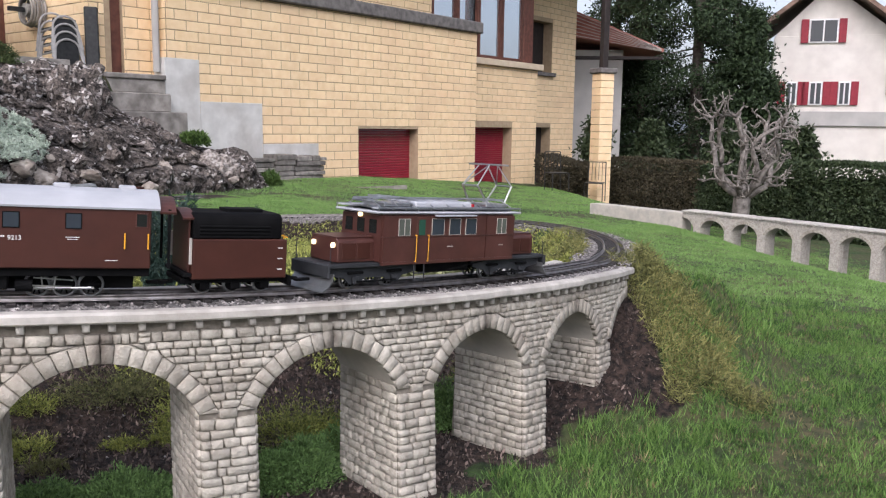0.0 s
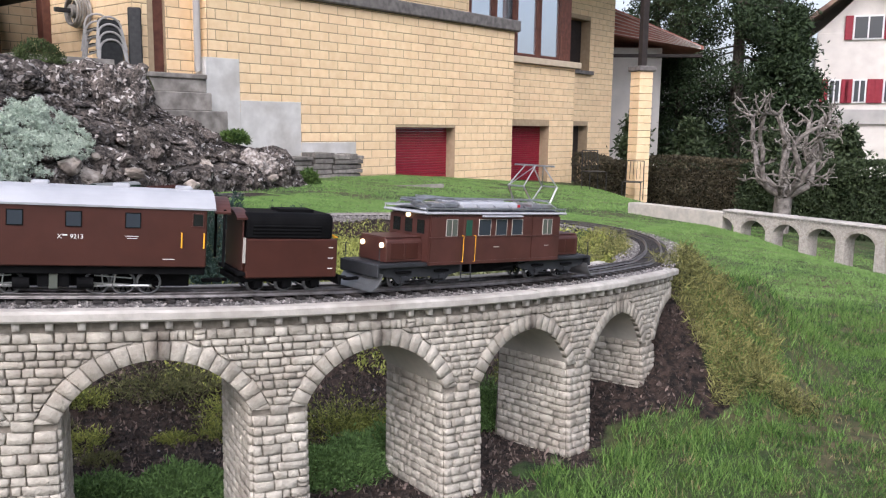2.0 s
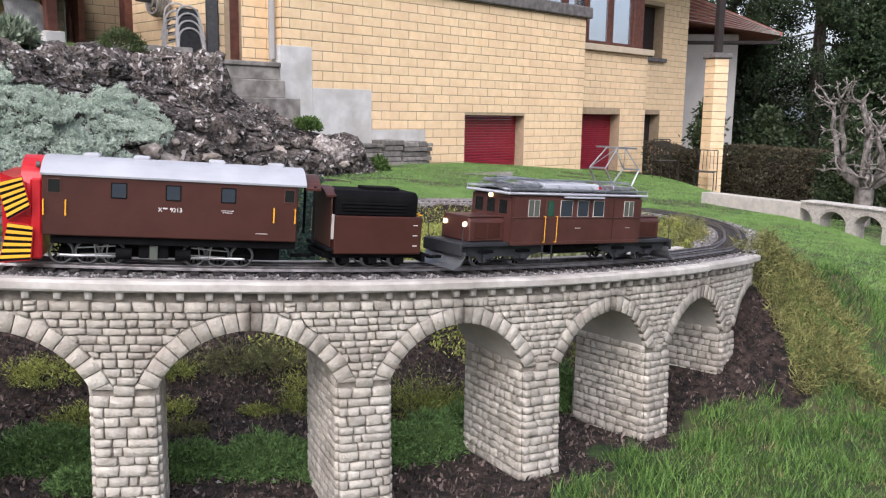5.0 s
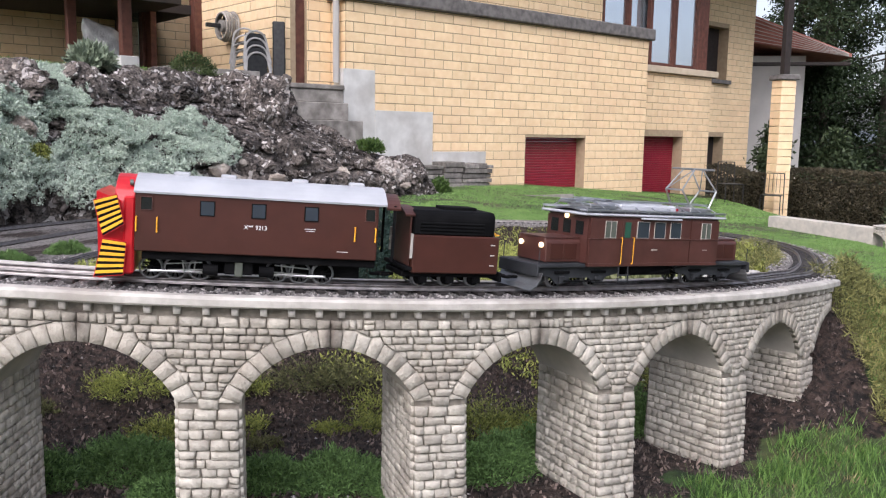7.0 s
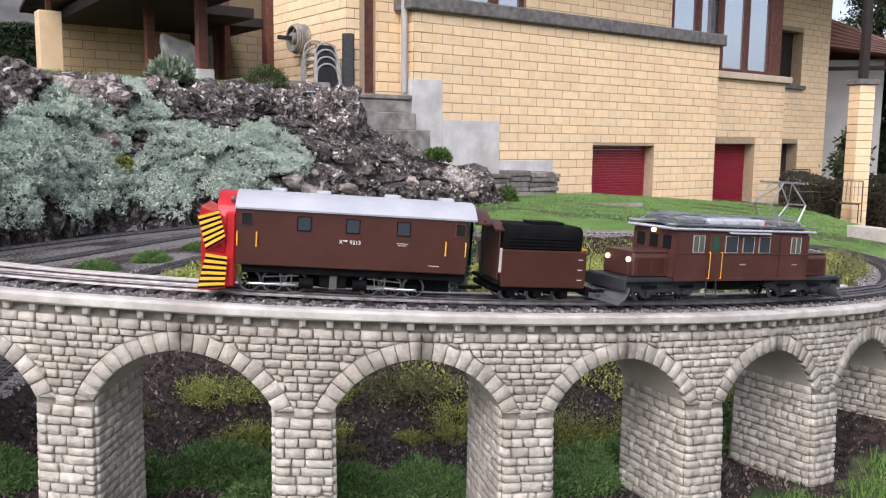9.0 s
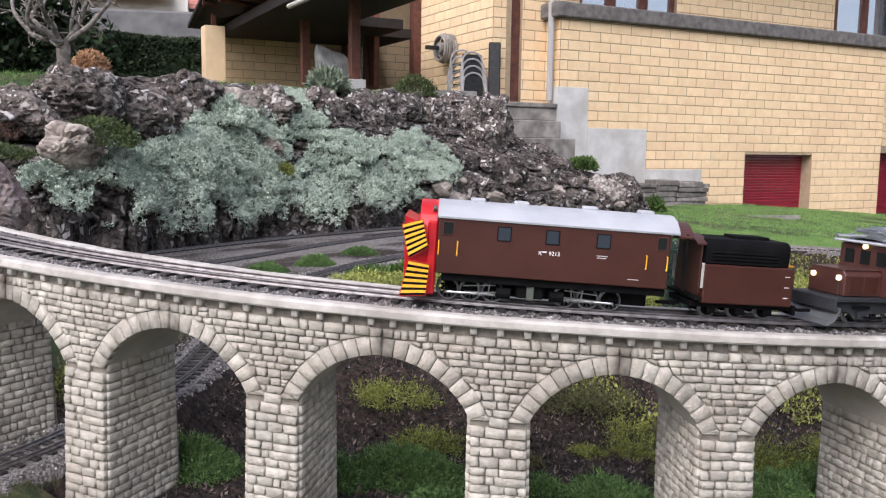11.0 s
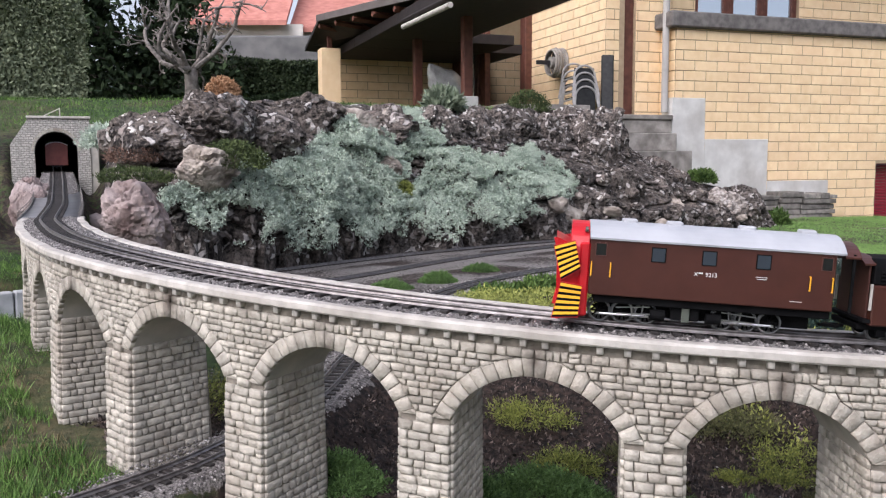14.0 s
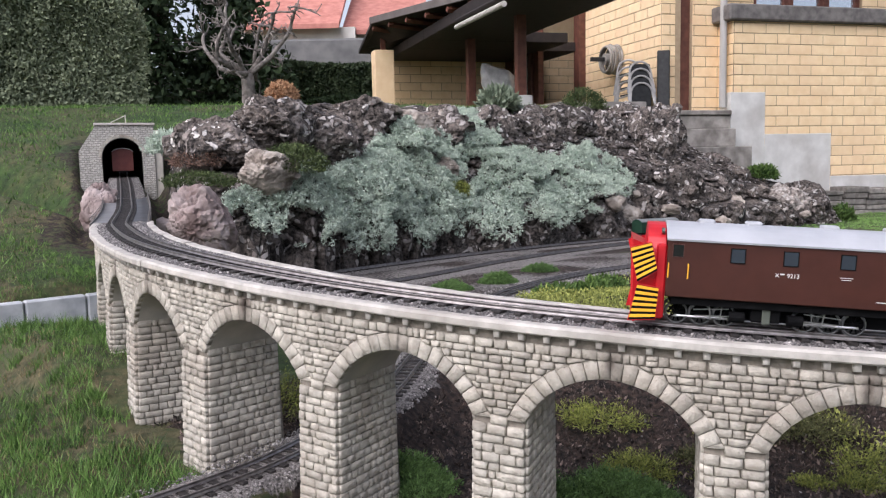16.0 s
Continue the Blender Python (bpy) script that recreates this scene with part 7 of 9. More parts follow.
hedge((5.15, 16.9), (10.5, 13.2), -1.0, 0.36, 0.9, M_HEDGE, 40000, 0.075, "clipped dark green hedge at the end of the lawn", 0.0, 4)
pollard((4.75, 13.6, -0.42), 1.75, 1.75, M_BARK, "pollarded plane tree with bare knuckled limbs", 4, 0.22)
for x, y, h, r, s in ((8.0, 27.5, 15, 2.5, 1), (9.5, 28.5, 14, 1.9, 2), (6.6, 29, 13, 2.0, 3), (8.4, 24, 5.5, 1.7, 6), (6.2, 31.5, 13, 2.2, 7)):
    conifer((x, y, -1.2), h, r, s, 42000, 0.135)
for x, y, h, r, s in ((3.6, 20.2, 2.6, 0.8, 11), (5.0, 20.6, 2.4, 0.9, 12), (6.6, 20.0, 2.2, 0.9, 13), (8.2, 19.6, 2.3, 0.9, 14)):
    conifer((x, y, -1.2), h, r, s, 6000, 0.14, M_HEDGE)


M_FARPANE = glass_mat("dim_far_pane", (0.03, 0.035, 0.04), 0.3)


def far_house():
    base = Matrix.Translation((13.6, 36.0, -1.5)) @ Matrix.Rotation(radians(-20), 4, "Z")
    h = thing("neighbour_house", base, "white plastered house with red shutters and brown tiled roof", "house")
    part("wall", box_bm(0, 9.5, 0, 7, 0, 3.2, 0.02), M_PLASTER, h, "pale cream ground floor")
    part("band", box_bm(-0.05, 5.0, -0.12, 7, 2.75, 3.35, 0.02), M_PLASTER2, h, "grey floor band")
    part("wall", box_bm(0, 9.5, 0.02, 7, 3.2, 6.4, 0.02), M_PLASTER, h, "grey-white upper floors")
    part("gable", prism_bm([(0, 6.4), (4.6, 6.4), (2.0, 8.4)], "y", 0.03, 0.4), M_PLASTER, h, "white gable")
    for x0, z0, w, hh in ((1.25, 1.2, 0.5, 0.9), (0.55, 3.6, 0.45, 0.95), (1.45, 3.6, 0.5, 0.95), (2.55, 3.6, 0.45, 0.95), (1.3, 6.1, 1.1, 0.95), (4.6, 1.5, 0.6, 0.9), (4.6, 4.0, 0.6, 1.1), (6.2, 1.5, 0.6, 0.9), (6.2, 4.0, 0.6, 1.1)):
        win = new("window")
        win.parent = h
        part("frame", box_bm(x0, x0 + w, -0.06, 0.03, z0, z0 + hh, 0.01), surface("white_frame", (0.7, 0.7, 0.7), (0.78, 0.78, 0.78), 3, 0.6, bump=0), win, "white window frame")
        part("pane", box_bm(x0 + 0.06, x0 + w / 2 - 0.03, -0.08, 0.03, z0 + 0.06, z0 + hh - 0.06), M_FARPANE, win)
        part("pane", box_bm(x0 + w / 2 + 0.03, x0 + w - 0.06, -0.08, 0.03, z0 + 0.06, z0 + hh - 0.06), M_FARPANE, win)
        if z0 > 3:
            for sx in (x0 - 0.30, x0 + w + 0.02):
                part("shutter", box_bm(sx, sx + 0.28, -0.08, 0.0, z0, z0 + hh, 0.01), M_SHUTTER, win, "dark red folding shutter")
    for side in (-1, 1):
        bm = bmesh.new()
        pts = [(2.0, -0.8, 8.62), (2.0 + side * 3.4, -0.8, 6.0), (2.0 + side * 3.4, 7, 6.0), (2.0, 7, 8.62)]
        lo, hi = [bm.verts.new(p) for p in pts], [bm.verts.new((p[0], p[1], p[2] + 0.2)) for p in pts]
        bm.faces.new(lo)
        bm.faces.new(hi)
        for i in range(4):
            bm.faces.new((lo[i], lo[(i + 1) % 4], hi[(i + 1) % 4], hi[i]))
        bmesh.ops.recalc_face_normals(bm, faces=bm.faces[:])
        part("roof", bm, surface("brown_tile", (0.12, 0.08, 0.065), (0.26, 0.17, 0.13), 3, 0.85, bump=0.3), h, "weathered brown tiled roof")
    part("rear_roof", prism_bm([(3.0, 6.2), (10.5, 6.2), (10.5, 7.8), (5, 8.6)], "y", 2.5, 7.5), M_TILE, h, "red tiled rear roof")


far_house()


def carport():
    """The neighbour's tiled roof, and the house's own brick pillar with its post."""
    c = thing("neighbour_roof_house", Matrix.Translation((4.6, 25.6, -1.3)) @ Matrix.Rotation(radians(-3), 4, "Z"), "low house with a red tiled roof behind the trees", "house")
    bm = prism_bm([(-4.0, 6.9), (1.63, 4.58), (1.63, 4.50), (-4.0, 5.38)], "y", -0.9, 5)
    part("roof", bm, M_TILE, c, "red tiled roof")
    for i in range(7):
        f = (i + 0.5) / 7
        za, zb = 6.9 - 1.52 * f, 4.58 - 0.08 * f
        part("tile_course", prism_bm([(-4.0, za), (1.55, zb + 0.005), (1.55, zb), (-4.0, za - 0.018)], "y", -0.96, -0.88), M_PLASTER, c)
    # wall under the roof: grey plaster carries its shade
    part("wall", box_bm(-4.0, 0.6, -0.2, 5, 0, 4.6), M_PLASTER2, c, "wall in grey plaster, its shade put into the colour")
    part("gutter", box_bm(-4, 1.6, -1.0, -0.9, 4.26, 4.36, 0.02), M_DARKWOOD_AND_SHADE, c, "dark gutter")
    p = thing("brick_pillar", Matrix.Translation((3.12, 17.1, -0.9)) @ Matrix.Rotation(radians(25), 4, "Z"), "yellow brick pillar with grey cap and brown post", "pillar")
    z = 0
    while z < 2.96:
        part("brick", box_bm(-0.155, 0.155, -0.155, 0.155, z, z + COURSE - 0.008, 0.006), M_BRICK, p)
        z += COURSE
    part("cap", box_bm(-0.20, 0.20, -0.20, 0.20, z, z + 0.1, 0.015), M_CAP, p, "grey stone cap")
    part("post", box_bm(-0.065, 0.065, -0.065, 0.065, z + 0.1, z + 3.2, 0.008), M_DARKWOOD_AND_SHADE, p, "dark timber post")


carport()


def seat_by_wall(x, y, rz):
    c = thing("metal_chair", pose(x, y, float(ground_z(x, y)), 0, 0, rz) @ Matrix.Scale(0.8, 4), "dark metal garden chair on the terrace by the house", "garden chair", "garden seats by the house")
    for sx in (-0.22, 0.22):
        part("leg", bar_bm((sx, -0.2, 0), (sx, -0.2, 0.45), 0.012), M_BLACK, c)
        part("leg", bar_bm((sx, 0.22, 0), (sx * 0.95, 0.26, 0.95), 0.012), M_BLACK, c)
    part("seat", box_bm(-0.22, 0.22, -0.2, 0.22, 0.44, 0.46, 0.005), M_BLACK, c)
    for k in range(6):
        part("back_slat", bar_bm((-0.21 + 0.084 * k, 0.23, 0.5), (-0.20 + 0.08 * k, 0.26, 0.93), 0.007), M_BLACK, c)
    part("top_rail", bar_bm((-0.21, 0.26, 0.95), (0.21, 0.26, 0.95), 0.012), M_BLACK, c)


seat_by_wall(2.20, 16.6, 20)
seat_by_wall(2.95, 16.6, -20)

# the far straight viaduct


def far_section():
    s = thing("far_viaduct_section", Matrix.Identity(4), "pale cast-stone viaduct section crossing the lawn", "model viaduct", "sections of the straight viaduct")
    half, cols = MOD_L / 2, []
    xs = [-half, *np.linspace(-half + 0.01, -PIER, 9), *np.linspace(PIER, half - 0.01, 9), half]
    bm = bmesh.new()
    for a, b in zip(xs, xs[1:]):
        pier = a == -PIER and b == PIER
        za, zb = (PIER_FOOT, PIER_FOOT) if pier else (arch_z(half - abs(a)), arch_z(half - abs(b)))
        v = [bm.verts.new(p) for p in ((a, 0, za), (b, 0, zb), (b, 0, 0), (a, 0, 0), (a, 0.17, za), (b, 0.17, zb), (b, 0.17, 0), (a, 0.17, 0))]
        for f in ((0, 1, 2, 3), (5, 4, 7, 6), (4, 5, 1, 0), (3, 2, 6, 7)) + (((0, 3, 7, 4), (1, 5, 6, 2)) if pier else ()):
            bm.faces.new([v[i] for i in f])
    bmesh.ops.remove_doubles(bm, verts=bm.verts[:], dist=1e-5)
    bmesh.ops.recalc_face_normals(bm, faces=bm.faces[:])
    part("wall", bm, surface("far_stone", (0.36, 0.33, 0.29), (0.58, 0.54, 0.48), 90, 0.9, bump=1.0, bump_dist=0.006, stain=(0.26, 0.23, 0.2), stain_scale=30), s)
    for sign in (-1, 1):
        n = 8
        a_end = math.acos((SPRING - ARC_Z) / ARC_R)
        for i in range(n):
            t0, t1 = a_end * i / n + 0.01, a_end * (i + 1) / n - 0.01
            q = [(sign * (half - rr * math.sin(t)), ARC_Z + rr * math.cos(t)) for t, rr in ((t0, ARC_R), (t1, ARC_R), (t1, ARC_R + RING), (t0, ARC_R + RING))]
            part("voussoir", prism_bm(q, "y", -0.006, 0.004), M_STONE, s)
    part("coping_slab", box_bm(-half + 0.001, half - 0.001, -0.018, 0.19, 0, 0.016, 0.003), M_COPING, s, "pale coping slab")
    for i in range(9):
        x = -half + MOD_L * (i + 0.5) / 9
        part("corbel", box_bm(x - 0.006, x + 0.006, -0.012, 0.01, -0.014, 0.0, 0.001), M_COPING, s)
    return s


V2A, V2B = Vector((2.456, 8.81, 0.168)), Vector((3.75, 7.14, 0.155))
v2d = (V2B - V2A)
turn = math.degrees(math.atan2(v2d.y, v2d.x))
v2n = v2d.normalized()
sec2 = far_section()
for i in range(8):
    p = V2A + v2n * MOD_L * (i + 0.62)
    m = pose(p.x, p.y, p.z, 0, 0, turn)
    if i:
        copy_thing(sec2, m)
    else:
        sec2.matrix_world = m
wing = thing("viaduct_approach", pose(V2A.x, V2A.y, V2A.z - 0.03, 0, 0, turn), "low stone approach wall of the far viaduct", "model viaduct")
part("wall", box_bm(-1.25, 0.04, 0.0, 0.17, -0.35, 0.012, 0.004), M_SOFFIT, wing)

# left side
hedge((-10.9, 1.2), (-10.25, 6.65), 1.25, 3.75, 1.5, M_HEDGE2, 120000, 0.055, "tall clipped grey-green hedge on the slope", 0.9, 6, surface("hedge_inside", (0.06, 0.078, 0.045), (0.12, 0.14, 0.085), 9, 0.95, bump=0.3))
for x, y, h, r, s in ((-12.4, 8.6, 4.2, 1.5, 21), (-12.2, 10.2, 3.6, 1.4, 22), (-13.4, 7.2, 4.5, 1.6, 23)):
    conifer((x, y, 1.3), h, r, s, 9000, 0.16)
hedge((-14.6, 10.9), (-8.6, 15.1), 1.3, 3.05, 1.0, M_HEDGE, 60000, 0.07, "dark clipped hedge behind the house", 0.0, 8)
hedge((-13.9, 10.6), (-9.2, 13.9), 1.3, 2.25, 0.7, M_CONIFER, 30000, 0.07, "low dark hedge behind the lawn", 0.0, 9)
pollard((-10.4, 8.95, 1.55), 2.1, 1.4, M_BARK, "pollarded tree with brown bare limbs", 9)


def pink_roof_house():
    h = thing("far_roof_house", Matrix.Translation((-29.5, 24.5, 0)) @ Matrix.Rotation(radians(35), 4, "Z"), "house with a pale red tiled roof beyond the hedge", "house")
    part("wall", box_bm(0, 6.0, 0.4, 6, 0, 6.9), M_PLASTER, h, "white wall under the eaves")
    part("roof", prism_bm([(-0.3, 6.75), (6.4, 10.5), (6.4, 10.7), (-0.3, 6.95)], "x", 0.9, 5.4), M_TILE, h, "pale red tiled roof")
    part("roof", prism_bm([(0.6, 6.6), (6.0, 9.2), (6.0, 9.4), (0.6, 6.8)], "x", 5.4, 9.0), M_TILE, h, "lower pale red roof")
    # darker plaster than the white wall, shade painted in
    part("wall", box_bm(5.4, 9.0, 1.0, 6, 0, 6.7), M_PLASTER2, h, "wall greyed to put its shade into the colour")
    f = thing("grey_shed", Matrix.Translation((-17.5, 13.6, 1.0)) @ Matrix.Rotation(radians(35), 4, "Z"), "long low grey roof behind the hedge", "shed")
    part("roof", box_bm(0, 6.5, 0, 3, 2.35, 3.08, 0.05), surface("grey_metal", (0.10, 0.10, 0.10), (0.17, 0.165, 0.16), 3, 0.5), f, "grey flat roof edge")
    part("wall", box_bm(0.2, 6.3, 0.2, 2.8, 0, 2.35), M_PLASTER2, f)


pink_roof_house()


def hills():
    """Wooded hills along the horizon."""
    n = 160
    a = np.linspace(0, 2 * math.pi, n, endpoint=False)
    rows = []
    for r, k in ((260, 0.0), (340, 0.55), (460, 1.0)):
        h = (34 + 16 * np.sin(a * 3 + 1) + 9 * np.sin(a * 7 + 2) + 4 * np.sin(a * 17)) * k - 3
        rows.append(np.stack([r * np.cos(a), r * np.sin(a), h], 1))
    v = np.concatenate(rows)
    i = np.arange(n)
    q = np.concatenate([np.stack([i + j * n, (i + 1) % n + j * n, (i + 1) % n + (j + 1) * n, i + (j + 1) * n], 1) for j in range(2)])
    ob = big_mesh("backdrop", v, q, surface("wooded_hill", (0.05, 0.065, 0.075), (0.10, 0.12, 0.13), 0.05, 0.95, bump=0), smooth=True)
    tagged(ob, "distant blue-grey wooded hills", "hills", kind="structure")


hills()

# ---- the model train ----
M_BROWN = surface("brown_train_paint", (0.042, 0.0125, 0.008), (0.054, 0.016, 0.010), 30, 0.5, bump=0.03, spec=0.3, stain=(0.06, 0.02, 0.014), stain_scale=14, stain_amount=0.5)
M_BROWN2 = surface("weathered_brown_paint", (0.056, 0.021, 0.016), (0.082, 0.031, 0.025), 25, 0.42, bump=0.06, spec=0.4, stain=(0.06, 0.02, 0.014), stain_scale=18)
M_RED = surface("signal_red_paint", (0.42, 0.008, 0.014), (0.52, 0.013, 0.018), 30, 0.35, bump=0.03, spec=0.5)
M_ORANGE = surface("orange_paint", (0.85, 0.26, 0.008), (0.95, 0.34, 0.012), 30, 0.4, bump=0.03)
M_YELLOW = surface("yellow_paint", (0.80, 0.38, 0.02), (0.88, 0.45, 0.03), 30, 0.4, bump=0.02)
M_ROOF = surface("silver_white_roof", (0.35, 0.36, 0.385), (0.42, 0.43, 0.455), 20, 0.5, bump=0.05)
M_SILVER_METAL = surface("bright_metal", (0.45, 0.45, 0.46), (0.62, 0.62, 0.63), 60, 0.28, 0.95, bump=0.05)
M_UNDER = surface("black_underframe", (0.003, 0.003, 0.0035), (0.007, 0.007, 0.0075), 40, 0.75, bump=0.1, spec=0.08)
M_GREYFRAME = surface("dark_grey_frame", (0.018, 0.019, 0.022), (0.036, 0.038, 0.042), 30, 0.55, bump=0.08, spec=0.3)
M_STEEL = surface("grey_plough_steel", (0.16, 0.165, 0.17), (0.25, 0.255, 0.26), 30, 0.35, 0.6, bump=0.06)
M_WHITEPRINT = surface("white_print", (0.72, 0.72, 0.70), (0.78, 0.78, 0.76), 30, 0.5, bump=0)
M_SMOKEPANE = glass_mat("smoked_pane", (0.030, 0.038, 0.050), 0.12)
M_DARKPANE = glass_mat("dark_pane", (0.008, 0.009, 0.010), 0.15)
M_GREENPANE = glass_mat("green_pane", (0.02, 0.075, 0.05), 0.15)
M_PALEPANE = glass_mat("pale_pane", (0.09, 0.10, 0.085), 0.12)
M_DARKRED = surface("dark_red_hub", (0.12, 0.008, 0.008), (0.18, 0.012, 0.012), 30, 0.5, bump=0.05)
M_LAMP = bpy.data.materials.new("lit_lamp")
M_LAMP.use_nodes = True
M_LAMP.node_tree.nodes["Principled BSDF"].inputs["Emission Color"].default_value = (1.0, 0.72, 0.30, 1)
M_LAMP.node_tree.nodes["Principled BSDF"].inputs["Emission Strength"].default_value = 1.6

RAIL_TOP = RAIL_BASE + 0.0144


def rail_pose(angle, r=R_TRACK):
    """On the viaduct's rails, facing up the grade."""
    a = radians(angle)
    p = Vector(on_arc(r, angle, RAIL_TOP))
    fwd = Vector((math.sin(a), -math.cos(a), -STEP_Z / (radians(STEP_A) * r))).normalized()
    left = Vector((0, 0, 1)).cross(fwd).normalized()
    up = fwd.cross(left)
    m = Matrix((fwd, left, up)).transposed().to_4x4()
    m.translation = p
    return m


def line_pose(line, i, back=False):
    p, d = Vector(line[i]), Vector(line[i + 1] - line[i]).normalized()
    if back:
        d = -d
    left = Vector((0, 0, 1)).cross(d).normalized()
    m = Matrix((d, left, d.cross(left))).transposed().to_4x4()
    m.translation = p + Vector((0, 0, 0.0144))
    return m


def arc_roof(x0, x1, half_w, z, rise, over, thick=0.003, n=12, bm=None):
    """A barrel roof along x."""
    pts = []
    for i in range(n + 1):
        t = -1 + 2 * i / n
        pts.append(((half_w + over) * t, z + rise * (1 - abs(t) ** 2.3)))
    poly = pts + [(y * 0.985, zz - thick) for y, zz in pts[::-1]]
    return prism_bm(poly, "x", x0, x1, bm)


def wheelset(parent, x, r, mat=M_UNDER, rim=M_STEEL, spokes=True, gauge=0.0225):
    w = new("wheelset")
    w.parent = parent
    w.location = (x, 0, r)
    part("axle", bar_bm((0, -0.03, 0), (0, 0.03, 0), 0.0025, 8), M_UNDER, w)
    for side in (-1, 1):
        turn = Matrix.Translation((0, side * gauge, 0)) @ Matrix.Rotation(radians(-90 * side), 4, "X")
        bm = lathe_bm([(r * 0.91, -0.003), (r + 0.002, -0.003), (r + 0.002, -0.001), (r, 0.0), (r, 0.004), (r * 0.91, 0.004), (r * 0.91, -0.003)], 24, None, turn)
        part("rim", bm, rim, w, "metal wheel rim", smooth=False)
        bm = cyl_bm(r * 0.22, r * 0.22, 0.005, 10, turn)
        if spokes:
            for k in range(10):
                a = 2 * math.pi * k / 10
                b = box_bm(r * 0.15, r * 0.83, -0.0011, 0.0011, 0.0, 0.003)
                merge(bm, b, turn @ Matrix.Rotation(a, 4, "Z"))
        else:
            cyl_bm(r * 0.82, r * 0.82, 0.002, 20, turn, bm)
        part("spokes", bm, mat, w, "black wheel centre")
    return w


def pane_window(parent, x0, x1, z0, z1, y, side, frame_mat, pane_mat, fw=0.0013, bars=0):
    """A framed window on the long side of a vehicle."""
    w = new("window")
    w.parent = parent
    s = side
    lo, hi = sorted((s * (y - 0.001), s * (y + 0.0016)))
    bm = box_bm(x0 - fw, x0, lo, hi, z0 - fw, z1 + fw, 0.0003)
    box_bm(x1, x1 + fw, lo, hi, z0 - fw, z1 + fw, 0.0003, bm)
    box_bm(x0, x1, lo, hi, z0 - fw, z0, 0.0003, bm)
    box_bm(x0, x1, lo, hi, z1, z1 + fw, 0.0003, bm)
    for k in range(bars):
        xx = x0 + (x1 - x0) * (k + 1) / (bars + 1)
        box_bm(xx - 0.0007, xx + 0.0007, lo, hi, z0, z1, 0.0002, bm)
    part("frame", bm, frame_mat, w, "thin window frame")
    lo, hi = sorted((s * (y - 0.002), s * (y + 0.0009)))
    part("pane", box_bm(x0, x1, lo, hi, z0, z1), pane_mat, w, "glazed pane")


def handrail(parent, a, b, out, mat=M_YELLOW, r=0.0011):
    a, b, out = Vector(a), Vector(b), Vector(out)
    bm = bar_bm(a + out, b + out, r, 6)
    bar_bm(a, a + out, r, 6, bm)
    bar_bm(b, b + out, r, 6, bm)
    part("handrail", bm, mat, parent, "thin painted handrail")


def lettering(text, parent, at, size, side, mat=M_WHITEPRINT):
    cu = bpy.data.curves.new("lettering", "FONT")
    cu.body, cu.size, cu.extrude = text, size, 0.0002
    cu.align_x = "CENTER"
    tmp = bpy.data.objects.new("lettering_tmp", cu)
    scene.collection.objects.link(tmp)
    me = bpy.data.meshes.new_from_object(tmp.evaluated_get(bpy.context.evaluated_depsgraph_get()))
    bpy.data.objects.remove(tmp)
    me.materials.clear()
    me.materials.append(mat)
    ob = new("lettering", me)
    ob.parent = parent
    ob.matrix_local = Matrix.Translation(at) @ Matrix.Rotation(radians(180 if side > 0 else 0), 4, "Z") @ Matrix.Rotation(radians(90), 4, "X")
    tagged(ob, "small white painted lettering")


def coupler(parent, x, side):
    bm = box_bm(min(x, x + side * 0.022), max(x, x + side * 0.022), -0.004, 0.004, 0.014, 0.019, 0.001)
    bm = cyl_bm(0.008, 0.008, 0.004, 12, Matrix.Translation((x + side * 0.024, 0, 0.0145)), bm)
    part("coupler", bm, M_UNDER, parent, "black hook and loop coupler")


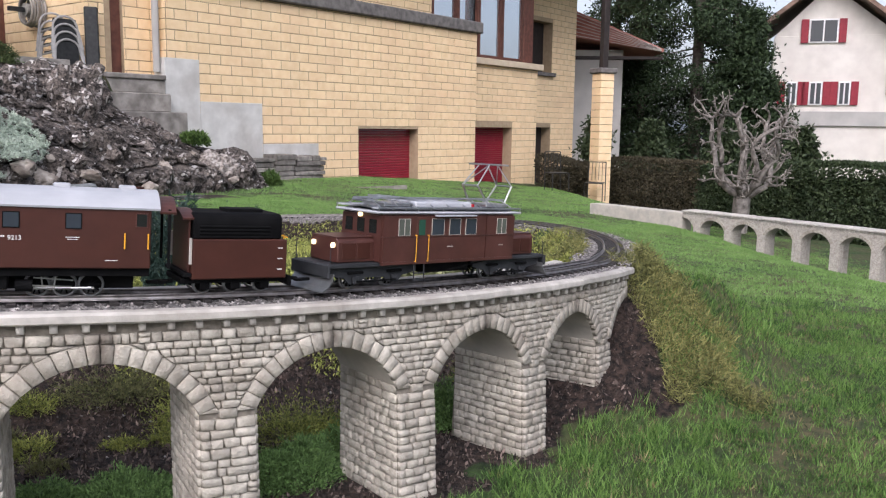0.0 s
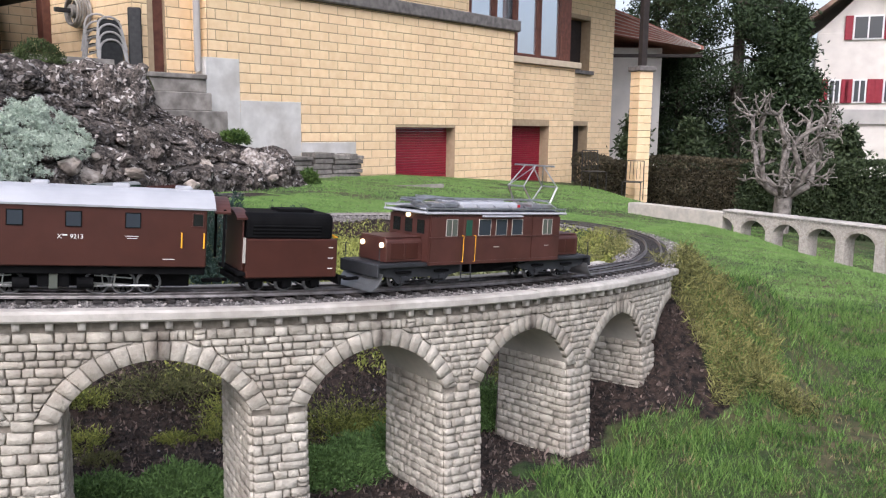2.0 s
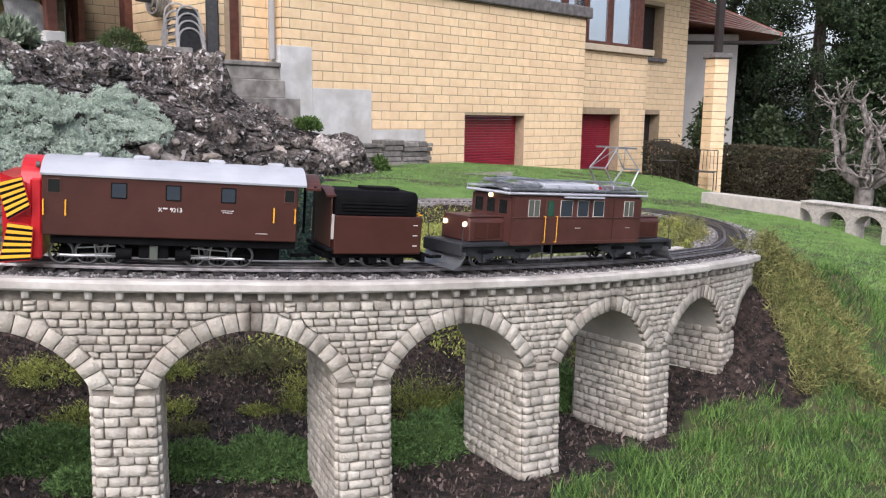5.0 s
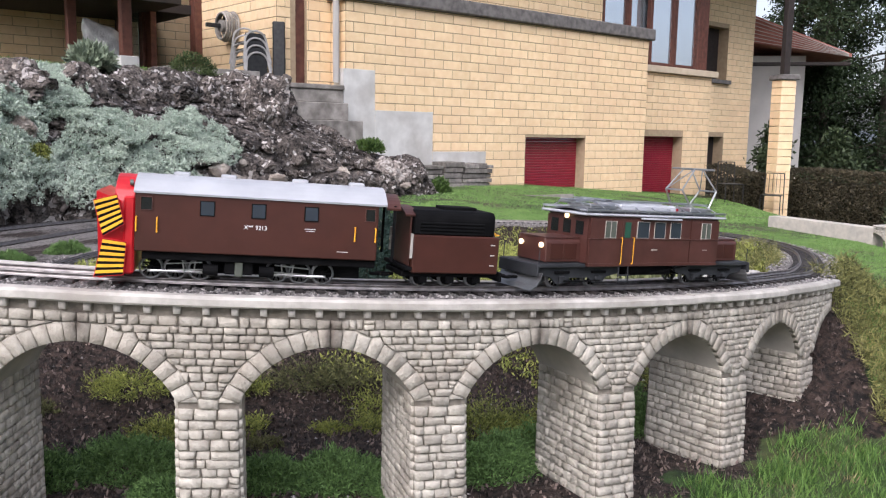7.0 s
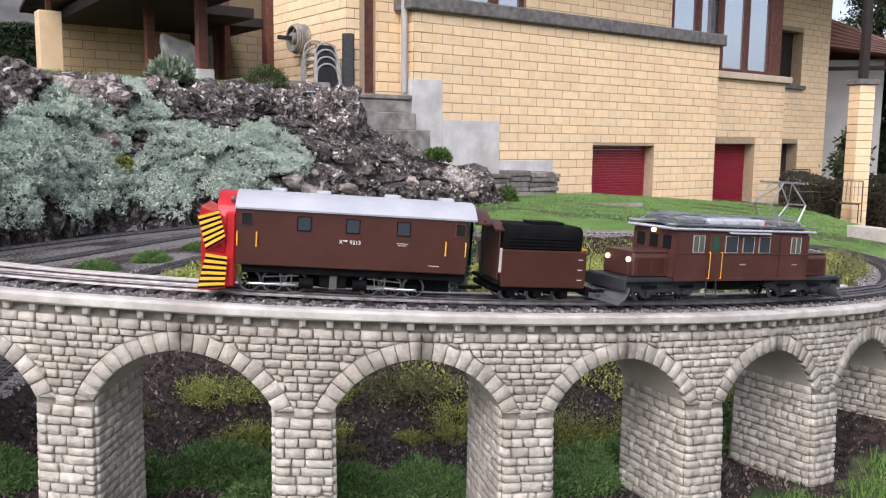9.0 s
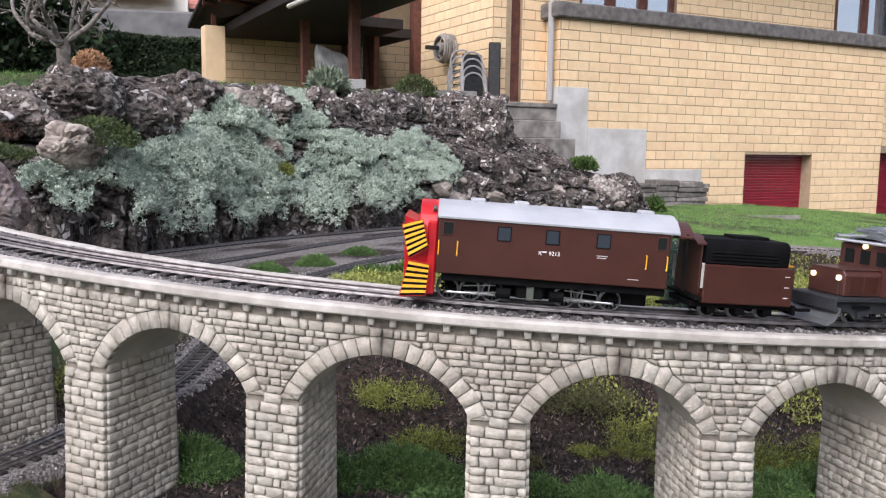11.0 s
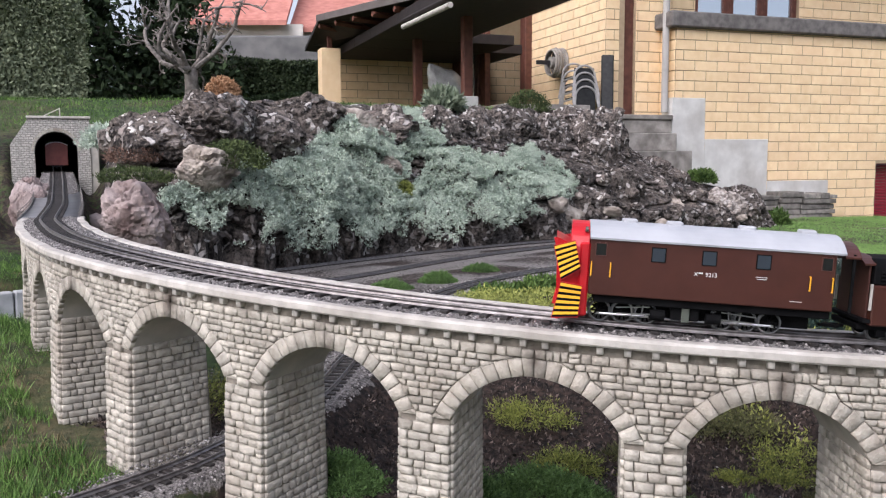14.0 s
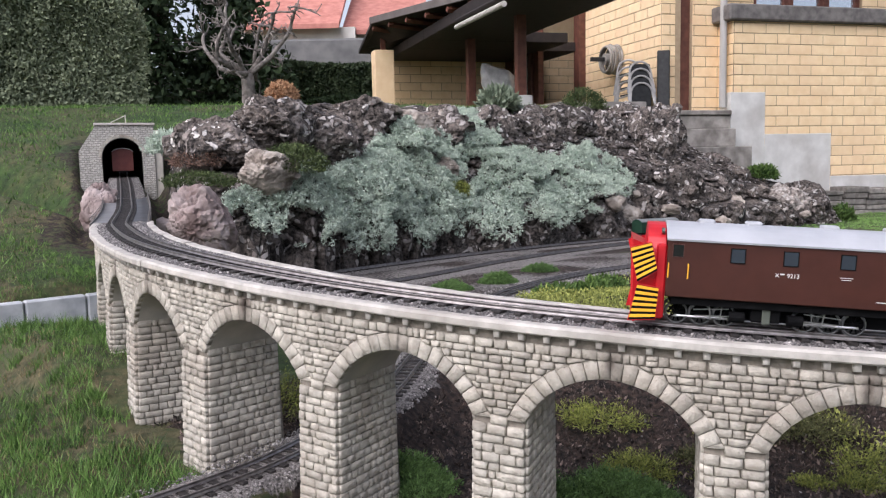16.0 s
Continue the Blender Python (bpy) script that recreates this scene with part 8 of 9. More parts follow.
def rotary_plough():
    t = thing("rotary_snow_plough", rail_pose(293.88), "brown model rotary snow plough with red blower and white roof", "model train")
    hw, x0, x1 = 0.060, -0.209, 0.1815      # rear and front of the body
    zb, zt, zr = 0.046, 0.134, 0.157
    part("body", box_bm(x0 + 0.03, x1, -hw, hw, zb, zt, 0.0015), M_BROWN, t, "brown painted body")
    for e, x in ((1, x1 - 0.002), (0, x0 + 0.03)):
        pts = [(hw * q, zt + (zr - zt - 0.004) * (1 - abs(q) ** 2.3)) for q in np.linspace(-1, 1, 13)]
        part("end_panel", prism_bm(pts + [(-0.0 + hw, zt - 0.001), (-hw, zt - 0.001)][::1], "x", x - 0.004, x), M_BROWN, t, "rounded brown end panel")
    part("roof", arc_roof(x0 + 0.018, x1 + 0.002, hw, zt + 0.001, zr - zt, 0.004), M_ROOF, t, "white painted barrel roof")
    part("canopy", arc_roof(x0 - 0.005, x0 + 0.018, hw * 0.95, zt - 0.004, zr - zt - 0.004, 0.002), M_BROWN2, t, "rear canopy roof")
    for s in (-1, 1):
        part("cab_post", box_bm(x0 + 0.002, x0 + 0.006, s * hw * 0.9 - 0.002, s * hw * 0.9 + 0.002, zb, zt), M_UNDER, t)
    part("rear_door", box_bm(x0 + 0.028, x0 + 0.0305, -0.016, 0.016, zb, zt - 0.012), M_UNDER, t, "black rear doorway")
    for xx in (x0 + 0.06, x0 + 0.15, x0 + 0.26, x0 + 0.33):
        part("roof_vent", box_bm(xx - 0.012, xx + 0.012, -0.012, 0.012, zr - 0.002, zr + 0.006, 0.002), M_ROOF, t, "flat white roof vent")
    for s in (-1, 1):
        for xc in (0.079, 0.004, -0.075):
            pane_window(t, xc - 0.0095, xc + 0.0095, 0.104, 0.124, hw, s, M_UNDER, M_SMOKEPANE)
        pane_window(t, 0.158, 0.173, 0.108, 0.126, hw, s, M_BROWN2, M_DARKPANE)
        pane_window(t, x0 + 0.036, x0 + 0.050, 0.108, 0.126, hw, s, M_BROWN2, M_DARKPANE)
        for xx in (0.150, 0.179, x0 + 0.066, x0 + 0.034):
            handrail(t, (xx, s * hw, 0.076), (xx, s * hw, 0.097), (0, s * 0.004, 0))
        run = -s      # the way the writing runs
        lettering("X", t, (0.006 - run * 0.016, s * (hw + 0.001), 0.086), 0.0088, s)
        lettering("9213", t, (0.006 + run * 0.0065, s * (hw + 0.001), 0.086), 0.0088, s)
        for k in range(3):
            c = 0.006 - run * (0.0112 - 0.0022 * k)
            part("print_bar", box_bm(c - 0.0009, c + 0.0009, *sorted((s * (hw + 0.0006), s * (hw + 0.0012))), 0.0898, 0.0918), M_WHITEPRINT, t)
        part("print_bar", box_bm(-0.083, -0.065, *sorted((s * (hw + 0.0006), s * (hw + 0.0012))), 0.0905, 0.0912), M_WHITEPRINT, t)
        part("print_bar", box_bm(-0.081, -0.067, *sorted((s * (hw + 0.0006), s * (hw + 0.0012))), 0.0875, 0.0882), M_WHITEPRINT, t)
        part("print_bar", box_bm(x0 + 0.075, x0 + 0.092, *sorted((s * (hw + 0.0006), s * (hw + 0.0012))), 0.0575, 0.0583), M_WHITEPRINT, t)
    # frame and running gear
    part("underframe", box_bm(x0 + 0.03, x1 - 0.01, -0.05, 0.05, 0.033, zb, 0.001), M_UNDER, t, "black underframe")
    part("frame_plate", box_bm(x0 + 0.05, x1 - 0.02, -0.019, 0.019, 0.010, 0.034, 0.001), M_UNDER, t, "black inner frame")
    part("water_tank", box_bm(0.008, 0.052, -0.04, 0.04, 0.012, 0.034, 0.002), M_UNDER, t, "black tank between the bogies")
    for s in (-1, 1):
        part("steam_pipe", box_bm(0.024, 0.036, *sorted((s * 0.041, s * 0.046)), 0.010, 0.036, 0.001), M_PALEPANE, t)
    for cx in (0.124, -0.064):
        for dx in (-0.036, 0.0, 0.036):
            wheelset(t, cx + dx, 0.0165)
        for s in (-1, 1):
            y = s * 0.034
            rod = bar_bm((cx - 0.036, y, 0.0135), (cx + 0.036, y, 0.0135), 0.0017, 8)
            box_bm(cx - 0.04, cx + 0.04, *sorted((y - 0.0007, y + 0.0007)), 0.0115, 0.0152, 0, rod)
            part("coupling_rod", rod, M_SILVER_METAL, t, "bright coupling rod")
            sgn = -1 if cx > 0 else 1
            cyl = cyl_bm(0.0085, 0.0085, 0.022, 14, Matrix.Translation((cx + sgn * 0.052, s * 0.040, 0.0185)) @ Matrix.Rotation(radians(90), 4, "Y") @ Matrix.Translation((0, 0, -0.011)))
            part("cylinder", cyl, M_UNDER, t, "black steam cylinder")
            vg = bar_bm((cx + sgn * 0.042, s * 0.041, 0.0185), (cx - sgn * 0.010, s * 0.041, 0.0165), 0.0012, 6)
            bar_bm((cx + sgn * 0.04, s * 0.042, 0.030), (cx - sgn * 0.012, s * 0.042, 0.026), 0.0010, 6, vg)
            bar_bm((cx + sgn * 0.014, s * 0.042, 0.012), (cx + sgn * 0.010, s * 0.042, 0.040), 0.0012, 6, vg)
            bar_bm((cx + sgn * 0.028, s * 0.042, 0.016), (cx + sgn * 0.030, s * 0.042, 0.034), 0.0010, 6, vg)
            part("valve_gear", vg, M_SILVER_METAL, t, "bright valve gear")
    coupler(t, x0 + 0.03, -1)
    # red blower head
    fx = 0.2277
    head = new("blower_head")
    head.parent = t
    tagged(head, "signal red blower housing")
    fw, z0, z1 = 0.066, 0.004, 0.132
    bw, c0, c1 = 0.050, 0.018, 0.116
    xb = 0.1955
    bm = bmesh.new()
    ring = [[(fx, -fw, z0), (fx, fw, z0), (fx + 0.006, fw, z1), (fx + 0.006, -fw, z1)], [(xb, -bw, c0), (xb, bw, c0), (xb, bw, c1), (xb, -bw, c1)]]
    outer = [[bm.verts.new(p) for p in r] for r in ring]
    inner = [[bm.verts.new((p[0], p[1] * 0.96, 0.066 + (p[2] - 0.066) * 0.96)) for p in r] for r in ring]
    for grp in (outer, inner):
        for i in range(4):
            bm.faces.new((grp[0][i], grp[0][(i + 1) % 4], grp[1][(i + 1) % 4], grp[1][i]))
    for i in range(4):
        bm.faces.new((outer[0][i], outer[0][(i + 1) % 4], inner[0][(i + 1) % 4], inner[0][i]))
    bm.faces.new(outer[1])
    bmesh.ops.recalc_face_normals(bm, faces=bm.faces[:])
    part("funnel", bm, M_RED, head, "red flared intake plates")
    turn = Matrix.Translation((xb + 0.004, 0, 0.067)) @ Matrix.Rotation(radians(90), 4, "Y")
    part("drum", lathe_bm([(0.050, 0.0), (0.0505, 0.018), (0.048, 0.0185), (0.048, 0.0)], 40, None, turn), M_RED, head, "red drum round the wheel")
    part("back_box", box_bm(0.1815, xb + 0.002, -0.056, 0.056, 0.010, 0.126, 0.003), M_RED, head, "red gear housing")
    hood = [(0.0535 * math.cos(a), 0.108 + 0.048 * math.sin(a)) for a in np.linspace(0, math.pi, 17)]
    part("hood", prism_bm(hood + [(-0.0535, 0.07), (0.0535, 0.07)], "x", 0.1829, 0.2110, bevel=0.001), M_RED, head, "rounded red hood")
    wheel = new("blower_wheel")
    wheel.parent = t
    wheel.matrix_local = turn @ Matrix.Translation((0, 0, 0.010))
    tagged(wheel, "orange rotary blower wheel")
    for k in range(10):
        a0, a1 = 2 * math.pi * k / 10 + 0.035, 2 * math.pi * (k + 1) / 10 - 0.035
        bm = bmesh.new()
        arc = [(0.047 * math.cos(a), 0.047 * math.sin(a), 0.004) for a in np.linspace(a0, a1, 5)]
        base = [(0.007 * math.cos((a0 + a1) / 2), 0.007 * math.sin((a0 + a1) / 2), 0.009)]
        vs = [bm.verts.new(p) for p in base + arc]
        lo = [bm.verts.new((p[0], p[1], p[2] - 0.004)) for p in base + arc]
        bm.faces.new(vs)
        for i in range(len(vs)):
            bm.faces.new((vs[i], lo[i], lo[(i + 1) % len(vs)], vs[(i + 1) % len(vs)]))
        bmesh.ops.recalc_face_normals(bm, faces=bm.faces[:])
        part("blade", bm, M_ORANGE, wheel)
    part("back_disc", cyl_bm(0.0475, 0.0475, 0.001, 32), M_DARKRED, wheel, "dark disc behind the blades")
    part("hub", lathe_bm([(0.0, 0.018), (0.005, 0.017), (0.0075, 0.011), (0.008, 0.0)], 16), M_DARKRED, wheel, "dark red hub")
    # striped side wings
    for s in (-1, 1):
        wing = new("side_wing")
        wing.parent = t
        tagged(wing, "black and yellow striped side wing")
        up = [(0.2056, 0.1293), (0.238, 0.119), (0.224, 0.0653), (0.194, 0.0854)]        # back top, front top, front foot, back foot
        low = [(0.1904, 0.0600), (0.224, 0.0640), (0.235, 0.006), (0.1935, 0.010)]
        y = s * 0.0655
        yy = sorted((y + s * 0.002, y + s * 0.0026))
        y3 = sorted((y + s * 0.0026, y + s * 0.0031))
        for plate, n in ((up, 6), (low, 6)):
            part("wing_plate", prism_bm(plate, "y", *sorted((y, y + s * 0.002))), M_RED, wing, "red wing plate")
            c = np.mean(plate, axis=0)
            part("black_field", prism_bm([tuple(c + (np.array(q) - c) * 0.95) for q in plate], "y", *yy), M_UNDER, wing)
            bt, ft, ff, bf = (c + (np.array(q) - c) * 0.95 for q in plate)
            for k in range(n):
                f0, f1 = (k + 0.06) / n, (k + 0.58) / n
                stripe = [bt + (bf - bt) * f0, ft + (ff - ft) * f0, ft + (ff - ft) * f1, bt + (bf - bt) * f1]
                part("stripe", prism_bm([tuple(q) for q in stripe], "y", *y3), M_YELLOW, wing)
    for s in (-0.7, 0.7):
        part("headlamp", cyl_bm(0.0045, 0.0045, 0.005, 14, Matrix.Translation((0.186, s * 0.06, 0.145)) @ Matrix.Rotation(radians(90), 4, "Y")), M_LAMP if s < 0 else M_PALEPANE, t, "small round headlamp")


def tender():
    t = thing("tender", rail_pose(302.2), "brown model tender with black coal bunker", "model train")
    hw = 0.056
    part("body", box_bm(-0.080, 0.072, -hw, hw, 0.026, 0.088, 0.002), M_BROWN, t, "brown tender body")
    part("cab_floor", box_bm(0.072, 0.084, -hw, hw, 0.030, 0.036, 0.001), M_UNDER, t)
    bunker = prism_bm([(-0.050, 0.088), (0.050, 0.088), (0.052, 0.114), (0.050, 0.123), (0.043, 0.128), (-0.043, 0.128), (-0.050, 0.123), (-0.052, 0.114)], "x", -0.072, 0.070, bevel=0.002)
    part("bunker", bunker, M_UNDER, t, "black ribbed coal bunker")
    for s in (-1, 1):
        for k in range(4):
            z = 0.091 + 0.0055 * k
            part("rib", bar_bm((-0.052, s * (0.0505 + 0.0005 * k), z), (0.060, s * (0.0505 + 0.0005 * k), z), 0.0018, 6), M_UNDER, t, "black bunker rib")
        handrail(t, (-0.0775, s * 0.030, 0.060), (-0.0775, s * 0.030, 0.092), (-0.006, 0, 0))
        for k in range(3):
            part("print_bar", box_bm(-0.072, -0.064, *sorted((s * (hw - 0.0002), s * (hw + 0.0006))), 0.040 + 0.017 * k, 0.0412 + 0.017 * k), M_WHITEPRINT, t)
        part("cab_side", box_bm(0.0725, 0.077, *sorted((s * (hw - 0.002), s * hw)), 0.050, 0.090, 0.0005), M_COPING, t)
    part("cab_roof", arc_roof(0.066, 0.086, 0.048, 0.120, 0.012, 0.002), M_BROWN2, t, "small curved cab roof")
    part("cab_back", box_bm(0.0725, 0.0755, -0.045, 0.045, 0.036, 0.122, 0.001), M_BROWN2, t, "brown cab back wall")
    handrail(t, (-0.0795, -0.040, 0.090), (-0.0795, 0.040, 0.090), (-0.006, 0, 0))
    part("coal_hatch", box_bm(-0.05, 0.01, -0.02, 0.02, 0.127, 0.133, 0.001), M_UNDER, t)
    part("print_bar", box_bm(-0.0808, -0.080, -0.010, 0.010, 0.076, 0.082), M_WHITEPRINT, t)
    part("underframe", box_bm(-0.088, 0.085, -0.042, 0.042, 0.018, 0.027, 0.001), M_UNDER, t, "black underframe")
    part("buffer_beam", box_bm(-0.092, -0.086, -0.05, 0.05, 0.012, 0.028, 0.001), M_UNDER, t)
    for x in (-0.050, -0.002, 0.046):
        wheelset(t, x, 0.0135, spokes=False)
        for s in (-1, 1):
            part("axle_box", box_bm(x - 0.007, x + 0.007, *sorted((s * 0.034, s * 0.041)), 0.008, 0.022, 0.001), M_UNDER, t, "black axle box")
    coupler(t, -0.09, -1)
    coupler(t, 0.085, 1)


def pantograph(parent, x, raised, flip=1):
    p = new("pantograph")
    p.parent = parent
    p.location = (x, 0, 0.146)
    tagged(p, "raised silver diamond pantograph" if raised else "folded silver pantograph")
    r, w = 0.0016, 0.026
    if raised:
        low, knee, top, zk, zt = 0.026, 0.054, 0.012, 0.038, 0.080
    else:
        low, knee, top, zk, zt = 0.026, 0.068, 0.010, 0.006, 0.012
    for s in (-1, 1):
        for e in (-1, 1):
            part("lower_arm", bar_bm((e * low, s * w, 0.002), (e * knee, s * w * 0.8, zk), r * 1.3, 6), M_SILVER_METAL, p, "silver pantograph arm")
            part("upper_arm", bar_bm((e * knee, s * w * 0.8, zk), (e * top, s * w * 0.55, zt), r, 6), M_SILVER_METAL, p, "silver pantograph arm")
    for e in (-1, 1):
        part("cross_tube", bar_bm((e * knee, -w * 0.8, zk), (e * knee, w * 0.8, zk), r, 6), M_SILVER_METAL, p)
        part("cross_brace", bar_bm((e * knee, -w * 0.8, zk), (e * top, w * 0.55, zt), r * 0.7, 5), M_SILVER_METAL, p)
        part("contact_strip", bar_bm((e * top, -0.044, zt), (e * top, 0.044, zt), 0.0018, 6), M_SILVER_METAL, p, "silver contact strip")
    part("base", box_bm(-0.034, 0.034, -0.030, 0.030, -0.004, 0.003, 0.001), M_SILVER_METAL, p, "silver pantograph base")


LOCO_X = 0.92      # the locomotive is shorter than its drawing


def crocodile():
    t = thing("electric_locomotive", rail_pose(313.5) @ Matrix.Diagonal((LOCO_X, 1, 1, 1)), "brown crocodile model electric locomotive with roof pipes and pantographs", "model train")
    hw, zb, zt = 0.059, 0.043, 0.131
    xa, xb = -0.187, 0.187
    part("body", box_bm(xa, xb, -hw, hw, zb, zt, 0.004, seg=2), M_BROWN2, t, "weathered red-brown cab body")
    part("belt", box_bm(xa + 0.001, xb - 0.001, -hw - 0.0012, hw + 0.0012, 0.0895, 0.0912, 0.0004), M_BROWN2, t, "thin belt moulding")
    part("skirt", box_bm(xa + 0.004, xb - 0.004, -hw - 0.001, hw + 0.001, zb - 0.002, zb + 0.004, 0.0006), M_BROWN2, t)
    part("roof", box_bm(xa - 0.014, xb + 0.014, -hw - 0.003, hw + 0.003, zt, zt + 0.0045, 0.0018), M_ROOF, t, "pale grey roof with overhanging ends")
    part("roof_dome", arc_roof(xa, xb, hw * 0.85, zt + 0.004, 0.008, 0), M_STEEL, t, "low curved roof deck")
    # walkways and pipes on the roof
    for s in (-1, 1):
        part("roof_rail", bar_bm((xa - 0.012, s * (hw + 0.001), zt + 0.011), (xb + 0.012, s * (hw + 0.001), zt + 0.011), 0.0011, 6), M_SILVER_METAL, t, "silver roof rail")
        for k in range(13):
            x = xa - 0.01 + (xb - xa + 0.02) * k / 12
            part("rail_post", bar_bm((x, s * (hw + 0.001), zt + 0.003), (x, s * (hw + 0.001), zt + 0.012), 0.0009, 5), M_SILVER_METAL, t)
        part("walkway", box_bm(xa - 0.010, xb + 0.010, *sorted((s * 0.040, s * 0.058)), zt + 0.0085, zt + 0.0105, 0.0004), M_ROOF, t, "pale slatted walkway")
        part("roof_pipe", bar_bm((-0.07, s * 0.030, zt + 0.016), (0.16, s * 0.030, zt + 0.016), 0.0016, 6), M_SILVER_METAL, t, "silver roof pipe")
        part("sunshade", box_bm(-0.055, 0.055, *sorted((s * (hw + 0.002), s * (hw + 0.010))), zt - 0.004, zt - 0.001, 0.0005), M_ROOF, t, "pale shade over the windows")
    part("resistor_box", box_bm(-0.075, 0.085, -0.036, 0.036, zt + 0.008, zt + 0.021, 0.003), M_ROOF, t, "pale resistor housing on the roof")
    for k in range(9):
        x = xa + 0.004 + (xb - xa - 0.008) * k / 8
        bar = bar_bm((x, -0.046, zt + 0.012), (x, -0.020, zt + 0.023), 0.0011, 5)
        bar_bm((x, -0.020, zt + 0.023), (x, 0.020, zt + 0.023), 0.0011, 5, bar)
        bar_bm((x, 0.020, zt + 0.023), (x, 0.046, zt + 0.012), 0.0011, 5, bar)
        part("conduit", bar, M_SILVER_METAL, t, "bright bent conduit over the roof")
    for y in (-0.012, 0.012):
        part("busbar", bar_bm((xa - 0.012, y, zt + 0.025), (xb + 0.012, y, zt + 0.025), 0.0012, 6), M_SILVER_METAL, t, "bright busbar along the roof")
    part("insulator", box_bm(-0.100, -0.088, -0.02, 0.02, zt + 0.008, zt + 0.016, 0.001), M_RED, t, "small red insulator block")
    for x in (-0.11, 0.105, 0.13, 0.155):
        for s in (-1, 1):
            part("insulator", lathe_bm([(0.0, 0.0), (0.0035, 0.0), (0.0035, 0.003), (0.002, 0.004), (0.0035, 0.006), (0.0, 0.008)], 8, None, Matrix.Translation((x, s * 0.022, zt + 0.008))), M_STEEL, t)
    pantograph(t, 0.125, False)
    pantograph(t, -0.158, True)
    # windows and doors on both sides
    for s in (-1, 1):
        for x0, x1, mat, bars in ((0.118, 0.146, M_PALEPANE, 1), (0.028, 0.060, M_SMOKEPANE, 0), (-0.018, 0.012, M_SMOKEPANE, 0), (-0.064, -0.034, M_SMOKEPANE, 0), (-0.156, -0.128, M_PALEPANE, 1)):
            pane_window(t, x0, x1, 0.093, 0.122, hw, s, M_COPING, mat, 0.0007, bars)
        door = new("door")
        door.parent = t
        part("leaf", box_bm(0.074, 0.100, *sorted((s * (hw - 0.001), s * (hw + 0.0008))), zb + 0.002, 0.126, 0.0006), M_BROWN2, door, "brown cab door")
        part("pane", box_bm(0.079, 0.095, *sorted((s * hw, s * (hw + 0.0014))), 0.093, 0.121), M_GREENPANE, door, "green door pane")
        for x in (0.071, 0.103):
            handrail(t, (x, s * hw, 0.046), (x, s * hw, 0.093), (0, s * 0.0045, 0), M_YELLOW, 0.0007)
        part("seam", box_bm(-0.0955, -0.0945, *sorted((s * hw, s * (hw + 0.001))), zb, zt), M_BROWN, t)
        part("print_bar", box_bm(0.000, 0.016, *sorted((s * hw, s * (hw + 0.0006))), 0.070, 0.072), M_COPING, t)
        part("print_bar", box_bm(-0.150, -0.136, *sorted((s * hw, s * (hw + 0.0006))), 0.070, 0.0715), M_COPING, t)
    for e in (-1, 1):
        x = e * 0.1872
        for s in (-0.034, 0.0, 0.034):
            part("end_window", box_bm(min(x, x + e * 0.001), max(x, x + e * 0.001), s - 0.010, s + 0.010, 0.096, 0.120), M_DARKPANE, t, "dark end window")
        part("top_lamp", cyl_bm(0.0042, 0.0042, 0.005, 12, Matrix.Translation((x, 0, 0.1265)) @ Matrix.Rotation(radians(90 * e), 4, "Y")), M_LAMP if e > 0 else M_PALEPANE, t, "round headlamp")
        # hood
        h0, h1 = sorted((e * 0.187, e * 0.272))
        hood = new("hood")
        hood.parent = t
        tagged(hood, "low brown end hood")
        part("casing", prism_bm([(-0.040, 0.047), (0.040, 0.047), (0.040, 0.082), (0.034, 0.089), (-0.034, 0.089), (-0.040, 0.082)], "x", h0, h1, bevel=0.0015), M_BROWN2, hood, "brown hood casing")
        part("lid", box_bm(h0 - 0.001, h1 + 0.001, -0.037, 0.037, 0.0885, 0.0905, 0.0008), M_BROWN2, hood, "hood lid")
        for s in (-1, 1):
            for k in (0, 1):
                d0 = h0 + 0.010 + 0.034 * k
                part("hatch", box_bm(d0, d0 + 0.031, *sorted((s * 0.0395, s * 0.0412)), 0.052, 0.080, 0.0006), M_BROWN, hood, "brown hatch door")
            part("lamp", cyl_bm(0.0045, 0.0045, 0.004, 12, Matrix.Translation((e * 0.272, s * 0.028, 0.076)) @ Matrix.Rotation(radians(90 * e), 4, "Y")), M_LAMP if e > 0 else M_PALEPANE, hood, "round headlamp")
        # bogie
        b0, b1 = sorted((e * 0.075, e * 0.300))
        bog = new("bogie")
        bog.parent = t
        tagged(bog, "dark grey bogie with side frames")
        part("deck", box_bm(b0, b1, -0.052, 0.052, 0.039, 0.046, 0.001), M_GREYFRAME, bog, "dark running board")
        for s in (-1, 1):
            c = e * 0.185
            prof = [(b0 + 0.005, 0.036), (b0 + 0.005, 0.026), (c - 0.070, 0.020), (c - 0.058, 0.009), (c - 0.036, 0.009), (c - 0.024, 0.019), (c + 0.024, 0.019), (c + 0.036, 0.009), (c + 0.058, 0.009), (c + 0.070, 0.020), (b1 - 0.006, 0.026), (b1 - 0.006, 0.039), (b0 + 0.005, 0.039)]
            part("side_frame", prism_bm(prof, "y", *sorted((s * 0.036, s * 0.041))), M_GREYFRAME, bog, "dark side frame")
            for dx in (-0.047, 0.047):
                part("axle_box", box_bm(c + dx - 0.007, c + dx + 0.007, *sorted((s * 0.041, s * 0.047)), 0.010, 0.023, 0.001), M_GREYFRAME, bog, "axle box")
                part("spring", box_bm(c + dx - 0.018, c + dx + 0.018, *sorted((s * 0.041, s * 0.046)), 0.027, 0.0315, 0.001), M_UNDER, bog, "leaf spring")
            part("rod", bar_bm((c - 0.047, s * 0.049, 0.0145), (c + 0.047, s * 0.049, 0.0145), 0.0015, 6), M_UNDER, bog)
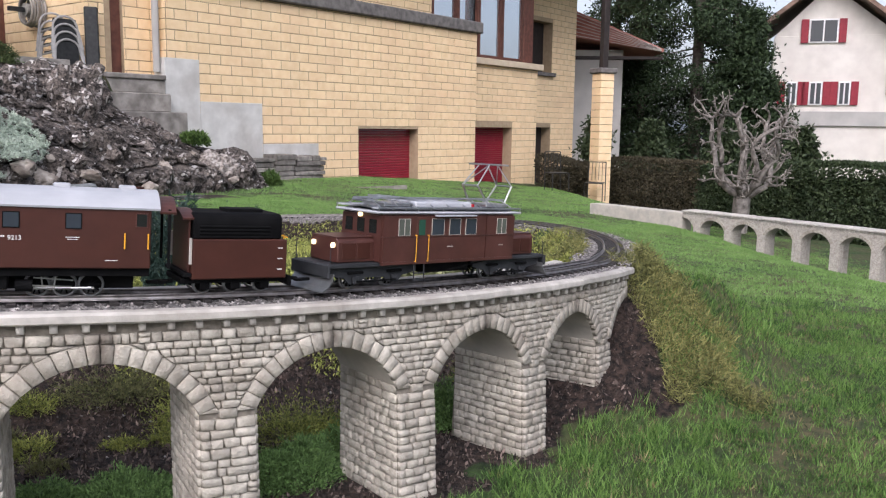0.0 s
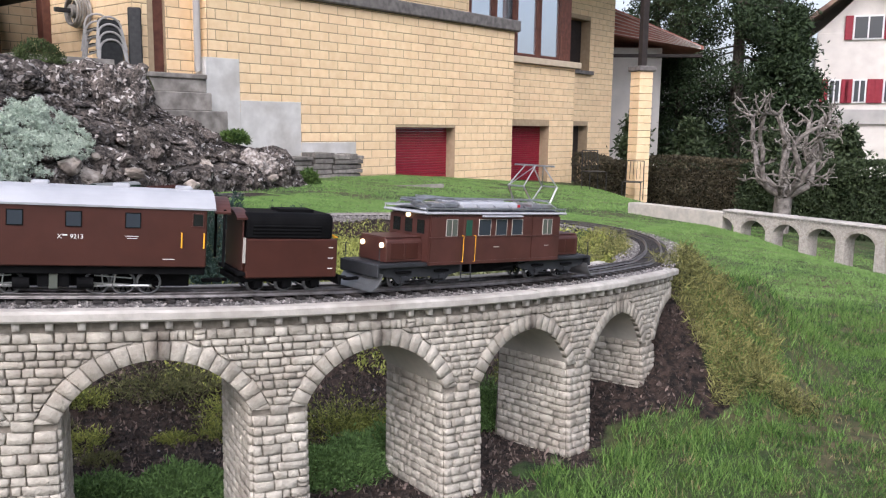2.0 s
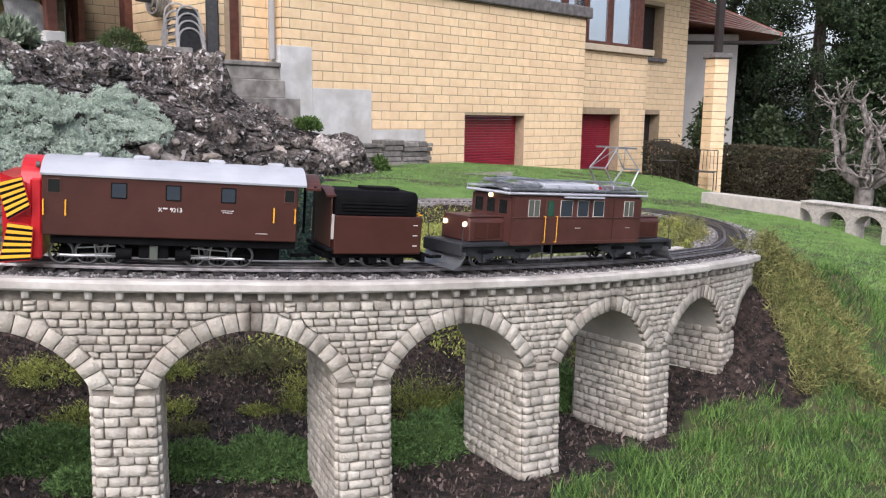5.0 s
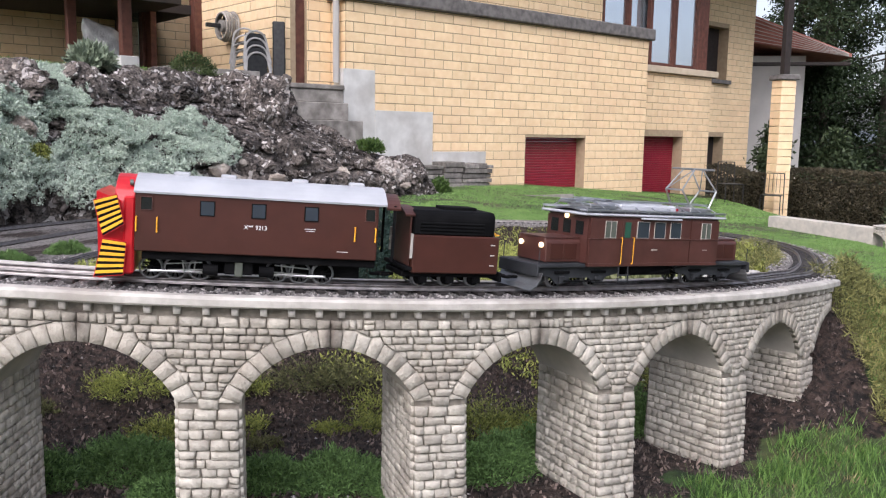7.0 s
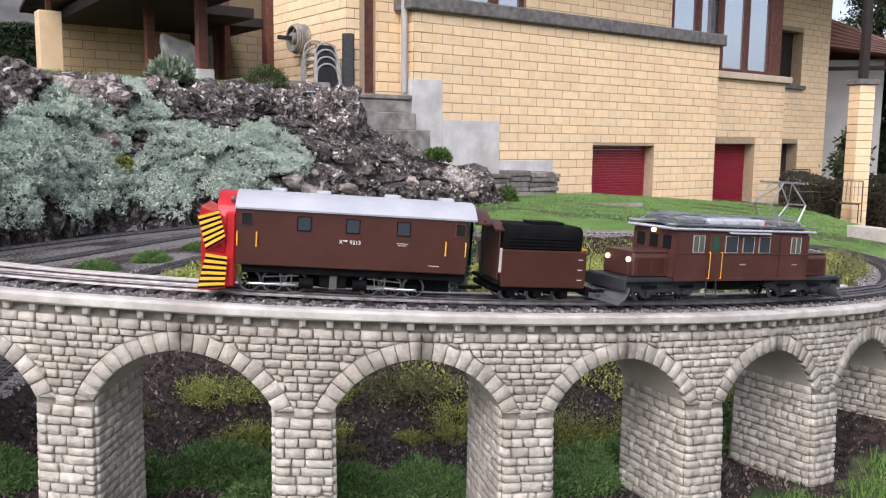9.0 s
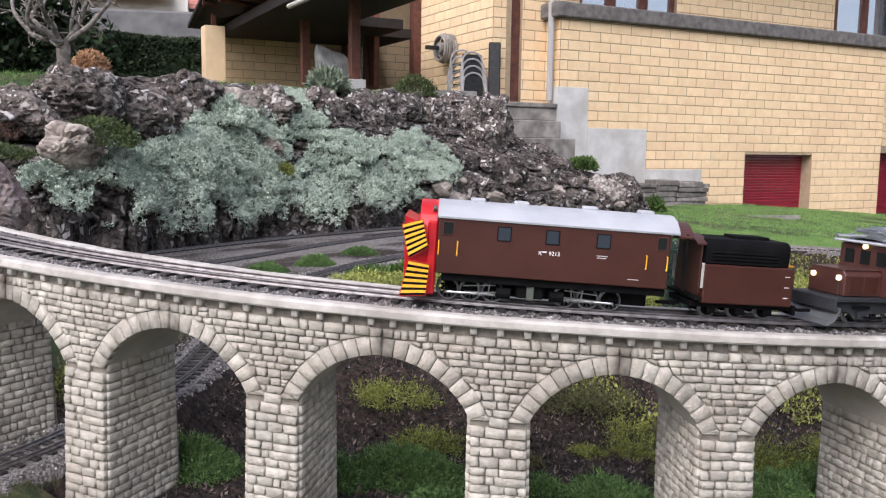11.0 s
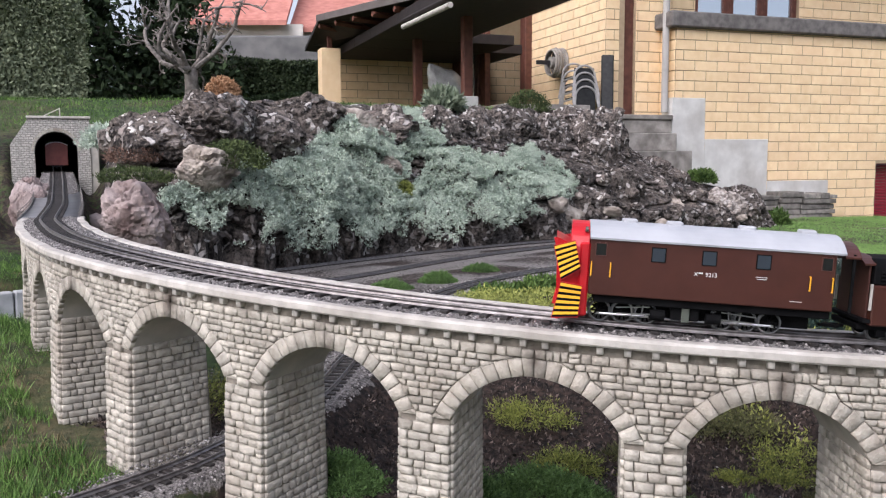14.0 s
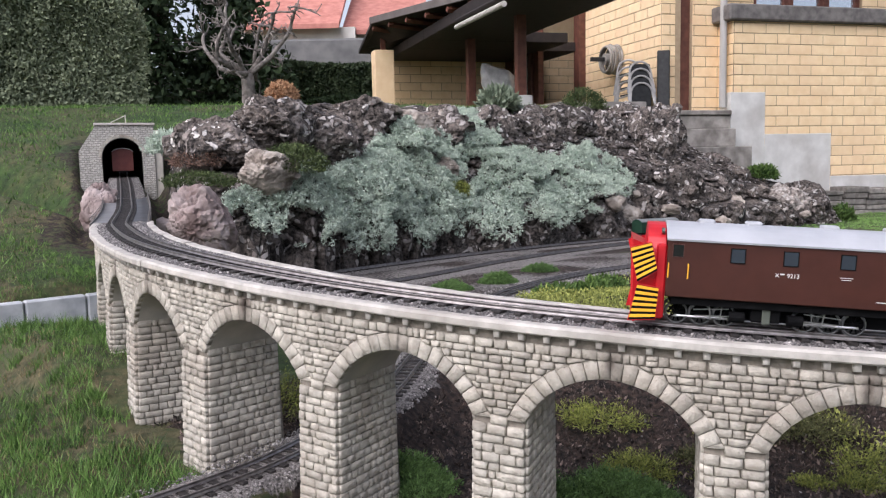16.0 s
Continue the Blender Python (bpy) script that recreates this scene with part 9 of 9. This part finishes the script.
        part("buffer_beam", box_bm(*sorted((e * 0.298, e * 0.303)), -0.055, 0.055, 0.024, 0.045, 0.001), M_GREYFRAME, bog, "dark buffer beam")
        # curved snow plough
        pl = [(0.290, 0.030), (0.296, 0.018), (0.304, 0.008), (0.314, 0.003), (0.316, 0.001), (0.309, 0.003), (0.299, 0.010), (0.292, 0.020)]
        part("snow_plough", prism_bm([(e * x, z) for x, z in pl], "y", -0.056, 0.056), M_STEEL, bog, "curved grey snow plough blade")
        for s in (-1, 1):
            handrail(bog, (e * 0.292, s * 0.05, 0.046), (e * 0.292, s * 0.05, 0.072), (e * 0.004, 0, 0), M_GREYFRAME, 0.0009)
    for x in (0.232, 0.138, -0.138, -0.232):
        wheelset(t, x, 0.0175).scale = (1 / LOCO_X, 1, 1)
    for s in (-1, 1):
        part("truss_rod", bar_bm((-0.11, s * 0.05, 0.040), (0.0, s * 0.05, 0.026), 0.0013, 6), M_UNDER, t, "thin truss rod")
        lad = bar_bm((0.074, s * 0.056, 0.042), (0.074, s * 0.058, 0.010), 0.0013, 6)
        bar_bm((0.100, s * 0.056, 0.042), (0.100, s * 0.058, 0.010), 0.0013, 6, lad)
        for z in (0.012, 0.024):
            box_bm(0.073, 0.101, *sorted((s * 0.054, s * 0.062)), z, z + 0.0015, 0, lad)
        part("ladder", lad, M_GREYFRAME, t, "dark step ladder")
    part("transformer", box_bm(-0.075, 0.055, -0.035, 0.035, 0.020, 0.044, 0.002), M_UNDER, t, "dark under-floor equipment")
    coupler(t, 0.303, 1)
    coupler(t, -0.303, -1)


rotary_plough()
tender()
crocodile()


def wagon(m, length, body_mat, roof_mat, label, covered=True, h=0.085, hw=0.050):
    t = thing("freight_wagon", m, label, "model wagon")
    l2 = length / 2
    if covered:
        part("body", box_bm(-l2, l2, -hw, hw, 0.032, 0.032 + h, 0.001), body_mat, t)
        part("roof", arc_roof(-l2 - 0.004, l2 + 0.004, hw, 0.032 + h, 0.022, 0.004), roof_mat, t, "grey curved roof")
        for e in (-1, 1):
            pts = [(hw * q, 0.031 + h + 0.019 * (1 - abs(q) ** 2.3)) for q in np.linspace(-1, 1, 11)]
            part("end_panel", prism_bm(pts, "x", *sorted((e * l2, e * (l2 - 0.003)))), body_mat, t)
    else:
        part("floor", box_bm(-l2, l2, -hw, hw, 0.030, 0.036, 0.001), body_mat, t)
        for s in (-1, 1):
            part("side", box_bm(-l2, l2, *sorted((s * hw, s * (hw - 0.004))), 0.036, 0.036 + h * 0.55, 0.0008), body_mat, t, "boarded wagon side")
            part("end", box_bm(*sorted((s * l2, s * (l2 - 0.004))), -hw, hw, 0.036, 0.036 + h * 0.55, 0.0008), body_mat, t, "boarded wagon end")
    n = max(4, int(length / 0.028))
    for s in (-1, 1):
        for k in range(n + 1):
            x = -l2 + 0.003 + (length - 0.006) * k / n
            part("stanchion", box_bm(x - 0.0022, x + 0.0022, *sorted((s * hw, s * (hw + 0.0025))), 0.032, 0.032 + h * (0.98 if covered else 0.55), 0.0004), body_mat, t)
    part("underframe", box_bm(-l2 - 0.01, l2 + 0.01, -0.035, 0.035, 0.022, 0.032, 0.001), M_UNDER, t, "black underframe")
    for x in (-l2 * 0.6, l2 * 0.6):
        wheelset(t, x, 0.0135, spokes=False)
    coupler(t, l2 + 0.008, 1)
    coupler(t, -l2 - 0.008, -1)
    return t


M_GREEN = surface("dark_green_paint", (0.008, 0.030, 0.018), (0.014, 0.045, 0.026), 25, 0.5, bump=0.06)
M_GREYROOF = surface("grey_wagon_roof", (0.15, 0.16, 0.16), (0.22, 0.23, 0.23), 25, 0.6, bump=0.05)
yi = int(np.argmin(np.hypot(YARD_A[:, 0] + 2.80, YARD_A[:, 1] - 6.35)))
wag = wagon(line_pose(YARD_A, yi), 0.42, M_GREEN, M_GREYROOF, "dark green covered model wagon parked by the rocks")
for k in range(2):
    part("print_bar", box_bm(-0.12 + 0.02 * k, -0.105 + 0.02 * k, -0.0528, -0.0522, 0.062, 0.066), M_WHITEPRINT, wag)
yj = int(np.argmin(np.hypot(YARD_A[:, 0] + 2.58, YARD_A[:, 1] - 6.85)))
wagon(line_pose(YARD_A, yj), 0.34, M_BROWN2, M_GREYROOF, "brown open model wagon parked by the rocks", False, 0.10)
ti = int(np.argmin(np.hypot(LINE_UP[:, 0] + 5.22, LINE_UP[:, 1] - 3.30)))
wagon(line_pose(LINE_UP, ti), 0.30, surface("red_brown_wagon", (0.085, 0.020, 0.018), (0.12, 0.032, 0.026), 25, 0.5), M_ROOF, "red-brown model wagon inside the tunnel mouth", True, 0.125, 0.062)
